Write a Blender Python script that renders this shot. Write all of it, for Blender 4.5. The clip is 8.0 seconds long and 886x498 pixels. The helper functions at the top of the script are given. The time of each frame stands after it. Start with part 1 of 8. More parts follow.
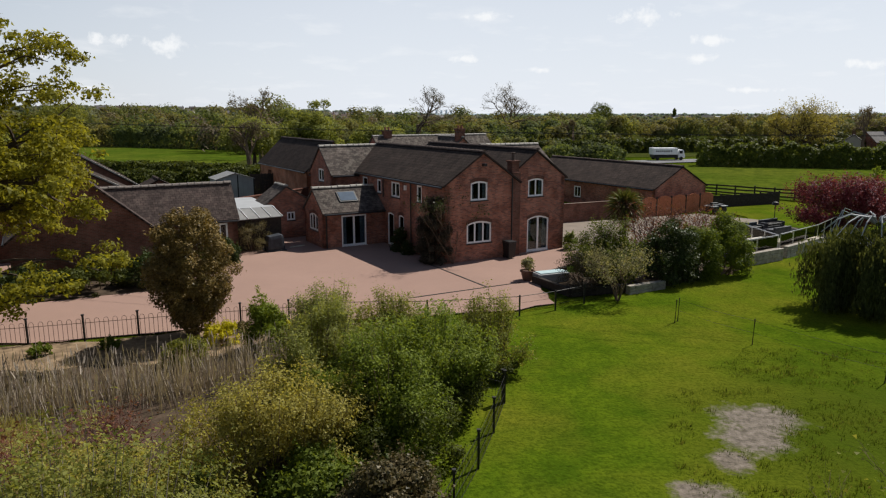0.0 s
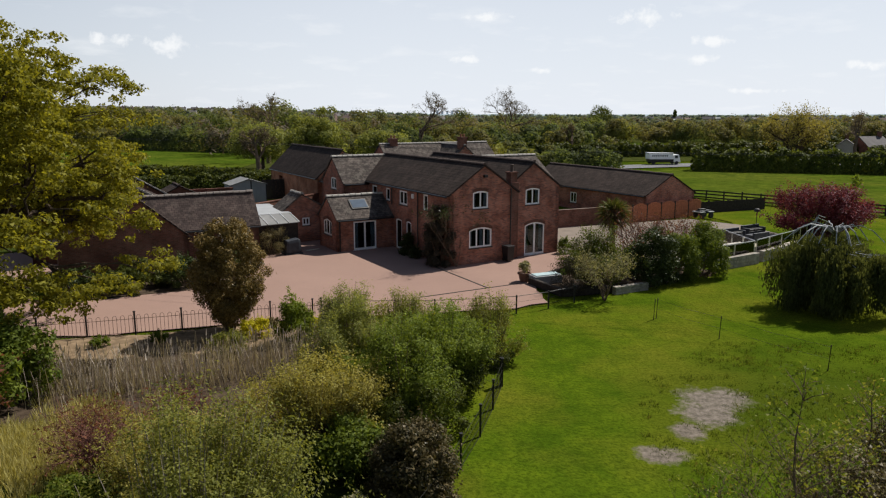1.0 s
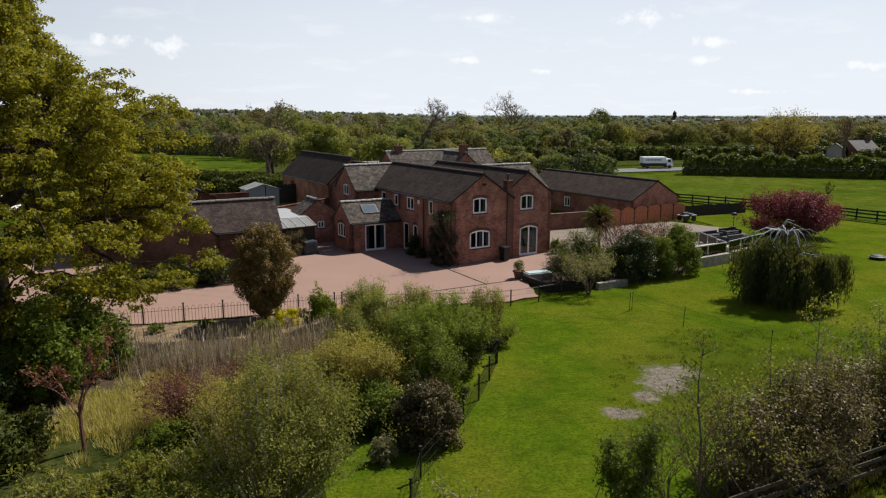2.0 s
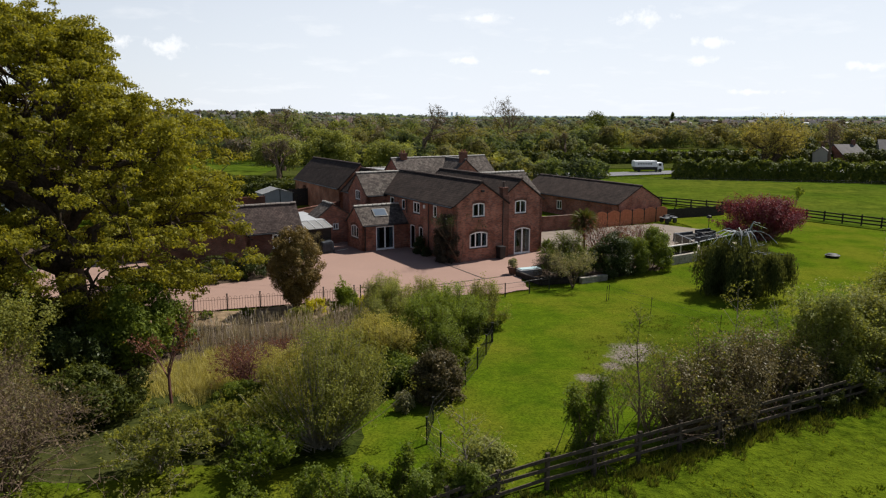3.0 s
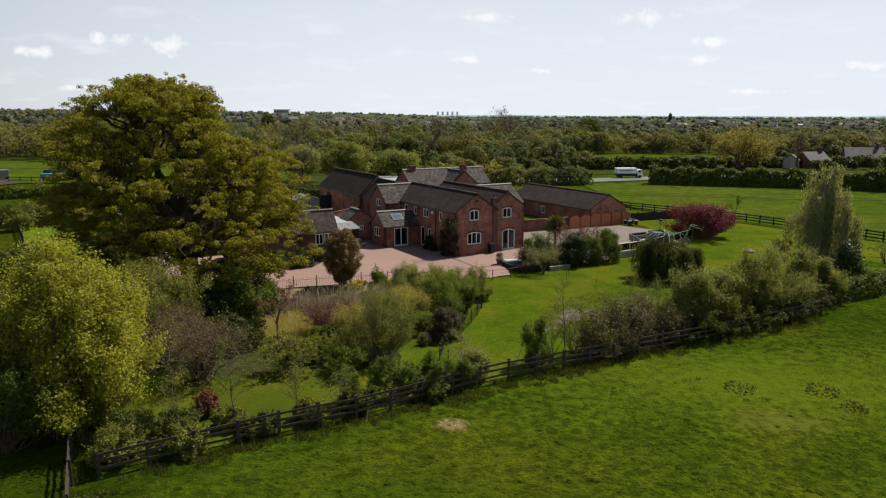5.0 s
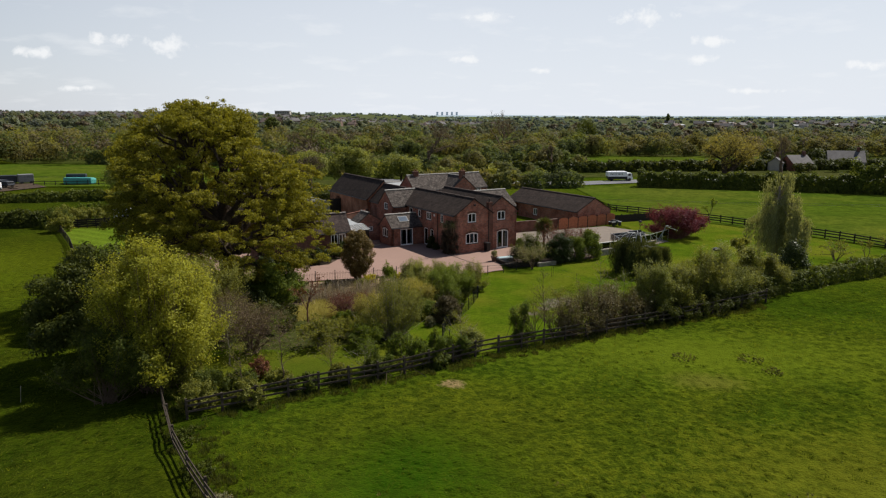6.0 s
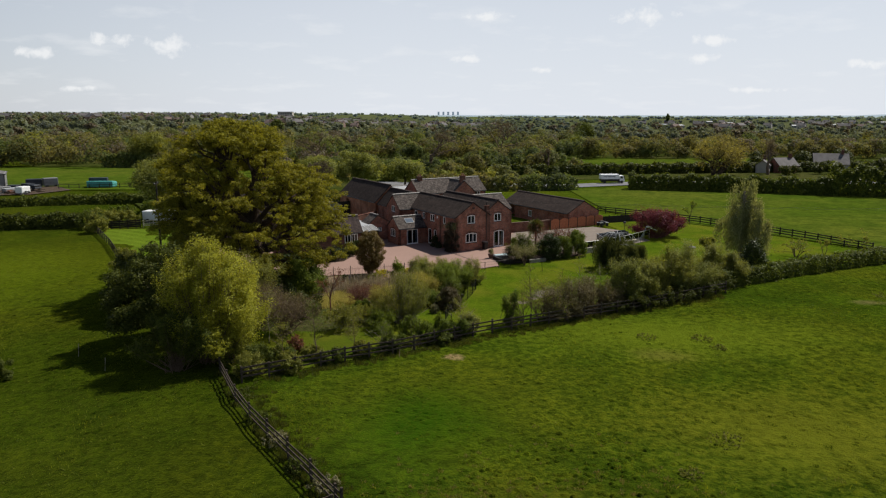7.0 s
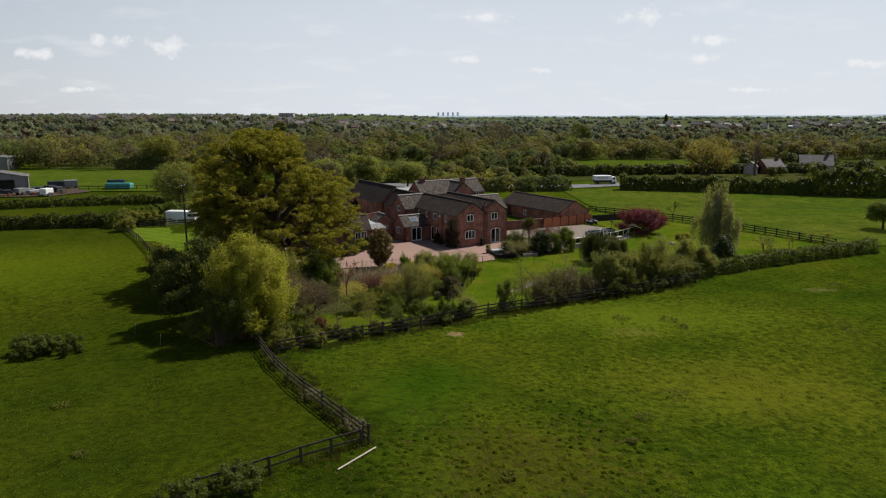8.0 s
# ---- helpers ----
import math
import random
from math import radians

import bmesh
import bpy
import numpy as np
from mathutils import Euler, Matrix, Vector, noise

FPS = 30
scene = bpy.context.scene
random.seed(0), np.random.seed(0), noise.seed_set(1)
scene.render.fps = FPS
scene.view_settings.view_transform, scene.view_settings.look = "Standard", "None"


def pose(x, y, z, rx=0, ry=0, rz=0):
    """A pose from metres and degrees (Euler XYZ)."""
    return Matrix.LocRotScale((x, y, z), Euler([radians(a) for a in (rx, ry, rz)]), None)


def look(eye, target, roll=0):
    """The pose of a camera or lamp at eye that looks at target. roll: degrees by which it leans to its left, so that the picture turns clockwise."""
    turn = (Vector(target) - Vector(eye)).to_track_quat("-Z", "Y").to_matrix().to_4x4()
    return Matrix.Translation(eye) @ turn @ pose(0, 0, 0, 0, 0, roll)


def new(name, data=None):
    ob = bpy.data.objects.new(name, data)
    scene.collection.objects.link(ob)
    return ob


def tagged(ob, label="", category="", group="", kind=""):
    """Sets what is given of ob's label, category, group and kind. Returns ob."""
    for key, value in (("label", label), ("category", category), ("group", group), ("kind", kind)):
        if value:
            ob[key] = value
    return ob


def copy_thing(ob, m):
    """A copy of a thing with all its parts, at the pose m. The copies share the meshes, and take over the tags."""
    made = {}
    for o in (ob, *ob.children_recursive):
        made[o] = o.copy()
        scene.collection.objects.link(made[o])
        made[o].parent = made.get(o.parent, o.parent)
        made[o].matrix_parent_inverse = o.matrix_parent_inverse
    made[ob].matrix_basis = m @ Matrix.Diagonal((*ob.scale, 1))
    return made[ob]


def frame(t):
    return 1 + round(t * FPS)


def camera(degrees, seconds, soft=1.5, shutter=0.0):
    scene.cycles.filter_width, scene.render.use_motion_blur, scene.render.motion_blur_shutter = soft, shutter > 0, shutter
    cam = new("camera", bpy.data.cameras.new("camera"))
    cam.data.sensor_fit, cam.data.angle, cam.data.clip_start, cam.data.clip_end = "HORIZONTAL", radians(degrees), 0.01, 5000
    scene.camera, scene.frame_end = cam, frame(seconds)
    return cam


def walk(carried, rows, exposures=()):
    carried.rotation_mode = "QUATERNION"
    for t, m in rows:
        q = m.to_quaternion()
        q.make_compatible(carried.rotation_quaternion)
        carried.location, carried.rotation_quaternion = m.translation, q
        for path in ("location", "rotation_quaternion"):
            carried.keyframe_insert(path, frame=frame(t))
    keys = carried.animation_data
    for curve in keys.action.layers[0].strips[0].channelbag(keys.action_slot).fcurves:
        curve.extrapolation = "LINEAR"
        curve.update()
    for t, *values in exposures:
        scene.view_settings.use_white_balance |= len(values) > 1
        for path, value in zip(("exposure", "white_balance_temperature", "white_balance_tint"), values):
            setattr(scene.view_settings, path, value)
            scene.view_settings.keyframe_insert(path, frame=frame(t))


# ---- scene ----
cam = camera(65.4, 8.0, soft=1.2)
PATH = [
    (0, (0.269, -1.068, 8.653), (0.255, 0.895, 8.271), -0.0),
    (0.5, (0.142, -2.797, 9.195), (0.127, -0.834, 8.813), 0.0),
    (1, (0.052, -4.794, 9.612), (0.036, -2.831, 9.231), 0.1),
    (1.5, (0.021, -7.171, 10.074), (0.003, -5.207, 9.694), 0.1),
    (3, (-0.364, -16.177, 11.725), (-0.379, -14.213, 11.347), 0.1),
    (3.5, (-0.342, -19.881, 12.35), (-0.358, -17.917, 11.972), 0.2),
    (4, (-0.376, -23.968, 13.05), (-0.391, -22.004, 12.669), 0.2),
    (4.5, (-0.506, -28.336, 13.84), (-0.522, -26.372, 13.459), 0.2),
    (6, (-0.718, -41.914, 16.252), (-0.733, -39.95, 15.871), 0.1),
    (6.5, (-0.759, -46.545, 17.072), (-0.776, -44.582, 16.689), 0.0),
    (7, (-0.763, -51.231, 17.913), (-0.782, -49.268, 17.531), -0.0),
    (7.5, (-0.816, -56.056, 18.782), (-0.836, -54.093, 18.401), -0.1),
    (8, (-0.918, -60.244, 19.002), (-0.937, -58.28, 18.621), -0.1),
]
walk(cam, [(t, look(eye, target, roll)) for t, eye, target, roll in PATH], [(0, 0.10), (1.5, 0.14), (3.0, 0.26), (3.5, 0.27), (4.5, 0.19), (6.0, 0.07), (8.0, -0.04)])

# ---- world, sun ----
SUN_AZ, SUN_EL = 49.5, 52.0
world = bpy.data.worlds.new("sky")
scene.world = world
world.use_nodes = True
wn, wl = world.node_tree.nodes, world.node_tree.links
wn.clear()
sky = wn.new("ShaderNodeTexSky")
sky.sky_type, sky.sun_disc = "NISHITA", False
sky.sun_elevation, sky.sun_rotation = radians(SUN_EL), radians(SUN_AZ)
sky.air_density, sky.dust_density, sky.ozone_density = 1.0, 0.7, 2.0
coord = wn.new("ShaderNodeTexCoord")
split = wn.new("ShaderNodeSeparateXYZ")
wl.new(coord.outputs["Generated"], split.inputs[0])
# a flat cloud layer: directions divided by their height
lift = wn.new("ShaderNodeMath"); lift.operation = "ADD"; lift.inputs[1].default_value = 0.16
wl.new(split.outputs[2], lift.inputs[0])
cx = wn.new("ShaderNodeMath"); cx.operation = "DIVIDE"
cy = wn.new("ShaderNodeMath"); cy.operation = "DIVIDE"
wl.new(split.outputs[0], cx.inputs[0]); wl.new(lift.outputs[0], cx.inputs[1])
wl.new(split.outputs[1], cy.inputs[0]); wl.new(lift.outputs[0], cy.inputs[1])
flat = wn.new("ShaderNodeCombineXYZ")
wl.new(cx.outputs[0], flat.inputs[0]); wl.new(cy.outputs[0], flat.inputs[1])
clouds = wn.new("ShaderNodeTexNoise")
clouds.inputs["Scale"].default_value, clouds.inputs["Detail"].default_value = 2.3, 7.0
clouds.inputs["Roughness"].default_value = 0.58
wl.new(flat.outputs[0], clouds.inputs["Vector"])
ramp = wn.new("ShaderNodeValToRGB")
ramp.color_ramp.elements[0].position, ramp.color_ramp.elements[1].position = 0.54, 0.72
ramp.color_ramp.elements[0].color, ramp.color_ramp.elements[1].color = (0, 0, 0, 1), (0.75, 0.75, 0.75, 1)
wl.new(clouds.outputs["Fac"], ramp.inputs[0])
# small cumulus: (across, up, half width, half height) as slopes of the view to the north
CUMULUS = [(-0.495, 0.103, 0.020, 0.012), (-0.392, 0.095, 0.043, 0.017), (-0.457, 0.102, 0.022, 0.011), (-0.583, 0.086, 0.043, 0.011), (0.273, 0.133, 0.054, 0.015), (0.365, 0.101, 0.032, 0.010),
           (0.350, 0.077, 0.036, 0.009), (0.053, 0.134, 0.040, 0.010), (0.580, 0.070, 0.040, 0.010), (0.02, 0.077, 0.030, 0.008), (-0.535, 0.037, 0.036, 0.007), (0.43, 0.034, 0.054, 0.006),
           (0.13, 0.062, 0.018, 0.006), (0.9, 0.09, 0.06, 0.016), (-0.9, 0.11, 0.06, 0.018), (-1.3, 0.10, 0.07, 0.02), (1.35, 0.14, 0.08, 0.02)]
def wmath(op, a, b=0.0):
    nd = wn.new("ShaderNodeMath")
    nd.operation = op
    for i, v in enumerate((a, b)):
        if isinstance(v, bpy.types.NodeSocket):
            wl.new(v, nd.inputs[i])
        else:
            nd.inputs[i].default_value = v
    return nd.outputs[0]


north = wmath("MAXIMUM", split.outputs[1], 0.02)
sx, sz = wmath("DIVIDE", split.outputs[0], north), wmath("DIVIDE", split.outputs[2], north)
slopes = wn.new("ShaderNodeCombineXYZ")
wl.new(sx, slopes.inputs[0]); wl.new(sz, slopes.inputs[1])
fluff = wn.new("ShaderNodeTexNoise")
fluff.inputs["Scale"].default_value, fluff.inputs["Detail"].default_value, fluff.inputs["Roughness"].default_value = 42.0, 6.0, 0.62
wl.new(slopes.outputs[0], fluff.inputs["Vector"])
best = None
for ax, az, hw, hh in CUMULUS:
    dx = wmath("DIVIDE", wmath("SUBTRACT", sx, ax), hw)
    dz = wmath("DIVIDE", wmath("SUBTRACT", sz, az), hh)
    near_c = wmath("SUBTRACT", 1.0, wmath("SQRT", wmath("ADD", wmath("MULTIPLY", dx, dx), wmath("MULTIPLY", dz, dz))))
    best = near_c if best is None else wmath("MAXIMUM", best, near_c)
puffy = wmath("ADD", best, wmath("MULTIPLY", wmath("SUBTRACT", fluff.outputs["Fac"], 0.5), 2.6))
cmask = wn.new("ShaderNodeValToRGB")
cmask.color_ramp.elements[0].position, cmask.color_ramp.elements[1].position = 0.25, 0.85
cmask.color_ramp.elements[1].color = (0.8, 0.8, 0.8, 1)
wl.new(puffy, cmask.inputs[0])
mixc = wn.new("ShaderNodeMixRGB")
mixc.inputs["Color2"].default_value = (16.0, 16.2, 16.4, 1)
wl.new(wmath("MAXIMUM", cmask.outputs["Color"], wmath("MULTIPLY", ramp.outputs["Color"], 0.45)), mixc.inputs["Fac"])
# thin milky haze, thickest towards the horizon
veil = wn.new("ShaderNodeValToRGB")
vr = veil.color_ramp
vr.elements[0].position, vr.elements[0].color = 0.0, (0.93, 0.93, 0.93, 1)
vr.elements[1].position, vr.elements[1].color = 0.48, (0.0, 0.0, 0.0, 1)
mid_stop = vr.elements.new(0.32)
mid_stop.color = (0.62, 0.62, 0.62, 1)
wl.new(split.outputs[2], veil.inputs[0])
hazed = wn.new("ShaderNodeMixRGB")
hazed.inputs["Color2"].default_value = (13.8, 14.6, 15.9, 1)
# the haze scatters forwards: bright round the sun's side, thin and blue on the far side
toward = wn.new("ShaderNodeVectorMath"); toward.operation = "DOT_PRODUCT"
wl.new(coord.outputs["Generated"], toward.inputs[0])
toward.inputs[1].default_value = (math.sin(radians(SUN_AZ)), math.cos(radians(SUN_AZ)), 0)
glow = wn.new("ShaderNodeMapRange")
glow.interpolation_type = "SMOOTHSTEP"
glow.inputs["From Min"].default_value, glow.inputs["From Max"].default_value = -0.55, 0.65
glow.inputs["To Min"].default_value, glow.inputs["To Max"].default_value = 0.34, 1.0
wl.new(toward.outputs["Value"], glow.inputs["Value"])
wl.new(wmath("MULTIPLY", veil.outputs["Color"], glow.outputs[0]), hazed.inputs["Fac"])
wl.new(sky.outputs[0], hazed.inputs["Color1"])
wl.new(hazed.outputs[0], mixc.inputs["Color1"])
back = wn.new("ShaderNodeBackground")
back.inputs["Strength"].default_value = 0.056
wl.new(mixc.outputs[0], back.inputs["Color"])
wout = wn.new("ShaderNodeOutputWorld")
wl.new(back.outputs[0], wout.inputs["Surface"])

sun = new("sun", bpy.data.lights.new("sun", "SUN"))
sun.data.energy, sun.data.angle, sun.data.color = 5.0, radians(0.6), (1.0, 0.95, 0.86)
_a, _e = radians(SUN_AZ), radians(SUN_EL)
SUN_DIR = Vector((math.sin(_a) * math.cos(_e), math.cos(_a) * math.cos(_e), math.sin(_e)))
sun.matrix_world = look(SUN_DIR * 300, (0, 0, 0))
scene.view_settings.exposure = 0.0

# ---- materials ----
class Nodes:
    """A small builder of node materials."""

    def __init__(self, name, rough=0.8, spec=0.3):
        self.m = bpy.data.materials.new(name)
        self.m.use_nodes = True
        self.n, self.l = self.m.node_tree.nodes, self.m.node_tree.links
        self.b = self.n["Principled BSDF"]
        self.b.inputs["Roughness"].default_value = rough
        self.b.inputs["Specular IOR Level"].default_value = spec

    def add(self, kind, **inputs):
        nd = self.n.new(kind)
        for k, v in inputs.items():
            self.put(nd, k.replace("_", " "), v)
        return nd

    def put(self, nd, key, v):
        sock = nd.inputs[key]
        if isinstance(v, bpy.types.NodeSocket):
            self.l.new(v, sock)
        else:
            sock.default_value = v

    def pos(self):
        return self.add("ShaderNodeNewGeometry").outputs["Position"]

    def obj(self):
        return self.add("ShaderNodeTexCoord").outputs["Object"]

    def noise(self, vec, scale, detail=4.0, rough=0.6):
        return self.add("ShaderNodeTexNoise", Vector=vec, Scale=scale, Detail=detail, Roughness=rough).outputs["Fac"]

    def scaled(self, vec, s):
        nd = self.n.new("ShaderNodeVectorMath")
        nd.operation = "MULTIPLY"
        self.l.new(vec, nd.inputs[0])
        nd.inputs[1].default_value = s
        return nd.outputs[0]

    def ramp(self, fac, stops):
        nd = self.n.new("ShaderNodeValToRGB")
        self.l.new(fac, nd.inputs[0])
        els = nd.color_ramp.elements
        while len(els) < len(stops):
            els.new(0.5)
        for e, (p, c) in zip(els, stops):
            e.position, e.color = p, (*c, 1) if len(c) == 3 else c
        return nd.outputs["Color"]

    def mix(self, fac, a, b, mode="MIX"):
        nd = self.n.new("ShaderNodeMixRGB")
        nd.blend_type = mode
        for key, v in (("Fac", fac), ("Color1", a), ("Color2", b)):
            if isinstance(v, tuple) and len(v) == 3:
                v = (*v, 1)
            self.put(nd, key, v)
        return nd.outputs[0]

    def bump(self, height, strength, dist):
        nd = self.add("ShaderNodeBump", Height=height, Strength=strength, Distance=dist)
        self.l.new(nd.outputs[0], self.b.inputs["Normal"])

    def color(self, c):
        self.put(self.b, "Base Color", c if not (isinstance(c, tuple) and len(c) == 3) else (*c, 1))
        return self

    def math(self, op, a, b=0.0):
        nd = self.n.new("ShaderNodeMath")
        nd.operation = op
        for i, v in enumerate((a, b)):
            if isinstance(v, bpy.types.NodeSocket):
                self.l.new(v, nd.inputs[i])
            else:
                nd.inputs[i].default_value = v
        return nd.outputs[0]


def worn_spot(k, p, base, soil, at, reach):
    """Soil that shows through grass, most towards the middle of the patch, with a ragged edge."""
    rel = k.n.new("ShaderNodeVectorMath"); rel.operation = "SUBTRACT"
    k.l.new(p, rel.inputs[0]); rel.inputs[1].default_value = (*at, 0)
    scl = k.n.new("ShaderNodeVectorMath"); scl.operation = "MULTIPLY"
    k.l.new(rel.outputs[0], scl.inputs[0]); scl.inputs[1].default_value = (1 / reach[0], 1 / reach[1], 0)
    ln = k.n.new("ShaderNodeVectorMath"); ln.operation = "LENGTH"
    k.l.new(scl.outputs[0], ln.inputs[0])
    n1, n2 = k.noise(p, 0.9, 5, 0.7), k.noise(p, 5.0, 4, 0.7)
    f = k.math("ADD", k.math("SUBTRACT", 1.0, ln.outputs["Value"]), k.math("MULTIPLY", k.math("SUBTRACT", n1, 0.5), 1.1))
    f = k.math("ADD", f, k.math("MULTIPLY", k.math("SUBTRACT", n2, 0.5), 0.5))
    mask = k.ramp(f, [(0.30, (0, 0, 0)), (0.62, (1, 1, 1))])
    earth = k.ramp(n2, [(0.35, tuple(0.5 * c for c in soil)), (0.65, tuple(1.2 * c for c in soil))])
    return k.mix(mask, base, earth)


def grass_material(name, dark, light, dry, big=0.05, mid=0.5, fine=6.0, dryness=0.35, relief=0.08, stripes=None, worn=(), sward=None, zones=(), rough=1.0):
    k = Nodes(name, 1.0, 0.0)
    k.b.inputs["Sheen Weight"].default_value = 0.2
    k.b.inputs["Sheen Roughness"].default_value = 0.45
    k.b.inputs["Sheen Tint"].default_value = (0.55, 0.62, 0.06, 1)
    p = k.pos()
    n1, n2, n3 = k.noise(p, big, 3), k.noise(p, mid, 4, 0.65), k.noise(p, fine, 3, 0.7)
    n4 = k.noise(p, fine * 0.28, 5, 0.7)
    base = k.mix(k.ramp(n2, [(0.38, (0, 0, 0)), (0.62, (1, 1, 1))]), dark, light)
    base = k.mix(k.math("MULTIPLY", k.ramp(n1, [(0.44, (0, 0, 0)), (0.62, (1, 1, 1))]), dryness), base, dry)
    base = k.mix(k.math("MULTIPLY", k.ramp(n3, [(0.38, (1, 1, 1)), (0.56, (0, 0, 0))]), 0.55), base, tuple(0.4 * c for c in dark))
    base = k.mix(1.0, base, k.ramp(n4, [(0.5 - 0.12 / rough, (0.58, 0.64, 0.65)), (0.5, (1.0, 1.0, 1.0)), (0.5 + 0.12 / rough, (1.4, 1.28, 1.1))]), "MULTIPLY")
    if sward:
        # the western paddock is darker, with a ragged edge
        sp = k.add("ShaderNodeSeparateXYZ", Vector=p)
        s = k.math("ADD", k.math("MULTIPLY", sp.outputs[0], 0.895), k.math("MULTIPLY", sp.outputs[1], 0.447))
        s = k.math("ADD", s, k.math("MULTIPLY", k.math("SUBTRACT", n2, 0.5), 5.0))
        base = k.mix(1.0, base, k.ramp(k.math("MULTIPLY", k.math("ADD", s, 18.0), 0.16), [(0.1, sward), (0.9, (1.0, 1.0, 1.0))]), "MULTIPLY")
        # beyond the farm: a patchwork of dark plough, scrub and meadow
        plots = k.ramp(k.noise(p, 0.006, 2, 0.4), [(0.40, (0.050, 0.060, 0.034)), (0.55, (0.065, 0.080, 0.036)), (0.62, (0.085, 0.108, 0.036))])
        base = k.mix(k.ramp(k.math("MULTIPLY", sp.outputs[1], 0.002), [(0.42, (0, 0, 0)), (0.52, (1, 1, 1))]), base, plots)
    # each patch is mixed towards its own tint, most in the middle
    for tint, at, reach in zones:
        rel = k.n.new("ShaderNodeVectorMath"); rel.operation = "SUBTRACT"
        k.l.new(p, rel.inputs[0]); rel.inputs[1].default_value = (*at, 0)
        scl = k.n.new("ShaderNodeVectorMath"); scl.operation = "MULTIPLY"
        k.l.new(rel.outputs[0], scl.inputs[0]); scl.inputs[1].default_value = (1 / reach[0], 1 / reach[1], 0)
        ln = k.n.new("ShaderNodeVectorMath"); ln.operation = "LENGTH"
        k.l.new(scl.outputs[0], ln.inputs[0])
        f = k.math("ADD", k.math("SUBTRACT", 1.0, ln.outputs["Value"]), k.math("MULTIPLY", k.math("SUBTRACT", n4, 0.5), 1.8))
        base = k.mix(k.math("MULTIPLY", k.ramp(f, [(0.1, (0, 0, 0)), (0.8, (1, 1, 1))]), 0.6), base, tint)
    if stripes:
        w = k.n.new("ShaderNodeTexWave")
        w.inputs["Scale"].default_value, w.inputs["Distortion"].default_value = stripes[1], 0.6
        rot = k.n.new("ShaderNodeVectorRotate")
        rot.rotation_type = "Z_AXIS"
        k.l.new(p, rot.inputs["Vector"])
        rot.inputs["Angle"].default_value = radians(stripes[0])
        k.l.new(rot.outputs[0], w.inputs["Vector"])
        base = k.mix(k.math("MULTIPLY", w.outputs["Fac"], 0.35), base, tuple(1.35 * c for c in light))
    for soil, at, reach in worn:
        base = worn_spot(k, p, base, soil, at, reach)
    k.color(base)
    k.bump(k.math("ADD", k.math("MULTIPLY", n3, 0.6), n4), 1.0, relief)
    return k.m


def brick_material(name, tint, dark, mortar):
    k = Nodes(name, 0.9, 0.2)
    o = k.obj()
    sp = k.add("ShaderNodeSeparateXYZ", Vector=o)
    v = k.n.new("ShaderNodeCombineXYZ")
    k.l.new(k.math("ADD", sp.outputs[0], sp.outputs[1]), v.inputs[0])
    k.l.new(sp.outputs[2], v.inputs[1])
    br = k.add("ShaderNodeTexBrick", Vector=v.outputs[0], Color1=(*tint, 1), Color2=(*dark, 1), Mortar=(*mortar, 1), Scale=1.0)
    br.inputs["Brick Width"].default_value, br.inputs["Row Height"].default_value = 0.225, 0.075
    br.inputs["Mortar Size"].default_value, br.inputs["Bias"].default_value = 0.007, 0.0
    stain = k.ramp(k.noise(o, 0.7, 5, 0.65), [(0.38, (0.55, 0.5, 0.48)), (0.62, (1.0, 1.0, 1.0))])
    c = k.mix(1.0, br.outputs["Color"], stain, "MULTIPLY")
    spots = k.ramp(k.noise(o, 5.0, 3, 0.7), [(0.68, (0, 0, 0)), (0.74, (1, 1, 1))])
    c = k.mix(k.math("MULTIPLY", spots, 0.35), c, (0.42, 0.36, 0.31))
    k.color(c)
    k.bump(br.outputs["Fac"], -0.5, 0.01)
    return k.m


def tile_material(name, along, a, b, lichen, amount, width=0.3, row=0.22):
    """Roof tiles or slates; along is the object axis that the ridge follows."""
    k = Nodes(name, 0.92, 0.08)
    o = k.obj()
    sp = k.add("ShaderNodeSeparateXYZ", Vector=o)
    v = k.n.new("ShaderNodeCombineXYZ")
    k.l.new(sp.outputs[along], v.inputs[0])
    k.l.new(k.math("MULTIPLY", sp.outputs[2], 1.6), v.inputs[1])
    br = k.add("ShaderNodeTexBrick", Vector=v.outputs[0], Color1=(*a, 1), Color2=(*b, 1), Mortar=(*tuple(0.35 * c for c in a), 1), Scale=1.0)
    br.inputs["Brick Width"].default_value, br.inputs["Row Height"].default_value = width, row
    br.inputs["Mortar Size"].default_value = 0.012
    c = br.outputs["Color"]
    big = k.ramp(k.noise(o, 0.9, 5, 0.7), [(0.4, (0.7, 0.7, 0.7)), (0.65, (1.15, 1.12, 1.1))])
    c = k.mix(1.0, c, big, "MULTIPLY")
    sp2 = k.ramp(k.noise(o, 2.6, 5, 0.75), [(0.5, (0, 0, 0)), (0.62, (1, 1, 1))])
    c = k.mix(k.math("MULTIPLY", sp2, amount), c, lichen)
    k.color(c)
    k.bump(br.outputs["Fac"], -0.6, 0.02)
    return k.m


def plain(name, c, rough=0.7, spec=0.3, var=0.2, scale=3.0, metal=0.0, relief=0.0):
    k = Nodes(name, rough, spec)
    k.b.inputs["Metallic"].default_value = metal
    n = k.noise(k.obj(), scale, 5, 0.65)
    lo, hi = tuple(x * (1 - var) for x in c), tuple(min(1, x * (1 + var)) for x in c)
    k.color(k.ramp(n, [(0.32, lo), (0.68, hi)]))
    if relief:
        k.bump(n, 0.5, relief)
    return k.m


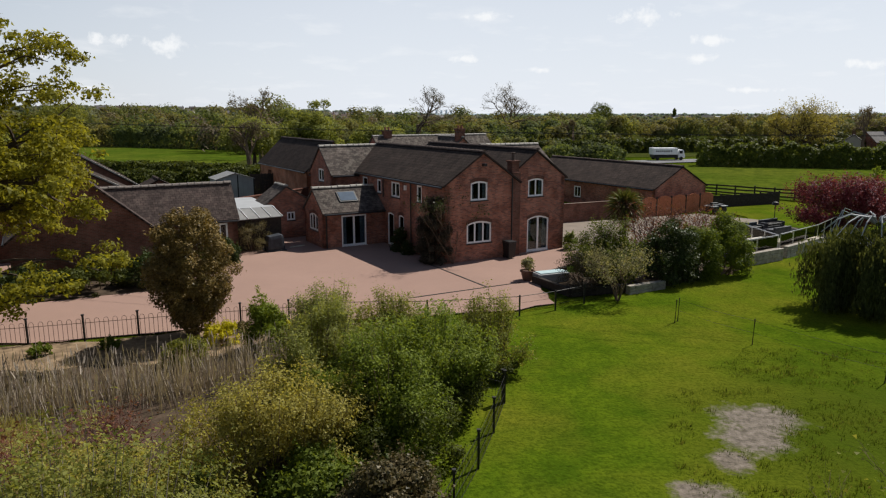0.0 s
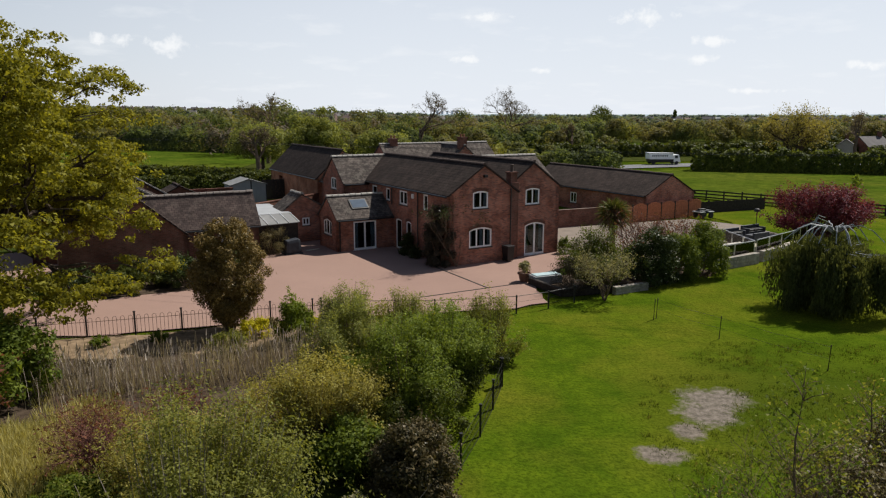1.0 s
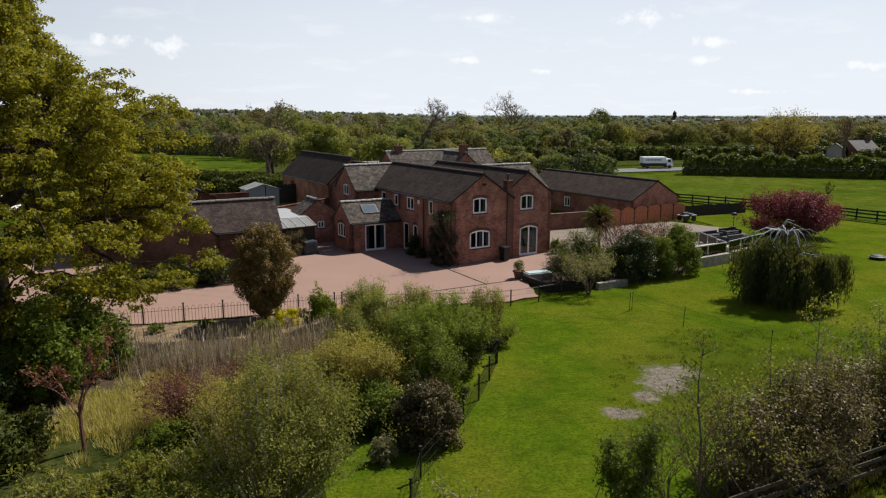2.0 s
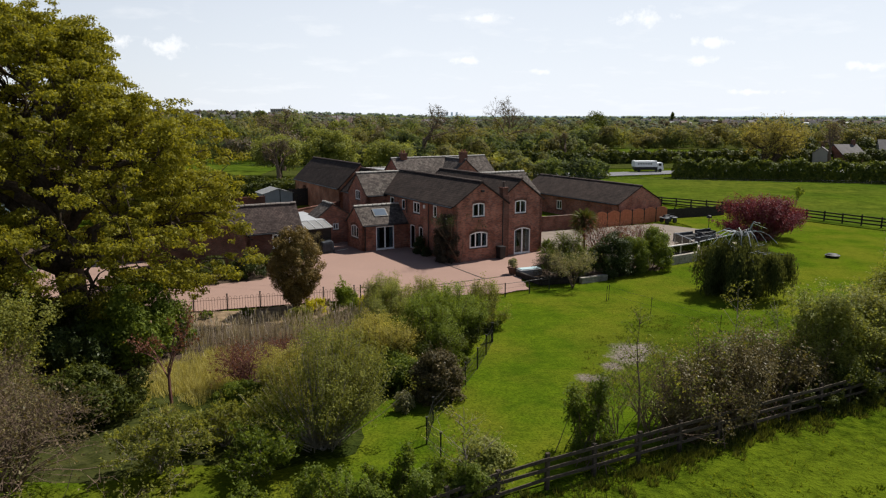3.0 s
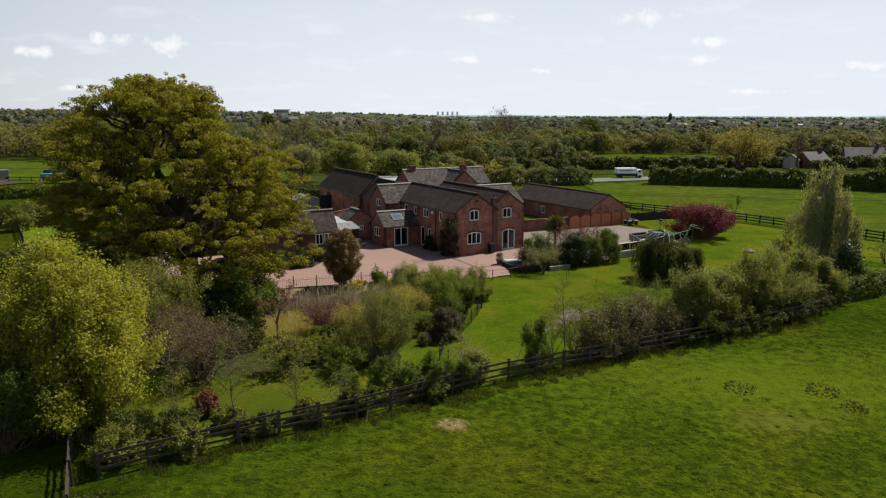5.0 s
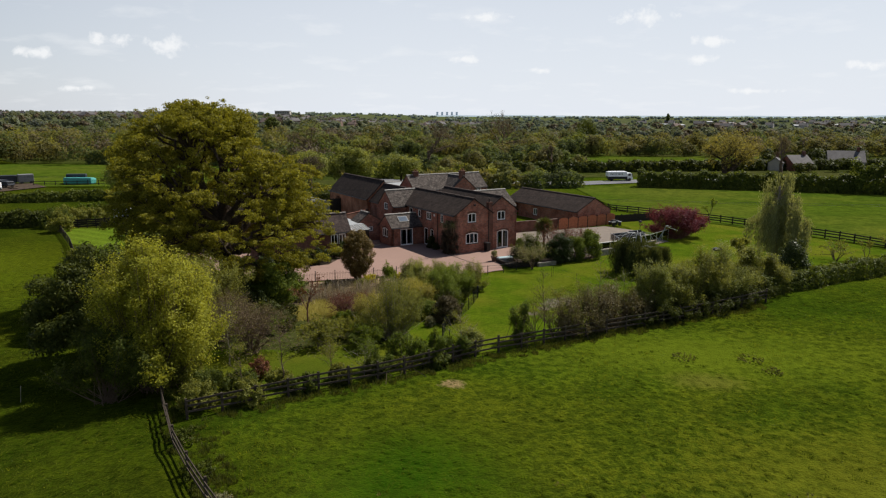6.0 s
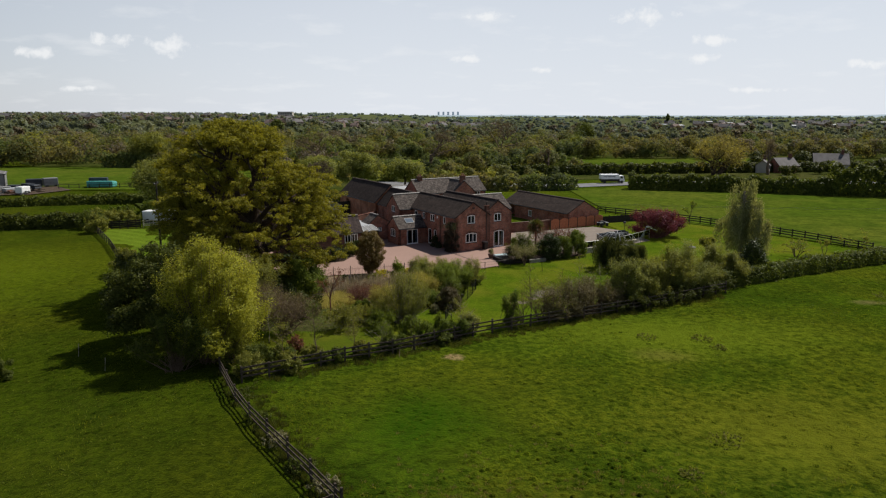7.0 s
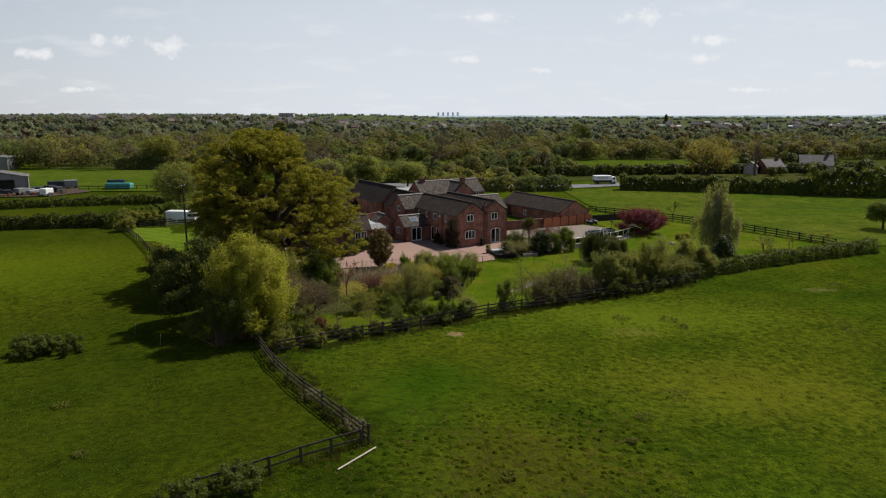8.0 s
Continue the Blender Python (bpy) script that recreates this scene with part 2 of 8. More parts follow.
def leaf_material(name, dark, light, trans=0.4, rough=0.55, tints=None, reach=0.07):
    k = Nodes(name, rough, 0.12)
    isl = k.add("ShaderNodeNewGeometry").outputs["Random Per Island"]
    n = k.noise(k.pos(), 0.9, 2)
    f = k.math("ADD", k.math("MULTIPLY", isl, 0.65), k.math("MULTIPLY", n, 0.4))
    c = k.ramp(f, [(0.15, dark), (0.85, light)])
    if tints:
        # whole trees and stretches of wood differ in hue
        c = k.mix(1.0, c, k.ramp(k.noise(k.pos(), reach, 2, 0.5), [(0.30 + 0.40 * i / (len(tints) - 1), t) for i, t in enumerate(tints)]), "MULTIPLY")
    k.color(c)
    tr = k.n.new("ShaderNodeBsdfTranslucent")
    k.l.new(k.mix(1.0, c, (1.25, 1.15, 0.55), "MULTIPLY"), tr.inputs["Color"])
    mx = k.n.new("ShaderNodeMixShader")
    mx.inputs[0].default_value = trans
    k.l.new(k.b.outputs[0], mx.inputs[1])
    k.l.new(tr.outputs[0], mx.inputs[2])
    k.l.new(mx.outputs[0], k.n["Material Output"].inputs["Surface"])
    return k.m


def glass_material():
    k = Nodes("window_glass", 0.05)
    fr = k.add("ShaderNodeFresnel", IOR=1.5).outputs[0]
    gl = k.add("ShaderNodeBsdfGlossy", Roughness=0.03)
    tp = k.add("ShaderNodeBsdfTransparent", Color=(0.55, 0.6, 0.62, 1))
    mx = k.n.new("ShaderNodeMixShader")
    k.l.new(fr, mx.inputs[0])
    k.l.new(tp.outputs[0], mx.inputs[1])
    k.l.new(gl.outputs[0], mx.inputs[2])
    k.l.new(mx.outputs[0], k.n["Material Output"].inputs["Surface"])
    return k.m


FIELD = grass_material("pasture", (0.019, 0.044, 0.0025), (0.045, 0.080, 0.004), (0.092, 0.099, 0.007), 0.05, 0.22, 6.0, 0.5, 0.22, None, [((0.25, 0.18, 0.085), (-0.4, -1.6), (1.3, 1.1))],
                       (0.56, 0.55, 0.5), [((0.122, 0.158, 0.010), (17, 4.0), (20.0, 8.0)), ((0.010, 0.052, 0.001), (-2.5, -12.0), (7.5, 7.0)), ((0.070, 0.066, 0.006), (3.0, -25.5), (9.0, 8.0)), ((0.124, 0.126, 0.010), (20, -14), (14.0, 9.0)), ((0.12, 0.115, 0.02), (15.5, -1.0), (3.4, 2.0)), ((0.15, 0.12, 0.05), (40, 14), (2.4, 1.3)), ((0.085, 0.118, 0.004), (-58, 24), (30.0, 24.0))], 1.5)
LAWN = grass_material("mown_lawn", (0.041, 0.078, 0.004), (0.076, 0.118, 0.006), (0.130, 0.132, 0.013), 0.16, 0.45, 9.0, 0.7, 0.05, None,
                      [((0.19, 0.16, 0.142), (9.3, 17.7), (1.9, 1.7)), ((0.19, 0.16, 0.142), (8.6, 16.5), (1.7, 1.7)), ((0.18, 0.15, 0.13), (7.5, 15.2), (0.9, 1.1)), ((0.18, 0.15, 0.13), (6.2, 13.6), (1.2, 0.9))], None, [((0.040, 0.062, 0.005), (10.5, 16.4), (6.0, 6.0)), ((0.040, 0.056, 0.006), (14.0, 17.5), (7.5, 8.0)), ((0.048, 0.060, 0.007), (-10.5, 0.5), (7.0, 5.0))], 0.4)
STRIPED = grass_material("striped_lawn", (0.062, 0.105, 0.008), (0.095, 0.15, 0.012), (0.11, 0.13, 0.02), 0.08, 0.3, 9.0, 0.3, 0.03, (-58, 0.16))
FARGRASS = grass_material("far_meadow", (0.031, 0.062, 0.006), (0.054, 0.088, 0.008), (0.095, 0.098, 0.017), 0.03, 0.12, 1.6, 0.5, 0.05)
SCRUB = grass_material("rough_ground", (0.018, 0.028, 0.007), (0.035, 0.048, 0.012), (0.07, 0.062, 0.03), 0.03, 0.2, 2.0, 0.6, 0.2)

# olive greyed in the base colour to stand in for haze
COUNTRY = grass_material("hazed_countryside", (0.042, 0.050, 0.034), (0.066, 0.074, 0.050), (0.105, 0.10, 0.066), 0.006, 0.03, 0.2, 0.5, 0.0)


def gravel_material():
    k = Nodes("pink_gravel", 0.95, 0.15)
    p = k.pos()
    n1, n2, n3 = k.noise(p, 0.16, 4), k.noise(p, 1.7, 5, 0.7), k.noise(p, 26, 2)
    c = k.ramp(n1, [(0.3, (0.25, 0.158, 0.128)), (0.7, (0.31, 0.198, 0.16))])
    c = k.mix(k.math("MULTIPLY", k.ramp(n2, [(0.42, (1, 1, 1)), (0.6, (0, 0, 0))]), 0.3), c, (0.25, 0.165, 0.135))
    c = k.mix(k.math("MULTIPLY", n3, 0.3), c, (0.43, 0.31, 0.26))
    k.color(c)
    k.bump(n3, 0.5, 0.02)
    return k.m


GRAVEL = gravel_material()
SOIL = plain("dry_soil", (0.21, 0.15, 0.095), 0.95, 0.1, 0.5, 1.6, 0, 0.05)
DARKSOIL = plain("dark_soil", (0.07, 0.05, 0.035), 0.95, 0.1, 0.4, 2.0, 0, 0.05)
PAVING = plain("pale_paving", (0.20, 0.165, 0.135), 0.85, 0.2, 0.15, 0.9)
ASPHALT = plain("road_asphalt", (0.16, 0.16, 0.165), 0.9, 0.2, 0.15, 0.4)
BRICK = brick_material("red_brick", (0.52, 0.20, 0.125), (0.23, 0.10, 0.075), (0.34, 0.26, 0.215))
BRICK2 = brick_material("orange_brick", (0.60, 0.25, 0.14), (0.46, 0.19, 0.11), (0.40, 0.28, 0.2))
BRICK3 = brick_material("garden_brick", (0.24, 0.10, 0.07), (0.15, 0.07, 0.05), (0.2, 0.15, 0.12))
TILE_Y = tile_material("brown_tiles_y", 1, (0.062, 0.046, 0.040), (0.042, 0.033, 0.030), (0.10, 0.08, 0.065), 0.2)
SLATE_X = tile_material("grey_slates_x", 0, (0.125, 0.105, 0.095), (0.065, 0.056, 0.052), (0.23, 0.205, 0.175), 0.45, 0.26, 0.2)
SLATE_Y = tile_material("grey_slates_y", 1, (0.125, 0.105, 0.095), (0.065, 0.056, 0.052), (0.23, 0.205, 0.175), 0.45, 0.26, 0.2)
BROWNSLATE_X = tile_material("brown_slates_x", 0, (0.098, 0.074, 0.068), (0.056, 0.044, 0.042), (0.17, 0.135, 0.118), 0.3, 0.26, 0.2)
BROWNSLATE_Y = tile_material("brown_slates_y", 1, (0.098, 0.074, 0.068), (0.056, 0.044, 0.042), (0.17, 0.135, 0.118), 0.3, 0.26, 0.2)
GREYRIDGE = plain("dull_ridge", (0.19, 0.165, 0.15), 0.9, 0.2, 0.35, 5.0)
RIDGE = plain("weathered_ridge", (0.34, 0.32, 0.29), 0.9, 0.2, 0.35, 5.0)
DARKRIDGE = plain("brown_ridge", (0.10, 0.075, 0.065), 0.85, 0.2, 0.35, 5.0)
WHITE = plain("white_upvc", (0.88, 0.88, 0.87), 0.3, 0.5, 0.03, 2.0)
GLASS = glass_material()
CURTAIN = plain("grey_curtain", (0.62, 0.64, 0.70), 0.9, 0.1, 0.2, 4.0)
DARKROOM = plain("dark_room", (0.10, 0.09, 0.08), 0.9, 0.1, 0.2, 2.0)
BLACK = plain("black_iron", (0.018, 0.017, 0.017), 0.55, 0.4, 0.3, 8.0)
GUTTER = plain("black_gutter", (0.02, 0.02, 0.022), 0.4, 0.4, 0.2, 5.0)
RUST = plain("brown_painted_iron", (0.11, 0.065, 0.055), 0.7, 0.2, 0.3, 8.0)
BOARD = plain("grey_brown_timber", (0.064, 0.050, 0.038), 0.9, 0.2, 0.4, 6.0, 0, 0.01)
PALEWOOD = plain("bleached_timber", (0.45, 0.40, 0.32), 0.85, 0.2, 0.2, 5.0)
DARKWOOD = plain("dark_stained_timber", (0.035, 0.028, 0.024), 0.85, 0.2, 0.4, 6.0)
PANEL = plain("orange_stained_panel", (0.42, 0.15, 0.075), 0.85, 0.2, 0.25, 6.0)
STONE = plain("grey_stone", (0.33, 0.30, 0.26), 0.9, 0.2, 0.3, 3.0, 0, 0.03)
STEEL = plain("brushed_steel", (0.6, 0.6, 0.6), 0.35, 0.5, 0.1, 8.0, 0.9)
TERRACOTTA = plain("terracotta", (0.28, 0.13, 0.08), 0.85, 0.2, 0.25, 6.0)
ROOFGLASS = plain("roof_window_glass", (0.10, 0.13, 0.17), 0.08, 0.9, 0.1, 2.0)
TURQ = plain("turquoise_sheet", (0.08, 0.34, 0.31), 0.6, 0.3, 0.15, 2.0)
PALE = plain("pale_sheeting", (0.34, 0.35, 0.36), 0.6, 0.2, 0.1, 1.0)
GREYSHEET = plain("grey_sheeting", (0.21, 0.21, 0.205), 0.6, 0.3, 0.15, 1.0)
CHARCOAL = plain("charcoal_cover", (0.035, 0.04, 0.05), 0.6, 0.3, 0.35, 4.0, 0, 0.04)
RENDERED = plain("cream_render", (0.50, 0.46, 0.41), 0.9, 0.2, 0.12, 0.6)
REDROOF = plain("clay_roof", (0.185, 0.135, 0.115), 0.85, 0.2, 0.25, 0.8)
GREYROOF = plain("grey_roof", (0.13, 0.12, 0.12), 0.8, 0.2, 0.25, 0.8)
BARK = plain("oak_bark", (0.075, 0.055, 0.04), 0.95, 0.1, 0.4, 6.0, 0, 0.04)
PALEBARK = plain("pale_bark", (0.26, 0.22, 0.18), 0.9, 0.1, 0.35, 6.0)
TWIG = plain("brown_twigs", (0.155, 0.11, 0.078), 0.9, 0.1, 0.35, 5.0)
REDTWIG = plain("red_twigs", (0.18, 0.085, 0.07), 0.9, 0.1, 0.35, 5.0)
REED = leaf_material("dry_reed", (0.15, 0.12, 0.095), (0.50, 0.43, 0.36), 0.25, 0.8)
L_OAK = leaf_material("oak_leaf", (0.10, 0.102, 0.012), (0.33, 0.31, 0.036), 0.5)
L_YELLOW = leaf_material("yellow_green_leaf", (0.185, 0.20, 0.02), (0.48, 0.48, 0.065), 0.52)
L_OLIVE = leaf_material("olive_leaf", (0.11, 0.125, 0.022), (0.29, 0.295, 0.07), 0.5)
L_SALLOW = leaf_material("sallow_leaf", (0.19, 0.175, 0.04), (0.48, 0.43, 0.12), 0.5)
L_FEATHER = leaf_material("feathery_leaf", (0.12, 0.145, 0.03), (0.32, 0.335, 0.10), 0.5)
L_GREEN = leaf_material("mid_green_leaf", (0.065, 0.10, 0.012), (0.18, 0.225, 0.035), 0.48)
L_FRESH = leaf_material("fresh_green_leaf", (0.09, 0.13, 0.014), (0.24, 0.295, 0.04), 0.48)
L_DARK = leaf_material("dark_evergreen_leaf", (0.022, 0.036, 0.010), (0.065, 0.085, 0.022), 0.2, 0.4)
# hedge leaf darkened in its colour to stand in for shaded crowns
L_DIMHEDGE = leaf_material("dim_hedge_leaf", (0.036, 0.048, 0.008), (0.10, 0.115, 0.022), 0.35)
L_BRONZE = leaf_material("bronze_leaf", (0.09, 0.08, 0.035), (0.22, 0.175, 0.085), 0.3, 0.42)
L_PHOTINIA = leaf_material("photinia_leaf", (0.065, 0.052, 0.014), (0.27, 0.185, 0.065), 0.2, 0.42)
L_RHODO = leaf_material("rhododendron_leaf", (0.035, 0.034, 0.014), (0.15, 0.115, 0.055), 0.2, 0.42)
L_GREY = leaf_material("grey_green_leaf", (0.15, 0.15, 0.08), (0.33, 0.31, 0.18), 0.42)
L_PINK = leaf_material("crimson_leaf", (0.085, 0.018, 0.03), (0.22, 0.052, 0.082), 0.38)
L_RED = leaf_material("russet_leaf", (0.12, 0.05, 0.03), (0.23, 0.10, 0.06), 0.35)
L_GOLD = leaf_material("golden_reed_leaf", (0.26, 0.235, 0.08), (0.58, 0.53, 0.22), 0.35)
L_IVY = leaf_material("dull_ivy_leaf", (0.040, 0.034, 0.024), (0.085, 0.068, 0.046), 0.15, 0.6)
L_LIME = leaf_material("lime_flower", (0.34, 0.32, 0.015), (0.62, 0.56, 0.03), 0.4)
L_HEDGE = leaf_material("hedge_leaf", (0.050, 0.070, 0.011), (0.14, 0.165, 0.03), 0.4)
L_WILLOW = leaf_material("willow_leaf", (0.05, 0.062, 0.02), (0.14, 0.155, 0.058), 0.4)
L_SILVER = leaf_material("silver_leaf", (0.16, 0.18, 0.085), (0.36, 0.37, 0.18), 0.45)
# distant leaf paled in its base colour, as haze would lift it
L_DIST = leaf_material("hazed_distant_leaf", (0.13, 0.145, 0.105), (0.22, 0.23, 0.165), 0.4, 0.7, [(0.6, 0.65, 0.75), (0.95, 1.0, 0.9), (1.2, 1.15, 0.9)], 0.03)
L_CATKIN = leaf_material("catkin_willow_leaf", (0.19, 0.165, 0.045), (0.38, 0.33, 0.10), 0.45)
# haze is put into this leaf colour
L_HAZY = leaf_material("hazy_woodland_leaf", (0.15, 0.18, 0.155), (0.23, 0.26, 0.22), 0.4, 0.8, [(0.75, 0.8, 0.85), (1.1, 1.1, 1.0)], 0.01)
# skyline leaf turned pale blue in its colour, for thicker haze
L_HAZE_BLUE = leaf_material("haze_blue_skyline_leaf", (0.22, 0.27, 0.29), (0.31, 0.36, 0.38), 0.4, 0.9, [(0.9, 0.95, 1.0), (1.05, 1.05, 1.0)], 0.01)
FAR_TINTS = [(0.50, 0.58, 0.70), (0.85, 1.0, 0.8), (1.15, 0.95, 0.95), (1.35, 1.3, 0.75)]
# woodland greens raised in the base colour for the haze over them
L_FAR = leaf_material("woodland_leaf", (0.088, 0.102, 0.042), (0.20, 0.208, 0.085), 0.5, 0.7, FAR_TINTS, 0.055)
L_FARB = leaf_material("woodland_brown", (0.12, 0.10, 0.068), (0.20, 0.17, 0.11), 0.3, 0.7, [(0.7, 0.7, 0.75), (1.1, 1.05, 1.0)], 0.05)
L_FARY = leaf_material("woodland_yellow", (0.16, 0.175, 0.035), (0.30, 0.30, 0.07), 0.4, 0.7, [(0.7, 0.8, 0.8), (1.15, 1.1, 1.0)], 0.06)

# ---- tools for meshes ----
TH, HOME = 31.08, (0.11, 38.51)
_c, _s = math.cos(radians(TH)), math.sin(radians(TH))


def uv(u, v, z=0.0):
    """A place in the farmhouse's own axes: u along its gable front, v to the back."""
    return Vector((HOME[0] + u * _c - v * _s, HOME[1] + u * _s + v * _c, z))


def uvm(u, v, z=0.0, turn=0.0):
    return Matrix.Translation(uv(u, v, z)) @ Matrix.Rotation(radians(TH + turn), 4, "Z")


def thing(name, label, category, m=None, group="", kind=""):
    ob = new(name)
    ob.empty_display_size = 0.3
    if m is not None:
        ob.matrix_world = m
    return tagged(ob, label, category, group, kind)


def part(name, bm, material, parent, label=""):
    me = bpy.data.meshes.new(name)
    if isinstance(bm, bmesh.types.BMesh):
        bm.normal_update()
        bm.to_mesh(me)
        bm.free()
    else:
        me = bm
    me.materials.clear()
    me.materials.append(material)
    ob = new(name, me)
    ob.parent = parent
    return tagged(ob, label)


def solid(name, bm, material, label, category, m=None, group="", kind=""):
    """A thing or a piece of the setting that is one mesh."""
    ob = part(name, bm, material, None)
    if m is not None:
        ob.matrix_world = m
    return tagged(ob, label, category, group, kind)


def box(bm, x0, y0, z0, x1, y1, z1, m=None):
    vs = [Vector((x, y, z)) for z in (z0, z1) for x, y in ((x0, y0), (x1, y0), (x1, y1), (x0, y1))]
    if m is not None:
        vs = [m @ v for v in vs]
    b = [bm.verts.new(v) for v in vs]
    for f in ((3, 2, 1, 0), (4, 5, 6, 7), (0, 1, 5, 4), (1, 2, 6, 5), (2, 3, 7, 6), (3, 0, 4, 7)):
        bm.faces.new([b[i] for i in f])
    return bm


def softbox(x0, y0, z0, x1, y1, z1, r=0.03, m=None):
    bm = box(bmesh.new(), x0, y0, z0, x1, y1, z1)
    bmesh.ops.bevel(bm, geom=bm.edges[:], offset=r, segments=2, affect="EDGES", profile=0.6)
    if m is not None:
        bm.transform(m)
    return bm


def tube(bm, pts, radii, sides=6, cap=True):
    rings = []
    for i, p in enumerate(pts):
        p = Vector(p)
        d = (Vector(pts[min(i + 1, len(pts) - 1)]) - Vector(pts[max(i - 1, 0)]))
        d = d.normalized() if d.length > 1e-6 else Vector((0, 0, 1))
        a = d.orthogonal().normalized() if abs(d.z) < 0.99 else Vector((1, 0, 0))
        b = d.cross(a)
        rings.append([bm.verts.new(p + radii[i] * (math.cos(6.2832 * j / sides) * a + math.sin(6.2832 * j / sides) * b)) for j in range(sides)])
    for r0, r1 in zip(rings, rings[1:]):
        best = min(range(sides), key=lambda s: (r0[0].co - r1[s].co).length)
        for j in range(sides):
            bm.faces.new((r0[j], r0[(j + 1) % sides], r1[(j + 1 + best) % sides], r1[(j + best) % sides]))
    if cap:
        bm.faces.new(rings[0][::-1])
        bm.faces.new(rings[-1])
    return bm


def rod(bm, a, b, r, sides=6):
    return tube(bm, [a, b], [r, r], sides)


def lathe(bm, profile, sides=14):
    rings = [[bm.verts.new((r * math.cos(6.2832 * j / sides), r * math.sin(6.2832 * j / sides), z)) for j in range(sides)] for r, z in profile]
    for r0, r1 in zip(rings, rings[1:]):
        for j in range(sides):
            bm.faces.new((r0[j], r0[(j + 1) % sides], r1[(j + 1) % sides], r1[j]))
    bm.faces.new(rings[0][::-1])
    bm.faces.new(rings[-1])
    return bm


def sheet(name, pts, z, material, label, category, wobble=0.0, seed=1):
    """A flat piece of ground with that outline; wobble makes its edge uneven."""
    rng = random.Random(seed)
    out = []
    for (x0, y0), (x1, y1) in zip(pts, pts[1:] + pts[:1]):
        n = max(1, int(math.hypot(x1 - x0, y1 - y0) / 0.8)) if wobble else 1
        for i in range(n):
            f = i / n
            out.append((x0 + (x1 - x0) * f + wobble * rng.uniform(-1, 1), y0 + (y1 - y0) * f + wobble * rng.uniform(-1, 1)))
    bm = bmesh.new()
    top = bm.faces.new([bm.verts.new((x, y, z)) for x, y in out])
    bm.normal_update()
    if top.normal.z < 0:
        top.normal_flip()
    bmesh.ops.triangulate(bm, faces=bm.faces[:])
    return solid(name, bm, material, label, category, kind="structure")


def quads_mesh(name, corners):
    """A mesh of loose faces from an array (faces, corners, 3)."""
    n, k = corners.shape[:2]
    me = bpy.data.meshes.new(name)
    me.vertices.add(k * n)
    me.vertices.foreach_set("co", np.ascontiguousarray(corners, dtype=np.float32).ravel())
    me.loops.add(k * n)
    me.loops.foreach_set("vertex_index", np.arange(k * n, dtype=np.int32))
    me.polygons.add(n)
    me.polygons.foreach_set("loop_start", np.arange(0, k * n, k, dtype=np.int32))
    me.update(calc_edges=True)
    return me


def leaf_quads(pos, nrm, size, rng, slim=0.6):
    n = len(pos)
    nrm = nrm / np.maximum(np.linalg.norm(nrm, axis=1, keepdims=True), 1e-6)
    a = np.cross(nrm, rng.normal(size=(n, 3)))
    a /= np.maximum(np.linalg.norm(a, axis=1, keepdims=True), 1e-6)
    b = np.cross(nrm, a)
    s = (size * rng.uniform(0.6, 1.35, n))[:, None]
    fold = nrm * s * 0.22
    return np.stack([pos - a * s * 1.15, pos + a * s * 0.75 - b * s * slim * 1.15 + fold, pos + a * s * 0.75 + b * s * slim * 1.15 + fold], axis=1)


def puff_leaves(puffs, n, size, seed, up=0.25, inner=0.55, slim=0.6, tousle=0.5, flat=0.85):
    """Leaves over round tufts (x, y, z, r), thickest at their skins."""
    rng = np.random.default_rng(seed)
    pf = np.array(puffs, float)
    w = pf[:, 3] ** 2
    pick = rng.choice(len(pf), n, p=w / w.sum())
    d = rng.normal(size=(n, 3))
    d[:, 2] += up
    d /= np.linalg.norm(d, axis=1, keepdims=True)
    rad = pf[pick, 3] * rng.uniform(inner, 1.0, n) ** 0.7 * (1 + 0.16 * rng.normal(size=n))
    pos = pf[pick, :3] + d * rad[:, None] * np.array([1, 1, flat])
    pos[:, 2] = np.maximum(pos[:, 2], 0.04)
    nrm = d * 0.85 + np.array([0, 0, 0.3]) + rng.normal(size=(n, 3)) * tousle
    return leaf_quads(pos, nrm, size, rng, slim)


def limb(bm, a, b, r0, r1, rng, bend=0.12, steps=4, sides=6):
    a, b = Vector(a), Vector(b)
    L = (b - a).length
    pts, rad = [], []
    for i in range(steps + 1):
        f = i / steps
        p = a.lerp(b, f) + Vector((rng.uniform(-1, 1), rng.uniform(-1, 1), rng.uniform(-0.3, 1))) * bend * L * math.sin(math.pi * f) * 0.6
        pts.append(p)
        rad.append(r0 + (r1 - r0) * f)
    tube(bm, pts, rad, sides)
    return pts

# ---- the ground ----
def smooth(a, b, x):
    f = max(0.0, min(1.0, (x - a) / (b - a)))
    return f * f * (3 - 2 * f)


def land(x, y):
    """Height of the land: level round the house, uneven in the pasture, rising to a low hill far to the west."""
    z = -0.03
    edge = 4 + 0.6 * x
    wild = smooth(-1, -9, y - edge) if x > -14 else smooth(-16, -22, x)
    z += wild * (0.34 * noise.noise(Vector((x * 0.055, y * 0.055, 3.1))) + 0.12 * noise.noise(Vector((x * 0.19, y * 0.19, 7.7))) - 0.05)
    far = math.hypot(x, y)
    z += 13 * smooth(330, 1050, far) * smooth(60, -420, x) * smooth(100, 500, y)
    z += 9 * smooth(900, 2600, far) * smooth(100, 500, y) * (0.6 + 0.5 * noise.noise(Vector((x * 0.0013, y * 0.0013, 0))))
    return z


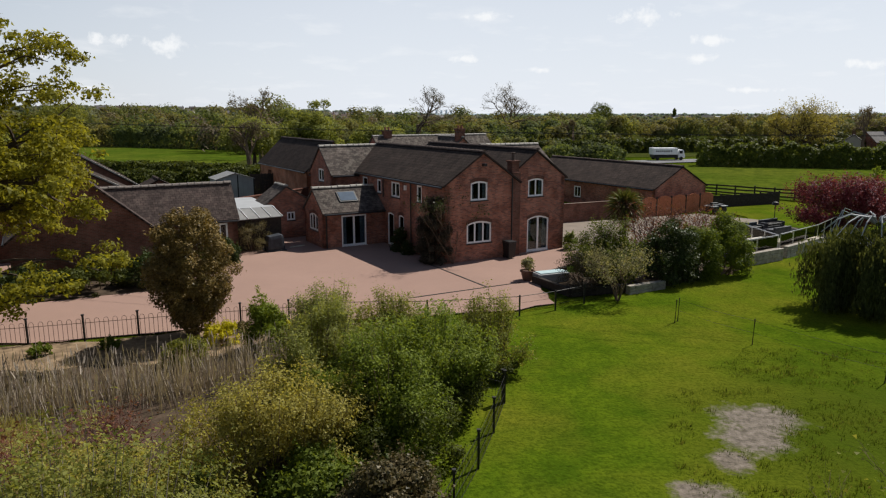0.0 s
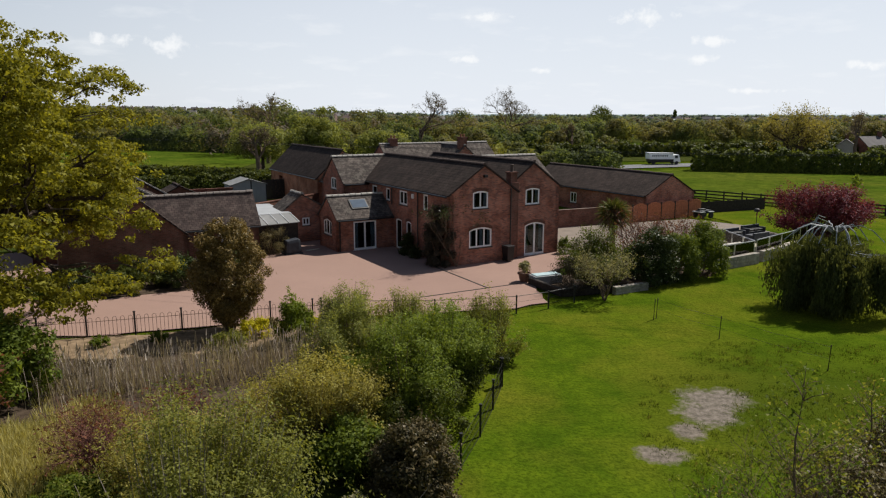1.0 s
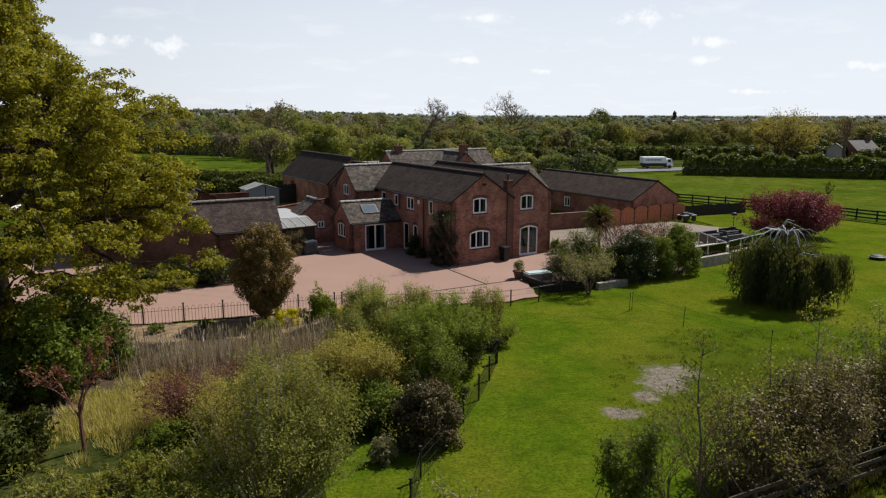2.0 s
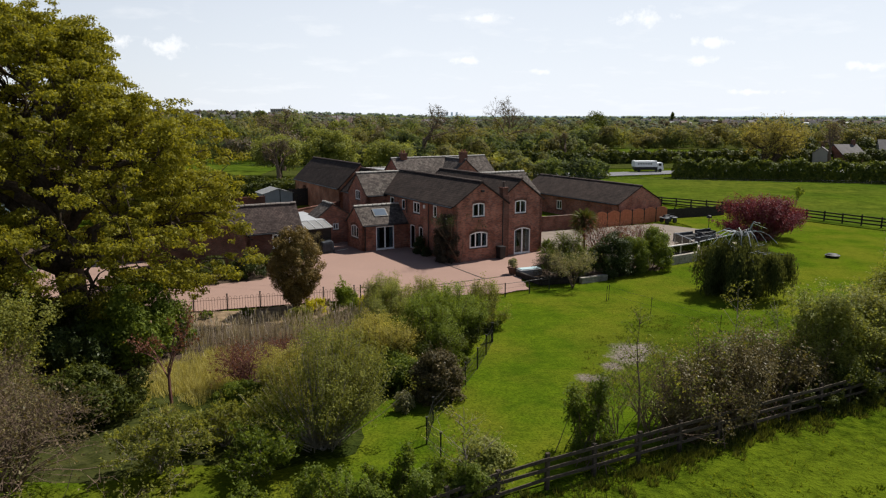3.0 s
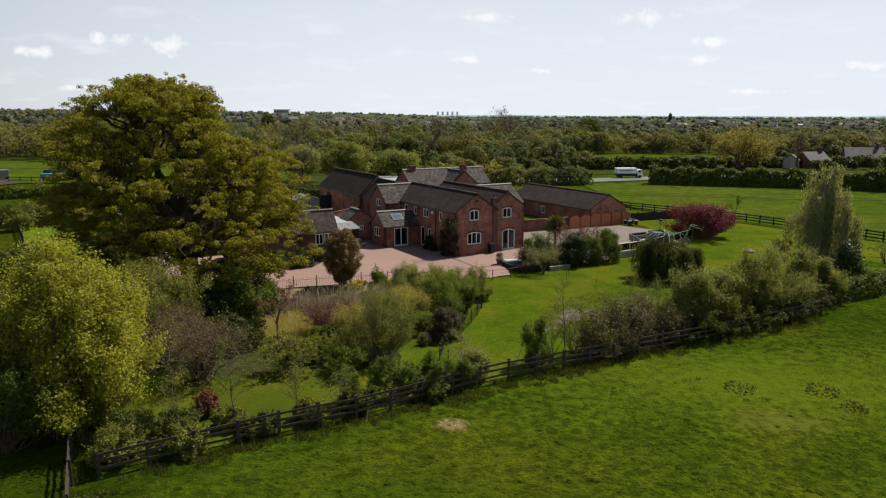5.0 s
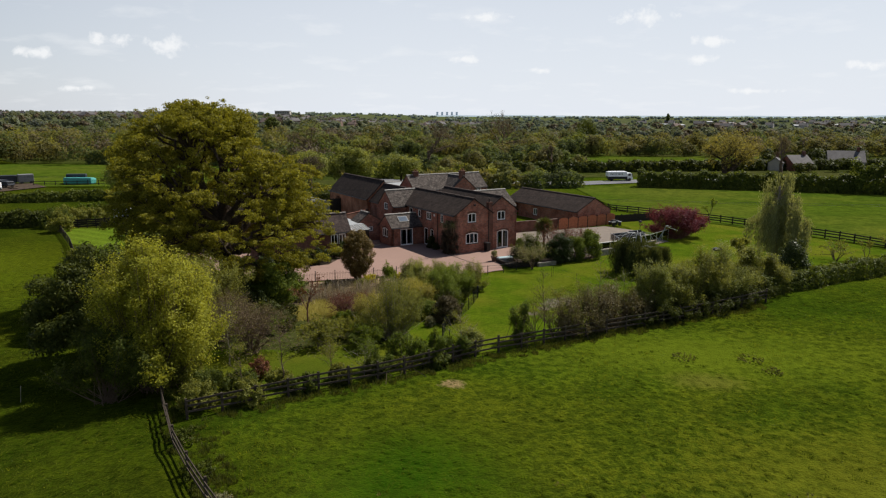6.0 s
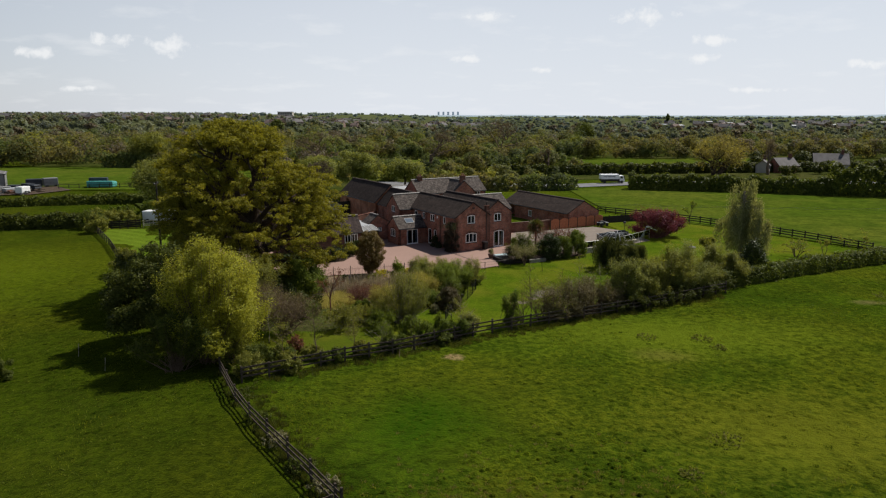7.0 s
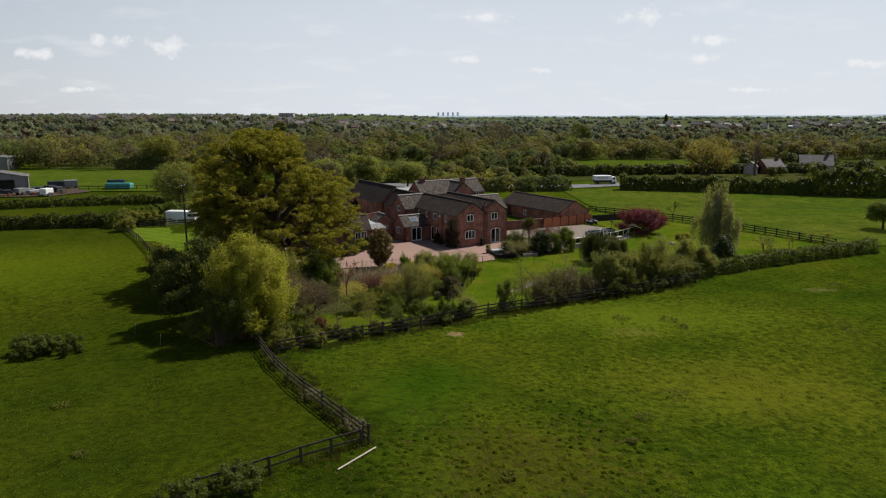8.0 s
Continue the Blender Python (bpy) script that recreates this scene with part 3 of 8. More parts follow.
def grown(lo, hi, step, reach):
    inner = list(np.arange(lo, hi + 0.1, step))
    up, d = [], step
    while inner[-1] + sum(up) < reach:
        d *= 1.22
        up.append(d)
    a, b = inner[0], inner[-1]
    left, right = [], []
    for d in up:
        a, b = max(a - d, -reach), min(b + d, reach)
        left.append(a), right.append(b)
    return sorted(set(left)) + inner + sorted(set(right))


def build_ground():
    xs, ys = grown(-70, 75, 1.8, 4850), grown(-75, 70, 1.8, 4850)
    co = [(x, y, land(x, y)) for y in ys for x in xs]
    w = len(xs)
    fs = [(j * w + i, j * w + i + 1, (j + 1) * w + i + 1, (j + 1) * w + i) for j in range(len(ys) - 1) for i in range(w - 1)]
    me = bpy.data.meshes.new("ground")
    me.from_pydata(co, [], fs)
    me.polygons.foreach_set("use_smooth", [True] * len(fs))
    return solid("ground", me, FIELD, "rough green pasture with dry yellowish patches", "field", kind="structure")


build_ground()
sheet("lawn", [(-14.2, -6.0), (-8.2, -2.6), (-4.7, -0.6), (1.6, 3.8), (4.9, 5.5), (14.8, 10.6), (21.2, 14.2), (26.5, 17.4), (38, 25.5), (58.5, 36.4), (54.9, 40.4),
                (47.7, 54.1), (40.6, 64.1), (27, 77), (24, 66), (26, 58), (21, 41), (16.8, 38), (8, 31), (5.2, 29.4), (3.0, 28.2), (-2, 26), (-9, 25.3), (-16, 23.4), (-22, 22),
                (-27, 12), (-21, 0), (-17, -4)], 0.02, LAWN, "bright mown garden lawn", "lawn")
sheet("lawn_west", [(-40.1, 29.8), (-56.6, 56.3), (-45, 57.6), (-34, 50), (-30, 40), (-31, 30)], 0.02, STRIPED, "striped mown lawn beside the paddock", "lawn")
sheet("courtyard", [(-31, 31), (-24, 24), (-15.5, 24.2), (-7.6, 26.8), (-2, 27.6), (3.4, 28.9), (5.3, 30.1), (4.7, 35), (9.2, 41), (12, 55), (0, 64), (-14, 58), (-17.5, 45), (-12.4, 39.2),
                     (-14.2, 32.3), (-20, 29.4), (-23.5, 31), (-24, 38), (-30, 43), (-33, 40)], 0.045, GRAVEL, "pink gravel courtyard and drive", "courtyard", 0.12, 4)
sheet("pond_bank", [(-17.5, 23.2), (-7.8, 26.3), (-2.5, 26.8), (-3.5, 24.3), (-8, 22.8), (-13, 21.3), (-18, 20.6)], 0.05, SOIL, "dry earth bank inside the railings", "bank", 0.25, 5)
# rough ground whose dark colour also paints the shadow below the bushes
sheet("rough_bank", [(-26, 3.5), (-19, 4.2), (-12.5, 4.2), (-8.4, 5.6), (-5.8, 5.0), (-3.4, 6.6), (-3.6, 9.6), (-2.0, 12.0), (-1.2, 14.5), (-1.0, 18.5), (-3.6, 20.5), (-9, 20.5), (-18, 21), (-27, 14)], 0.03, SCRUB, "rough ground under the bushes, darkened in colour for their shade", "ground", 0.35, 8)
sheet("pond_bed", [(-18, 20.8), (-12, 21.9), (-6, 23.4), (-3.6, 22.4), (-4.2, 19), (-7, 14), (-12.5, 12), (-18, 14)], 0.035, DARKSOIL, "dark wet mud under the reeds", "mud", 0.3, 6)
sheet("patio", [tuple(uv(9.3, -2.5)[:2]), tuple(uv(13, -8.2)[:2]), tuple(uv(18.3, -8.7)[:2]), tuple(uv(28.6, -7)[:2]), tuple(uv(31.4, 1.4)[:2]), tuple(uv(30.2, 6.6)[:2]), tuple(uv(16, 8.5)[:2]), tuple(uv(9.4, 4)[:2])],
      0.06, PAVING, "pale stone patio beside the house", "patio")
sheet("garden_bed", [tuple(uv(1.9, -6.3)[:2]), tuple(uv(4.6, -5.4)[:2]), tuple(uv(13.6, -7.2)[:2]), tuple(uv(13.6, -9.8)[:2]), tuple(uv(6.5, -10.4)[:2]), tuple(uv(1.6, -9.3)[:2])], 0.05, DARKSOIL, "dark planting bed", "flower bed")
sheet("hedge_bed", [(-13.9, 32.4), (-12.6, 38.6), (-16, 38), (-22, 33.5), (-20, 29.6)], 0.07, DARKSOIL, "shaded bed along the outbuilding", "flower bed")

sheet("stable_yard", [tuple(uv(u, v)[:2]) for u, v in ((-24, 12), (2.4, 12), (2.4, 47), (9, 50), (9, 82), (-30, 84), (-30, 14))], 0.03, SCRUB, "rough dark ground behind the outbuildings", "yard", 0.3, 9)
# far fields, road and woodland floor
sheet("meadow_east", [(56, 41), (29, 77), (28, 117), (45, 121), (98, 101), (190, 82), (160, 30), (75, 38)], 0.10, FARGRASS, "green paddock behind the rail fence", "field")
sheet("farmyard", [(-150, 96), (-118, 100), (-96, 104), (-92, 114), (-100, 122), (-150, 126)], 0.14, DARKSOIL, "bare earth farmyard round the sheds", "yard")
sheet("road", [(-20, 127), (30, 121), (60, 133), (260, 122), (260, 129), (62, 141), (29, 129), (-20, 136)], 0.12, ASPHALT, "grey country road", "road")
sheet("meadow_north", [(38, 174), (40, 236), (96, 240), (150, 236), (150, 182)], 0.12, FARGRASS, "strip of bright meadow", "field")
sheet("meadow_north_centre", [(-34, 164), (-30, 226), (8, 228), (6, 166)], 0.12, FARGRASS, "patch of bright meadow among hedges", "field")
sheet("meadow_west", [(-150, 112), (-190, 186), (-85, 188), (-40, 164), (-38, 122), (-60, 116)], 0.12, FARGRASS, "green meadow beyond the hedges", "field")
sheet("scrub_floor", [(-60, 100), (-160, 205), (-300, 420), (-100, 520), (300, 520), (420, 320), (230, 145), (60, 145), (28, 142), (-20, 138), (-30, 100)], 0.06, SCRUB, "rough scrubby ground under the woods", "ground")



def far_country():
    """Countryside from behind the woods to the hills, laid 0.3 m over the land; its olive is greyed for haze."""
    xs = [-4600, -3600, -2800, -2200, -1700, -1300, -1000, -800, -650, -520, -420, -330, -250, -180, -120, -60, 0, 60, 120, 180, 250, 330, 420, 520, 650, 800, 1000, 1300, 1700, 2200, 2800, 3600, 4600]
    ys = [345, 400, 460, 530, 610, 700, 800, 920, 1060, 1230, 1430, 1680, 2000, 2400, 2900, 3500]
    co = [(x, y, land(x, y) + 0.3) for y in ys for x in xs]
    w = len(xs)
    fs = [(j * w + i, j * w + i + 1, (j + 1) * w + i + 1, (j + 1) * w + i) for j in range(len(ys) - 1) for i in range(w - 1)]
    me = bpy.data.meshes.new("far_country")
    me.from_pydata(co, [], fs)
    solid("far_country", me, COUNTRY, "olive countryside beyond the woods, greyed in colour for haze", "ground", kind="structure")


far_country()

# ---- walls with openings ----
T = Matrix.Translation


def RZ(a):
    return Matrix.Rotation(radians(a), 4, "Z")


def side(face, u0, u1, v0, v1):
    """Wall axes: x along the wall, y into the building. Returns the pose and the length."""
    return {"front": (T((u0, v0, 0)), u1 - u0), "back": (T((u1, v1, 0)) @ RZ(180), u1 - u0),
            "left": (T((u0, v1, 0)) @ RZ(-90), v1 - v0), "right": (T((u1, v0, 0)) @ RZ(90), v1 - v0)}[face]


def arch(o, x):
    x0, x1, z0, z1, rise = o
    return z1 - rise * ((2 * x - x0 - x1) / (x1 - x0)) ** 2


def wall(m, length, top, holes=(), t=0.3):
    xs = {0.0, length, *[x for x, z in top]}
    for o in holes:
        k = 6 if o[4] else 1
        xs |= {o[0] + (o[1] - o[0]) * i / k for i in range(k + 1)}
    xs = sorted(x for x in xs if -1e-6 <= x <= length + 1e-6)

    def roofline(x):
        for (xa, za), (xb, zb) in zip(top, top[1:]):
            if xa <= x <= xb:
                return za + (zb - za) * (x - xa) / max(xb - xa, 1e-6)
        return top[-1][1]
    bm = bmesh.new()

    def prism(xa, xb, la, lb, ha, hb):
        vs = [bm.verts.new(m @ Vector(p)) for p in ((xa, 0, la), (xb, 0, lb), (xb, t, lb), (xa, t, la), (xa, 0, ha), (xb, 0, hb), (xb, t, hb), (xa, t, ha))]
        for f in ((3, 2, 1, 0), (4, 5, 6, 7), (0, 1, 5, 4), (1, 2, 6, 5), (2, 3, 7, 6), (3, 0, 4, 7)):
            bm.faces.new([vs[i] for i in f])
    for xa, xb in zip(xs, xs[1:]):
        if xb - xa < 1e-5:
            continue
        mid, la, lb = (xa + xb) / 2, -0.05, -0.05
        for o in sorted((o for o in holes if o[0] < mid < o[1]), key=lambda o: o[2]):
            if o[2] > la + 0.01:
                prism(xa, xb, la, lb, o[2], o[2])
            la, lb = arch(o, xa), arch(o, xb)
        prism(xa, xb, la, lb, roofline(xa), roofline(xb))
    bmesh.ops.remove_doubles(bm, verts=bm.verts[:], dist=0.0005)
    return bm


def window(parent, m, o, bars=2, door=False, name="window", label="", sill=True, curtain=False, deep=0.025, transom=None):
    """A white glazed unit in the opening o of a wall with the axes m."""
    x0, x1, z0, z1, rise = o
    bm, w, d0, d1 = bmesh.new(), 0.105, deep, deep + 0.08
    box(bm, x0, d0, z0, x0 + w, d1, z1 - rise, m)
    box(bm, x1 - w, d0, z0, x1, d1, z1 - rise, m)
    box(bm, x0 + w, d0, z0, x1 - w, d1, z0 + (0.14 if door else w), m)
    k = 6 if rise else 1
    for i in range(k):
        a, b = x0 + (x1 - x0) * i / k, x0 + (x1 - x0) * (i + 1) / k
        za, zb = arch(o, a), arch(o, b)
        vs = [bm.verts.new(m @ Vector(p)) for p in ((a, d0, za - w), (b, d0, zb - w), (b, d1, zb - w), (a, d1, za - w), (a, d0, za), (b, d0, zb), (b, d1, zb), (a, d1, za))]
        for f in ((3, 2, 1, 0), (4, 5, 6, 7), (0, 1, 5, 4), (1, 2, 6, 5), (2, 3, 7, 6), (3, 0, 4, 7)):
            bm.faces.new([vs[j] for j in f])
    step = (x1 - x0) / bars
    for i in range(1, bars):
        x = x0 + step * i
        box(bm, x - 0.065 if door else x - 0.045, d0 - 0.005, z0, x + 0.065 if door else x + 0.045, d1, arch(o, x) - 0.03, m)
    if transom:
        box(bm, x0, d0 - 0.003, transom - 0.03, x1, d1, transom + 0.03, m)
    win = part(name, bm, WHITE, parent, label)
    for i in range(bars):
        a, b = x0 + step * i, x0 + step * (i + 1)
        g = bmesh.new()
        lim = min(arch(o, a), arch(o, b)) if rise else z1
        box(g, a + 0.05, d0 + 0.03, z0 + 0.05, b - 0.05, d0 + 0.042, max(lim, z1 - rise), m)
        p = part("pane", g, GLASS, win)
        p.visible_shadow = False
    if curtain:
        for i in range(bars):
            a = x0 + step * i + (0.06 if i == 0 else step * 0.55)
            part("curtain", box(bmesh.new(), a, d1 + 0.05, z0 + 0.05, a + step * 0.38, d1 + 0.09, z1 - rise, m), CURTAIN, win, "pale hanging curtain")
    if sill:
        c = bmesh.new()
        box(c, x0 - 0.05, -0.05, z0 - 0.07, x1 + 0.05, d0 + 0.01, z0 - 0.003, m)
        part("sill", c, WHITE if door else GUTTER, win)
    return win


def header(parent, m, o):
    """A shallow brick arch, a little proud of the wall above an opening."""
    x0, x1, z0, z1, rise = o
    n = max(5, int((x1 - x0) / 0.11))
    bm = bmesh.new()
    for i in range(n):
        a, b = x0 - 0.05 + (x1 - x0 + 0.1) * i / n, x0 - 0.05 + (x1 - x0 + 0.1) * (i + 0.88) / n
        z = arch(o, max(x0, min(x1, (a + b) / 2)))
        box(bm, a, -0.018, z + 0.004, b, 0.02, z + 0.21, m)
    part("brick_arch", bm, BRICK3, parent)


RIDGE_MESH = {}


def ridge_mesh(mat):
    if mat.name not in RIDGE_MESH:
        bm = bmesh.new()
        arcs = [(0.15 * math.cos(a), 0.13 * math.sin(a)) for a in [math.pi * i / 5 for i in range(6)]]
        ends = []
        for x, grow in ((0.0, 1.12), (0.05, 1.12), (0.06, 1.0), (0.43, 0.98)):
            ends.append([bm.verts.new((x, y * grow, z * grow)) for y, z in arcs])
        for a, b in zip(ends, ends[1:]):
            for i in range(5):
                bm.faces.new((a[i], b[i], b[i + 1], a[i + 1]))
        bm.faces.new(ends[0])
        bm.faces.new(ends[-1][::-1])
        me = bpy.data.meshes.new("ridge_tile")
        bm.to_mesh(me)
        bm.free()
        me.materials.append(mat)
        RIDGE_MESH[mat.name] = me
    return RIDGE_MESH[mat.name]


def ridge_tiles(parent, a, b, mat):
    a, b = Vector(a), Vector(b)
    n = max(1, int((b - a).length / 0.42))
    turn = (b - a).to_track_quat("X", "Z").to_matrix().to_4x4()
    rng = random.Random(int(a.x * 100 + b.y * 10))
    for i in range(n):
        ob = new("ridge_tile", ridge_mesh(mat))
        ob.parent = parent
        ob.matrix_basis = Matrix.Translation(a.lerp(b, i / n) + Vector((0, 0, -0.02 + rng.uniform(-0.012, 0.012)))) @ turn


def slab(bm, pts, thick):
    """A slab whose top has the four corners pts."""
    p = [Vector(q) for q in pts]
    nrm = (p[1] - p[0]).cross(p[3] - p[0]).normalized()
    if nrm.z < 0:
        p = [p[0], p[3], p[2], p[1]]
        nrm = -nrm
    top = [bm.verts.new(q) for q in p]
    low = [bm.verts.new(q - nrm * thick) for q in p]
    bm.faces.new(top)
    bm.faces.new(low[::-1])
    for i in range(4):
        j = (i + 1) % 4
        bm.faces.new((top[j], top[i], low[i], low[j]))


def roof(parent, u0, u1, v0, v1, eave, apex, axis, mat, ridge=None, tiles=RIDGE, over=0.2, verge=0.1, thick=0.1, label=""):
    bm = bmesh.new()
    lift = 0.1
    if axis == "v":
        r = (u0 + u1) / 2 if ridge is None else ridge
        sl, sr = (apex - eave) / (r - u0), (apex - eave) / (u1 - r)
        slab(bm, [(u0 - over, v0 - verge, eave - over * sl + lift), (r, v0 - verge, apex + lift), (r, v1 + verge, apex + lift), (u0 - over, v1 + verge, eave - over * sl + lift)], thick)
        slab(bm, [(r, v0 - verge, apex + lift), (u1 + over, v0 - verge, eave - over * sr + lift), (u1 + over, v1 + verge, eave - over * sr + lift), (r, v1 + verge, apex + lift)], thick)
        a, b = (r, v0 - verge, apex + lift), (r, v1 + verge, apex + lift)
        gut = [((u0 - over - 0.05, v0, eave - over * sl), (u0 - over - 0.05, v1, eave - over * sl))]
    else:
        r = (v0 + v1) / 2 if ridge is None else ridge
        sf, sb = (apex - eave) / (r - v0), (apex - eave) / (v1 - r)
        slab(bm, [(u0 - verge, v0 - over, eave - over * sf + lift), (u1 + verge, v0 - over, eave - over * sf + lift), (u1 + verge, r, apex + lift), (u0 - verge, r, apex + lift)], thick)
        slab(bm, [(u0 - verge, r, apex + lift), (u1 + verge, r, apex + lift), (u1 + verge, v1 + over, eave - over * sb + lift), (u0 - verge, v1 + over, eave - over * sb + lift)], thick)
        a, b = (u0 - verge, r, apex + lift), (u1 + verge, r, apex + lift)
        gut = [((u0, v0 - over - 0.05, eave - over * sf), (u1, v0 - over - 0.05, eave - over * sf))]
    ob = part("roof", bm, mat, parent, label)
    ridge_tiles(ob, a, b, tiles)
    for p, q in gut:
        part("gutter", rod(bmesh.new(), p, q, 0.06, 8), GUTTER, parent)
    return ob


def gable_top(length, eave, apex, at=None):
    return [(0, eave), (length / 2 if at is None else at, apex), (length, eave)]


def flat_top(length, z):
    return [(0, z), (length, z)]


def block(parent, u0, u1, v0, v1, eave, apex, axis, brick, holes=None, skip=(), ridge=None):
    """Four walls with openings; gables stand on the sides that the ridge runs to."""
    holes = holes or {}
    for f in ("front", "left", "right", "back"):
        if f in skip:
            continue
        m, length = side(f, u0, u1, v0, v1)
        gabled = (axis == "v") == (f in ("front", "back"))
        at = None
        if gabled and ridge is not None:
            at = ridge - u0 if f == "front" else u1 - ridge if f == "back" else v1 - ridge if f == "left" else ridge - v0
        part("wall", wall(m, length, gable_top(length, eave, apex, at) if gabled else flat_top(length, eave), holes.get(f, ())), brick, parent)


# ---- the farmhouse ----
house = thing("farmhouse", "two-storey red-brick farmhouse with twin gables and brown tiled roofs", "house", uvm(0, 0))
FV = 0.45
# west gable block
front_a = [(1.75, 2.95, 3.66, 4.80, 0.10), (1.49, 3.26, 1.10, 2.42, 0.16)]
m = T((0, 0, 0))
part("wall", wall(m, 4.75, [(0, 4.66), (2.62, 6.42), (4.75, 4.98)], front_a), BRICK, house)
window(house, m, front_a[0], 2, curtain=True)
window(house, m, front_a[1], 3, curtain=True)
for o in front_a:
    header(house, m, o)
ml, ll = side("left", 0, 4.75, 0, 14.4)
left_v = [(10.70, 11.55, 3.45, 4.33), (8.50, 9.15, 3.41, 4.33), (5.75, 6.97, 3.35, 4.34), (2.80, 3.45, 3.37, 4.40), (6.62, 7.55, 0.06, 2.25), (5.18, 5.95, 1.25, 2.25), (1.97, 2.78, 1.18, 2.36)]
left_h = [(ll - b, ll - a, z0, z1, 0.0 if i < 4 else 0.08) for i, (a, b, z0, z1) in enumerate(left_v)]
part("wall", wall(ml, ll, flat_top(ll, 4.66), left_h), BRICK, house)
for i, o in enumerate(left_h):
    if i == 4:
        window(house, ml, o, 1, True, "door", "white-framed dark entrance door", sill=False)
    else:
        window(house, ml, o, 2 if i in (2, 6) else 1)
        if i > 3:
            header(house, ml, o)
roof(house, 0, 5.24, 0, 14.4, 4.66, 6.42, "v", TILE_Y, 2.62, DARKRIDGE)
# east gable block
front_b = [(6.33 - 4.75, 7.54 - 4.75, 3.59, 4.72, 0.10), (6.32 - 4.75, 8.05 - 4.75, 0.06, 2.34, 0.2)]
m = T((4.75, FV, 0))
part("wall", wall(m, 4.53, [(0, 4.98), (2.2, 6.42), (4.53, 4.75)], front_b), BRICK, house)
window(house, m, front_b[0], 2, curtain=True)
window(house, m, front_b[1], 2, True, "french_door", "white double french doors under a brick arch", curtain=True)
for o in front_b:
    header(house, m, o)
m, length = side("right", 4.75, 9.28, FV, 6)
part("wall", wall(m, length, flat_top(length, 4.75)), BRICK, house)
roof(house, 4.62, 9.28, FV, 14.0, 4.75, 6.42, "v", TILE_Y, 6.95, DARKRIDGE)
# east cross wing
for f in ("front", "right", "back"):
    m, length = side(f, 9.0, 11.9, 4.3, 9.3)
    part("wall", wall(m, length, gable_top(length, 4.7, 6.45) if f == "right" else flat_top(length, 4.7)), BRICK, house)
roof(house, 7.0, 11.9, 4.3, 9.3, 4.7, 6.45, "u", SLATE_X)
# north-west wing with grey slates
wing_h = [(16.71 - 15.02, 16.71 - 13.89, 3.85, 4.78, 0.08)]
block(house, -2.02, 3.0, 12.36, 16.71, 4.5, 6.3, "u", BRICK, {"left": wing_h}, ("right",))
mw, _ = side("left", -2.02, 3.0, 12.36, 16.71)
window(house, mw, wing_h[0], 2, curtain=True)
roof(house, -2.02, 2.75, 12.36, 16.71, 4.5, 6.3, "u", SLATE_X)
# garden room
porch_f = [(1.25, 3.03, 0.06, 2.14, 0.0)]
porch_l = [(11.55 - 10.7, 11.55 - 9.1, 1.05, 2.2, 0.18)]
block(house, -4.37, 0, 8.08, 11.55, 2.42, 3.75, "u", BRICK, {"front": porch_f, "left": porch_l}, ("right",))
mp, _ = side("front", -4.37, 0, 8.08, 11.55)
window(house, mp, porch_f[0], 2, True, "french_door", "white double garden doors", curtain=True)
mq, _ = side("left", -4.37, 0, 8.08, 11.55)
window(house, mq, porch_l[0], 3, curtain=True)
header(house, mq, porch_l[0])
roof(house, -4.37, 0.0, 8.08, 11.55, 2.42, 3.75, "u", SLATE_X)
k = (3.75 - 2.42) / (9.815 - 8.08)
tilt = T((-2.3, 9.0, 2.42 + k * (9.0 - 8.08) + 0.13)) @ Matrix.Rotation(math.atan(k), 4, "X")
bm = box(bmesh.new(), -0.66, -0.48, -0.03, 0.66, 0.48, 0.05)
sky_l = part("skylight", bm, GUTTER, house, "dark-framed roof window")
sky_l.matrix_basis = tilt
part("pane", box(bmesh.new(), -0.58, -0.4, 0.05, 0.58, 0.4, 0.066), ROOFGLASS, sky_l)
# floors, stack and pipes
part("upper_floor", box(bmesh.new(), 0.35, 0.35, 2.6, 4.6, 14, 2.75), DARKROOM, house)
part("upper_floor", box(bmesh.new(), 4.9, 0.8, 2.6, 9.0, 9, 2.75), DARKROOM, house)
part("inner_wall", box(bmesh.new(), 0.35, 3.6, 0.02, 9.0, 3.7, 4.3), DARKROOM, house)
bm = bmesh.new()
box(bm, 4.80, FV - 0.42, -0.05, 5.42, FV + 0.3, 5.2)
box(bm, 4.86, FV - 0.30, 5.2, 5.36, FV + 0.24, 5.8)
box(bm, 4.80, FV - 0.36, 5.8, 5.42, FV + 0.30, 5.9)
stack = part("chimney", bm, BRICK3, house, "slim brick chimney breast against the gable")
lathe_pot = lathe(bmesh.new(), [(0.13, 0), (0.11, 0.1), (0.10, 0.42), (0.13, 0.46), (0.12, 0.5)])
pot = part("chimney_pot", lathe_pot, DARKRIDGE, stack)
pot.location = (5.11, FV - 0.03, 5.89)
for pts in ([(4.70, -0.10, 4.9), (4.70, -0.10, 0.05)], [(-0.1, 4.05, 4.5), (-0.1, 4.05, 0.05)], [(-0.1, 8.0, 4.4), (-0.1, 8.0, 3.2)], [(-4.2, 8.0, 2.3), (-4.2, 8.0, 0.05)]):
    part("downpipe", rod(bmesh.new(), pts[0], pts[1], 0.045, 8), GUTTER, house)
for (x, y, z) in ((2.65, -0.09, 5.75),):
    part("floodlight", box(bmesh.new(), x - 0.12, y - 0.12, z - 0.08, x + 0.12, y + 0.09, z + 0.08), GUTTER, house)
part("alarm_box", box(bmesh.new(), -0.09, 4.75, 3.95, 0.005, 5.0, 4.25), WHITE, house)

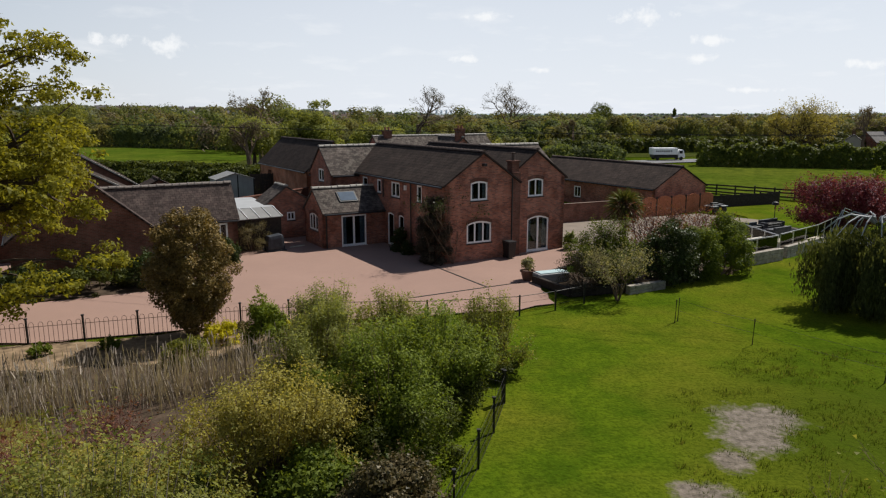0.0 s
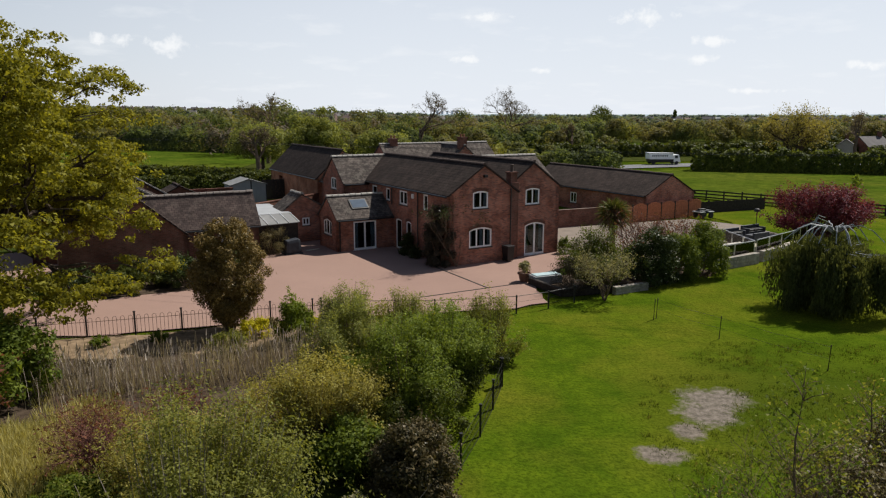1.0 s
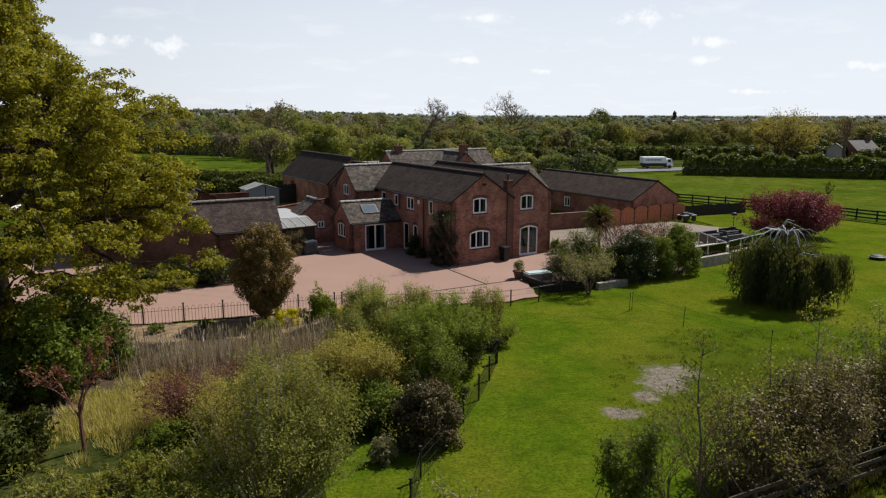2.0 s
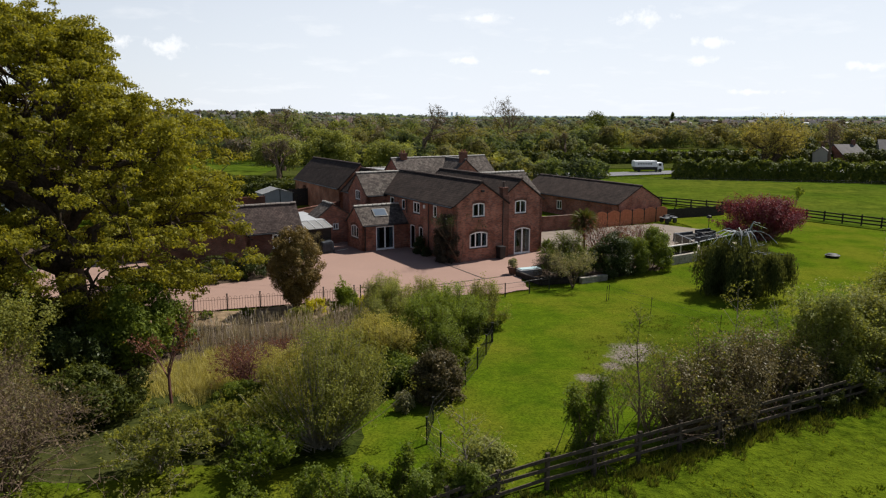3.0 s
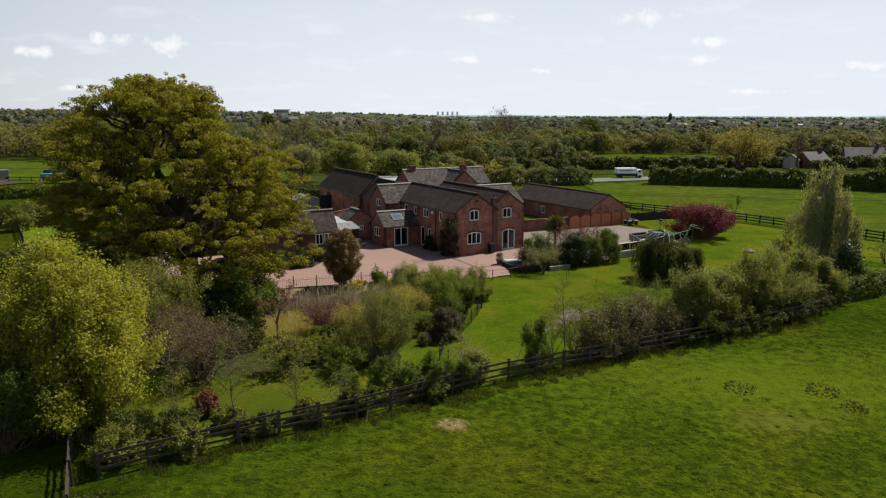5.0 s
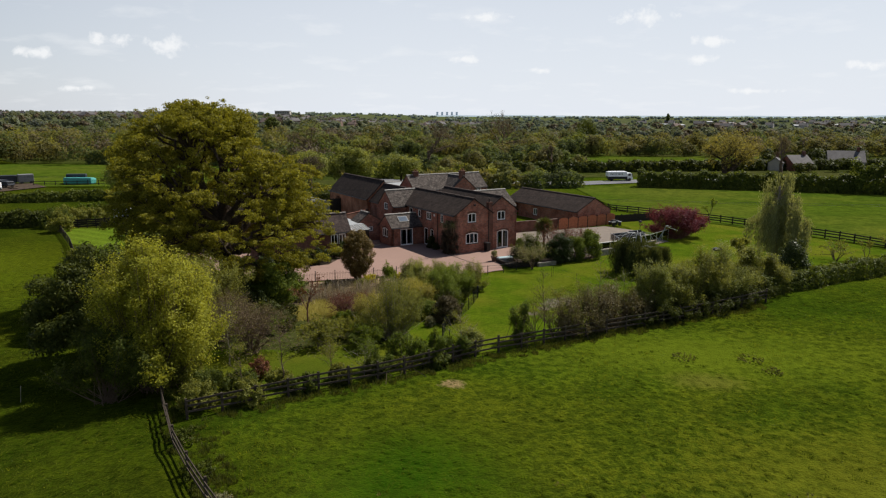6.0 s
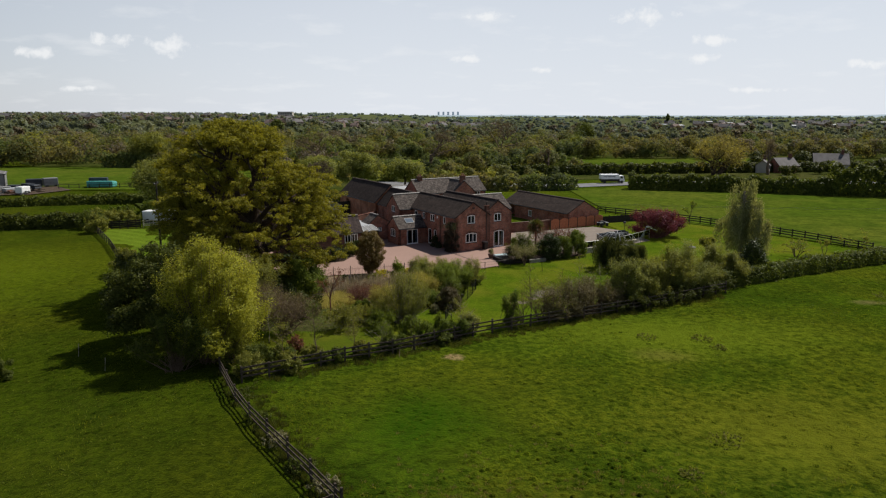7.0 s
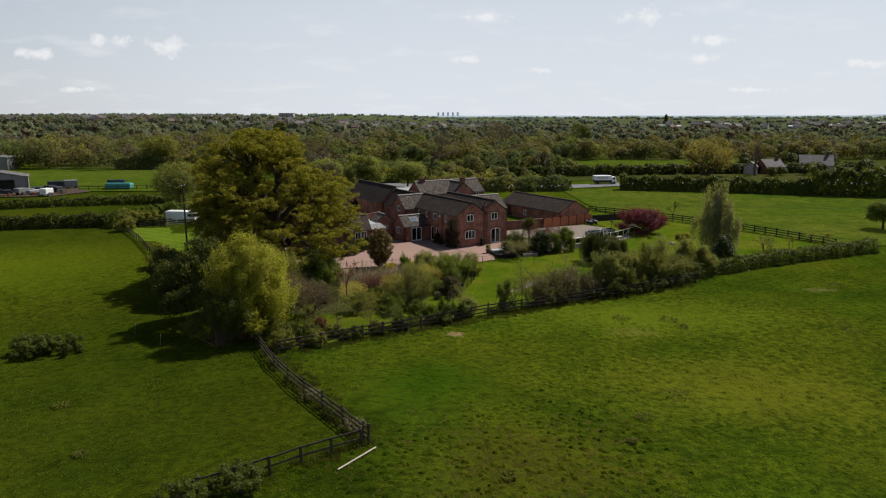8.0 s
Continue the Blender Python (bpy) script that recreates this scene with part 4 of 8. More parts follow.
# ---- outbuildings ----
garage = thing("garage", "low brick outbuilding with a lichened slate roof", "outbuilding", uvm(0, 0))
gh = {"front": [(20 - 12.3, 20 - 11.4, 1.0, 2.2, 0.0), (20 - 11.3, 20 - 10.4, 1.0, 2.2, 0.0)]}
block(garage, -20, -9.8, 8.4, 11.5, 2.55, 4.4, "u", BRICK3, gh)
mg, _ = side("front", -20, -9.8, 8.4, 11.5)
for o in gh["front"]:
    window(garage, mg, o, 2)
roof(garage, -20, -9.8, 8.4, 11.5, 2.55, 4.4, "u", BROWNSLATE_X, None, GREYRIDGE)

cart = thing("cart_shed", "tall dark brick shed with its gable to the drive", "outbuilding", uvm(0, 0))
block(cart, -21.7, -14.7, 6.2, 9.6, 2.4, 5.45, "v", BRICK3, {})
roof(cart, -21.7, -14.7, 6.2, 9.8, 2.4, 5.45, "v", BROWNSLATE_Y, None, GREYRIDGE)

shed = thing("store", "small brick store with a mossy slate roof", "outbuilding", uvm(0, 0))
block(shed, -7.0, -2.5, 13.3, 15.6, 2.2, 3.65, "v", BRICK, {"front": [(1.9, 2.5, 1.3, 1.9, 0.0)]}, ridge=-5.1)
ms, _ = side("front", -7.0, -2.5, 13.3, 15.6)
window(shed, ms, (1.9, 2.5, 1.3, 1.9, 0.0), 2)
roof(shed, -7.0, -2.6, 13.3, 15.6, 2.2, 3.65, "v", SLATE_Y, -5.1)

leanto = thing("lean_to", "lean-to with a ribbed pale sheet roof", "lean-to", uvm(0, 0))
bm = bmesh.new()
slab(bm, [(-9.6, 9.5, 2.15), (-6.5, 9.84, 2.15), (-6.5, 12.0, 2.55), (-9.6, 11.7, 2.55)], 0.05)
lr = part("roof", bm, GREYSHEET, leanto)
for i in range(5):
    f = i / 4
    part("rib", rod(bmesh.new(), (-9.6 + 3.1 * f, 9.48 + 0.34 * f, 2.18), (-9.6 + 3.1 * f, 11.7 + 0.3 * f, 2.58), 0.025), WHITE, lr)
part("wall", box(bmesh.new(), -9.5, 9.9, 0, -6.6, 10.0, 2.1), DARKWOOD, leanto, "dark timber front")
bm = bmesh.new()
slab(bm, [(-9.2, 12.2, 2.52), (-6.2, 12.4, 2.48), (-6.4, 17.6, 2.6), (-8.4, 17.8, 2.6)], 0.05)
part("awning", bm, PALE, leanto, "white translucent roof sheet")
for x, y in ((-9.0, 12.4), (-6.4, 12.6), (-6.6, 17.4), (-8.2, 17.6)):
    part("post", box(bmesh.new(), x - 0.05, y - 0.05, 0, x + 0.05, y + 0.05, 2.48), BOARD, leanto)

barn = thing("long_barn", "long low brick barn with a dark tiled roof", "barn", uvm(0, 0))
bh = {"left": [(17.5 - 10.2, 17.5 - 9.2, 0.6, 1.7, 0.0), (0.6, 3.4, 0.0, 2.0, 0.0)], "right": [(14.0, 17.2, 0.0, 2.0, 0.0)]}
block(barn, 26.2, 32.8, 8.2, 26, 2.3, 4.05, "v", BRICK, bh)
mb, lb = side("left", 26.2, 32.8, 8.2, 26)
window(barn, mb, bh["left"][0], 2)
roof(barn, 26.2, 32.8, 8.2, 26, 2.3, 4.05, "v", TILE_Y, None, DARKRIDGE)

barn2 = thing("old_barn", "old barn with orange-red brick walls and a dark roof", "barn", uvm(0, 0))
block(barn2, 2.6, 8.2, 30.5, 46.5, 3.3, 5.95, "v", BRICK2, {"left": [(3.0, 4.4, 1.2, 2.6, 0.0)]})
roof(barn2, 2.6, 8.2, 30.5, 46.5, 3.3, 5.95, "v", TILE_Y, None, DARKRIDGE)
block(barn2, 3.0, 8.0, 16.9, 30.5, 3.1, 5.5, "v", BRICK, {}, ("back",))
roof(barn2, 3.0, 8.0, 16.9, 30.4, 3.1, 5.5, "v", TILE_Y, None, DARKRIDGE)

far_h = thing("neighbour_house", "brick house with grey slate roofs and a chimney", "house", uvm(0, 0))
block(far_h, 11.0, 25.2, 30.5, 36, 4.2, 6.35, "u", BRICK, {"front": [(11.2, 13.0, 2.9, 4.0, 0.0)]})
mf, _ = side("front", 11.0, 25.2, 30.5, 36)
window(far_h, mf, (11.2, 13.0, 2.9, 4.0, 0.0), 3)
roof(far_h, 11.0, 25.2, 30.5, 36, 4.2, 6.35, "u", SLATE_X)
block(far_h, 16.6, 21.4, 28.2, 33.2, 4.2, 6.25, "v", BRICK, {}, ("back",))
roof(far_h, 16.6, 21.4, 28.2, 33.2, 4.2, 6.25, "v", SLATE_Y)
for u, v, top in ((18.9, 28.6, 7.1), (12.6, 33.2, 6.9)):
    bm = bmesh.new()
    box(bm, u - 0.45, v - 0.3, 5.4, u + 0.45, v + 0.3, top)
    box(bm, u - 0.52, v - 0.37, top, u + 0.52, v + 0.37, top + 0.15)
    cs = part("chimney", bm, BRICK3, far_h)
    for dx in (-0.2, 0.2):
        p = part("chimney_pot", lathe(bmesh.new(), [(0.12, 0), (0.1, 0.3), (0.12, 0.34)], 10), TERRACOTTA, cs)
        p.location = (u + dx, v, top + 0.13)
pale_shed = thing("pale_shed", "low shed with a pale sheet roof behind the barn", "shed", uvm(0, 0))
block(pale_shed, 9.6, 13.6, 38.0, 41.0, 4.0, 4.7, "u", RENDERED, {})
roof(pale_shed, 9.6, 13.6, 38.0, 41.0, 4.0, 4.7, "u", PALE, None, RIDGE)

# yard behind the outbuildings
th = thing("metal_shed", "pale grey metal shed with a low gable and dark trims", "shed", uvm(-2.1, 41.0))
part("front_wall", wall(T((-1.9, -1.6, 0)), 3.8, gable_top(3.8, 2.05, 2.6), t=0.08), PALE, th)
part("back_wall", wall(T((1.9, 1.6, 0)) @ RZ(180), 3.8, gable_top(3.8, 2.05, 2.6), t=0.08), PALE, th)
for x in (-1.86, 1.86):
    part("side_wall", box(bmesh.new(), x - 0.04, -1.52, 0, x + 0.04, 1.52, 2.0), PALE, th)
for x in (-1.93, 0.25, 1.93):
    part("trim", box(bmesh.new(), x - 0.05, -1.66, 0, x + 0.05, -1.605, 2.08 if abs(x) > 1 else 2.5), BLACK, th)
for x in (-1.4, -0.9, -0.4, 0.8, 1.3):
    part("rib", box(bmesh.new(), x - 0.02, -1.63, 0.1, x + 0.02, -1.603, 2.0), PALE, th)
bm = bmesh.new()
slab(bm, [(-2.05, -1.75, 2.05), (0, -1.75, 2.68), (0, 1.75, 2.68), (-2.05, 1.75, 2.05)], 0.06)
slab(bm, [(0, -1.75, 2.68), (2.05, -1.75, 2.05), (2.05, 1.75, 2.05), (0, 1.75, 2.68)], 0.06)
part("roof", bm, GREYSHEET, th, "grey sheet roof")
th = thing("board_fence", "tall dark boarded fence beside the metal shed", "fence", uvm(0.1, 41.5))
for i in range(16):
    part("board", box(bmesh.new(), i * 0.16, -0.02, 0.05, i * 0.16 + 0.145, 0.02, 2.3 + 0.04 * math.sin(i * 2.1)), DARKWOOD, th)
for x in (0.0, 1.25, 2.5):
    part("post", box(bmesh.new(), x - 0.06, 0.03, -0.1, x + 0.06, 0.14, 2.35), DARKWOOD, th)
stable = thing("stable_range", "low dark-roofed stable range with pale verge boards", "outbuilding", uvm(0, 0))
block(stable, -23, -14.3, 13.5, 20.5, 3.4, 5.75, "v", BRICK3, {})
roof(stable, -23, -14.3, 13.5, 20.5, 3.4, 5.75, "v", TILE_Y, None, DARKRIDGE)
hay = thing("hay_barn", "dark barn roof behind the stables", "barn", uvm(0, 0))
block(hay, -23, -13.3, 22.5, 36, 3.2, 6.2, "v", BRICK3, {})
roof(hay, -23, -13.3, 22.5, 36, 3.2, 6.2, "v", TILE_Y, None, DARKRIDGE)
for th2, u0, u1, v, e, a in ((stable, -23, -14.3, 13.5, 3.4, 5.75), (hay, -23, -13.3, 22.5, 3.2, 6.2)):
    um = (u0 + u1) / 2
    for x0 in (u0 - 0.2, u1 + 0.2):
        sl = (a - e) / (u1 - um)
        bm = bmesh.new()
        tube(bm, [(x0, v - 0.16, e - 0.2 * sl + 0.12), (um, v - 0.16, a + 0.12)], [0.07, 0.07], 4)
        part("verge_board", bm, RIDGE, th2, "pale verge board")
loose_box = thing("loose_box", "low dark-roofed brick loose box in the yard", "outbuilding", uvm(0, 0))
block(loose_box, -13.0, -8.6, 31.0, 34.0, 1.9, 3.0, "v", BRICK3, {})
roof(loose_box, -13.0, -8.6, 31.0, 34.0, 1.9, 3.0, "v", TILE_Y, None, DARKRIDGE)
for (a, b, h, mat) in (((-13.0, 38.4), (-4.1, 38.4), 1.85, BRICK3), ((-9.5, 22.0), (2.4, 30.0), 1.7, BRICK3), ((12.2, 9.2), (22.4, 8.2), 1.5, BRICK3)):
    pa, pb = uv(*a), uv(*b)
    L = (pb - pa).length
    bm = box(bmesh.new(), 0, -0.12, -0.05, L, 0.12, h)
    box(bm, -0.03, -0.16, h, L + 0.03, 0.16, h + 0.08)
    solid("garden_wall", bm, BRICK3, "red-brick garden wall with a flat coping", "wall", Matrix.Translation(pa) @ Matrix.Rotation(math.atan2(pb.y - pa.y, pb.x - pa.x), 4, "Z"))

# ---- fences ----
def along(pts, step):
    """Places at even steps along a line of points."""
    out, carry = [], 0.0
    for a, b in zip(pts, pts[1:]):
        a, b = Vector(a), Vector(b)
        L = (b - a).length
        d = carry
        while d < L:
            out.append(a.lerp(b, d / L))
            d += step
        carry = d - L
    out.append(Vector(pts[-1]))
    return out


def rail_fence(label, pts, step=1.9, h=1.2, rails=(0.42, 0.76, 1.08), mat=BOARD, thick=0.055, seed=3, group="post and rail fences"):
    rng = random.Random(seed)
    places = along([(x, y, 0) for x, y in pts], step)
    base = Vector((places[0].x, places[0].y, 0))
    th = thing("rail_fence", label, "fence", T(base), group)
    posts = [softbox(-0.07, -0.055, -0.15, 0.07, 0.055, h, 0.012) for _ in range(1)]
    me = None
    for i, p in enumerate(places):
        d = places[min(i + 1, len(places) - 1)] - places[max(i - 1, 0)]
        m = T((p.x - base.x, p.y - base.y, land(p.x, p.y))) @ Matrix.Rotation(math.atan2(d.y, d.x) + rng.uniform(-0.06, 0.06), 4, "Z") @ Matrix.Rotation(rng.uniform(-0.03, 0.03), 4, "X")
        if me is None:
            ob = part("post", posts[0], mat, th)
            me = ob.data
        else:
            ob = new("post", me)
            ob.parent = th
        ob.matrix_basis = m
        ob.scale.z = rng.uniform(0.95, 1.06)
    for a, b in zip(places, places[1:]):
        for z in rails:
            pa = Vector((a.x - base.x, a.y - base.y, land(a.x, a.y) + z + rng.uniform(-0.025, 0.025)))
            pb = Vector((b.x - base.x, b.y - base.y, land(b.x, b.y) + z + rng.uniform(-0.025, 0.025)))
            d = pb - pa
            off = Vector((d.y, -d.x, 0)).normalized() * 0.075
            turn = d.to_track_quat("X", "Z").to_matrix().to_4x4()
            bm = box(bmesh.new(), -0.03, -0.02, -thick, d.length + 0.03, 0.02, thick)
            bm.transform(turn)
            bm.transform(T(pa + off))
            part("rail", bm, mat, th)
    return th


FRONT = [(-14.9, -6.9), (-8.2, -2.7), (-4.7, -0.9), (1.6, 3.5), (4.9, 5.2), (14.8, 10.2), (21.2, 13.7), (27.5, 17.6)]
rail_fence("weathered post and rail fence between lawn and pasture", FRONT)
rail_fence("weathered post and rail fence dividing the pasture", [(-17.0, -5.0), (-14.2, -10.4), (-11.6, -14.2), (-9.7, -16.8), (-7.6, -19.7), (-5.7, -22.5)], 2.9, 1.25)
rail_fence("old post and rail fence running into a bramble bush", [(-6.1, -22.7), (-8.5, -24.4), (-10.8, -26.4), (-14.5, -29)], 1.9, 1.1, (0.45, 0.95))
rail_fence("dark post and rail fence round the garden", [(55.5, 39.4), (51.5, 47.5), (47.7, 54.1), (40.6, 64.1), (33, 71.5), (26.9, 76.9)], 2.0, 1.3, (0.4, 0.78, 1.12), DARKWOOD, 0.075)
rail_fence("low fence along the western paddock", [(-40.1, 29.4), (-48, 42.5), (-57.1, 56.0)], 1.8, 1.1, (0.4, 0.75, 1.0), BOARD)
rail_fence("dark fence at the end of the striped lawn", [(-57.0, 56.4), (-50.6, 58.2)], 1.2, 1.4, (0.3, 0.6, 0.9, 1.2), DARKWOOD, 0.12)
rail_fence("pale gate and fence by the van", [(-50.2, 58.4), (-46, 60)], 1.5, 1.2, (0.35, 0.7, 1.05), PALEWOOD, 0.07)

# close-boarded fence
th = thing("board_fence", "dark close-boarded fence beside the lawn", "fence", T((23.9, 63.3, 0)))
pa, pb = Vector((23.9, 63.3, 0)), Vector((33.0, 67.0, 0))
L, ang = (pb - pa).length, math.atan2(pb.y - pa.y, pb.x - pa.x)
for i in range(int(L / 0.16)):
    part("board", box(bmesh.new(), i * 0.16, -0.015, 0.02, i * 0.16 + 0.15, 0.015, 1.15 + 0.02 * math.sin(i * 5.1), Matrix.Rotation(ang, 4, "Z")), DARKWOOD, th)
for i in range(5):
    part("post", box(bmesh.new(), i * L / 4 - 0.05, 0.02, -0.1, i * L / 4 + 0.05, 0.12, 1.3, Matrix.Rotation(ang, 4, "Z")), DARKWOOD, th)

# arched garden panels
th = thing("panel_fence", "row of arched orange-stained fence panels", "fence", uvm(22.2, 7.6))
PANEL_W, PANEL_H, PANEL_RISE = 1.72, 1.45, 0.28
for i in range(6):
    rails = bmesh.new()
    box(rails, 0, -0.035, 0.3, PANEL_W, -0.02, 0.4)
    box(rails, 0, -0.035, PANEL_H - 0.15, PANEL_W, -0.02, PANEL_H - 0.05)
    box(rails, 0.8, -0.034, 0.4, 0.9, -0.02, PANEL_H - 0.15)
    pan = part("panel", rails, PANEL, th)
    pan.location.x = i * 1.85
    for k in range(10):
        a, b = PANEL_W * k / 10, PANEL_W * (k + 0.95) / 10
        t = PANEL_H + PANEL_RISE * (1 - ((a + b) / PANEL_W - 1) ** 2)
        part("board", box(bmesh.new(), a, -0.02, 0.05, b, 0.02, t), PANEL, pan)
    post = part("post", box(bmesh.new(), -0.11, -0.05, 0, -0.02, 0.05, 1.7), BOARD, th)
    post.location.x = i * 1.85

# bow-topped iron railings along the courtyard
def shared(name, bm, material):
    me = bpy.data.meshes.new(name)
    bm.to_mesh(me)
    bm.free()
    me.materials.append(material)
    return me


RAIL_H = {}


def bow_panel(th, m, L, h):
    """Two rails, upright bars and a hoop over every second gap; alike pieces share a mesh."""
    if h not in RAIL_H:
        RAIL_H[h] = (shared("bar", rod(bmesh.new(), (0, 0, 0.02), (0, 0, h - 0.12), 0.009, 4), RUST),
                     shared("hoop", tube(bmesh.new(), [(0.08 * math.cos(math.pi * k / 5), 0, h - 0.12 + 0.08 * math.sin(math.pi * k / 5)) for k in range(6)], [0.009] * 6, 4), RUST))
    bar, hoop = RAIL_H[h]
    for z in (0.10, h - 0.22):
        part("rail", rod(bmesh.new(), (0, 0, z), (L, 0, z), 0.012, 4), RUST, th).matrix_basis = m
    n = max(2, int(L / 0.16))
    n -= n % 2
    for i in range(n):
        ob = new("bar", bar)
        ob.parent = th
        ob.matrix_basis = m @ T(((i + 0.5) * L / n, 0, 0))
        if i % 2 == 0:
            ob = new("hoop", hoop)
            ob.parent = th
            ob.matrix_basis = m @ T(((i + 1) * L / n, 0, 0))


def iron_railing(label, pts, step=1.95, h=0.95, bow=True):
    places = along([(x, y, 0) for x, y in pts], step)
    base = places[0].copy()
    th = thing("iron_railing", label, "railing", T(base), "iron railings")
    for p in places:
        bm = bmesh.new()
        box(bm, -0.03, -0.03, -0.1, 0.03, 0.03, h + 0.08)
        box(bm, -0.045, -0.045, h + 0.08, 0.045, 0.045, h + 0.13)
        ob = part("post", bm, BLACK, th)
        ob.location = p - base
    for a, b in zip(places, places[1:]):
        d = b - a
        if d.length < 0.2:
            continue
        m = T(a - base) @ Matrix.Rotation(math.atan2(d.y, d.x), 4, "Z")
        if bow:
            bow_panel(th, m, d.length, h)
            continue
        bm = bmesh.new()
        for z in (0.06, 0.35, 0.65, h - 0.04):
            rod(bm, (0, 0, z), (d.length, 0, z), 0.007, 4)
        for i in range(int(d.length / 0.12)):
            rod(bm, (0.06 + i * 0.12, 0, 0.03), (0.06 + i * 0.12, 0, h - 0.02), 0.005, 4)
        tagged(part("panel", bm, BLACK, th), kind="stuff").matrix_basis = m
    return th


iron_railing("black bow-topped iron railings on the pond bank", [(-19.5, 23.0), (-15.5, 24.0), (-12.7, 24.9), (-9.0, 26.1), (-6.0, 26.9)])


def wire_rail(label, pts, h=0.9):
    """Slim posts with one thin top rail and two wires."""
    base = Vector((*pts[0], 0))
    th = thing("wire_rail", label, "railing", T(base), "iron railings")
    spots = [Vector((x, y, 0)) - base for x, y in pts]
    for p in spots:
        ob = part("post", box(bmesh.new(), -0.035, -0.035, -0.1, 0.035, 0.035, h + 0.06), BLACK, th)
        ob.location = p
    for a, b in zip(spots, spots[1:]):
        part("top_rail", rod(bmesh.new(), a + Vector((0, 0, h)), b + Vector((0, 0, h)), 0.016, 6), BLACK, th)
        for z in (0.3, 0.6):
            part("wire", rod(bmesh.new(), a + Vector((0, 0, z)), b + Vector((0, 0, z)), 0.005, 4), BLACK, th)


wire_rail("slim black posts with a thin rail along the gravel", [(-6.0, 26.9), (-4.3, 27.0), (-2.5, 27.1), (-0.6, 27.2), (1.4, 27.5), (3.4, 28.0), (5.1, 28.9), (6.6, 30.0)])
iron_railing("short wire mesh panel turning into the shrubs", [(-0.1, 20.4), (2.0, 18.75)], 2.6, 0.95, False)
iron_railing("black post and wire mesh fence beside the shrubs", [(2.0, 18.7), (1.45, 16.3), (0.92, 14.3), (0.55, 13.2), (0.0, 11.5), (-0.5, 9.6), (-1.5, 8.0), (-0.6, 5.9)], 2.05, 0.95, False)

# thin wire line across the lawn
th = thing("wire_fence", "thin stakes with slack wires across the lawn", "fence", T((9.9, 27.1, 0)))
stakes = [(9.85, 27.0), (10.05, 27.25), (11.9, 24.2), (14.6, 20.4)]
for x, y in stakes:
    part("stake", rod(bmesh.new(), (x - 9.9, y - 27.1, 0), (x - 9.9 + 0.03, y - 27.1, 1.05), 0.025), BOARD, th)
for (x0, y0), (x1, y1) in zip(stakes[1:], stakes[2:]):
    for z in (0.5, 0.98):
        part("wire", tube(bmesh.new(), [(x0 - 9.9, y0 - 27.1, z), ((x0 + x1) / 2 - 9.9, (y0 + y1) / 2 - 27.1, z - 0.06), (x1 - 9.9, y1 - 27.1, z)], [0.006] * 3, 4), BLACK, th)

# overhead line
for (x, y, h) in ((-40.7, 42.2, 9.0), (66, 15.5, 9.0), (-150, 71, 9.0)):
    th = thing("utility_pole", "dark wooden utility pole with a short crossarm", "pole", T((x, y, 0)), "utility poles")
    part("pole", tube(bmesh.new(), [(0, 0, -0.3), (0, 0, h)], [0.15, 0.1], 10), DARKWOOD, th)
    part("crossarm", box(bmesh.new(), -0.06, -0.7, h - 0.35, 0.06, 0.7, h - 0.22), DARKWOOD, th)
    for s in (-0.6, 0.6):
        o = part("insulator", lathe(bmesh.new(), [(0.03, 0), (0.06, 0.05), (0.03, 0.08), (0.05, 0.12)], 8), WHITE, th)
        o.location = (0, s, h - 0.22)
for s in (-0.6, 0.6):
    for (a, b) in (((-150, 71, 8.9), (-40.7, 42.2, 8.9)), ((-40.7, 42.2, 8.9), (66, 15.5, 8.9))):
        pts = [(a[0] + (b[0] - a[0]) * f, a[1] + (b[1] - a[1]) * f + s, a[2] - 1.1 * 4 * f * (1 - f)) for f in [i / 16 for i in range(17)]]
        solid("power_line", tube(bmesh.new(), pts, [0.012] * 17, 4), BLACK, "thin overhead power cable strung between poles", "cable", group="power lines")

# ---- things in the yard ----
def planter_pot(m):
    th = thing("plant_pot", "brown glazed pot with a wispy plant on the gravel", "plant pot", m)
    part("pot", lathe(bmesh.new(), [(0.02, 0), (0.24, 0), (0.36, 0.48), (0.41, 0.5), (0.41, 0.58), (0.33, 0.58), (0.31, 0.5), (0.02, 0.48)], 18), plain("brown_glaze", (0.13, 0.07, 0.05), 0.6, 0.3, 0.25, 6.0), th)
    me = quads_mesh("plant", puff_leaves([(0, 0, 0.85, 0.38), (0.15, 0.1, 1.05, 0.25), (-0.15, 0, 1.0, 0.25)], 700, 0.06, 5, 0.5, 0.2))
    part("plant", me, L_GREY, th)
    return th


planter_pot(uvm(1.75, -5.6))
# raised bed edge of sleepers
for a, b in ((uv(1.7, -6.2), uv(1.5, -9.3)), (uv(1.5, -9.3), uv(4.6, -10.0)), (uv(1.7, -6.2), uv(4.6, -5.3))):
    L = (b - a).length
    solid("sleeper", softbox(0, -0.12, 0, L, 0.12, 0.42, 0.03), DARKWOOD, "dark timber sleeper edging the raised bed", "sleeper", T(a) @ Matrix.Rotation(math.atan2(b.y - a.y, b.x - a.x), 4, "Z"), "bed sleepers")
th = thing("paddling_tub", "pale blue rectangular tub resting in the bed", "tub", uvm(2.6, -6.5, 0.05, -8))
bm = softbox(-0.9, -0.4, 0.0, 0.9, 0.4, 0.5, 0.06)
part("shell", bm, PALE, th)
part("cover", softbox(-0.8, -0.32, 0.49, 0.8, 0.32, 0.55, 0.02), plain("pale_blue_sheet", (0.42, 0.55, 0.58), 0.5, 0.3, 0.15, 3.0), th, "pale blue sheet")
th = thing("bed_rail", "pale bent rail beside the bed", "rail", uvm(2.3, -9.2))
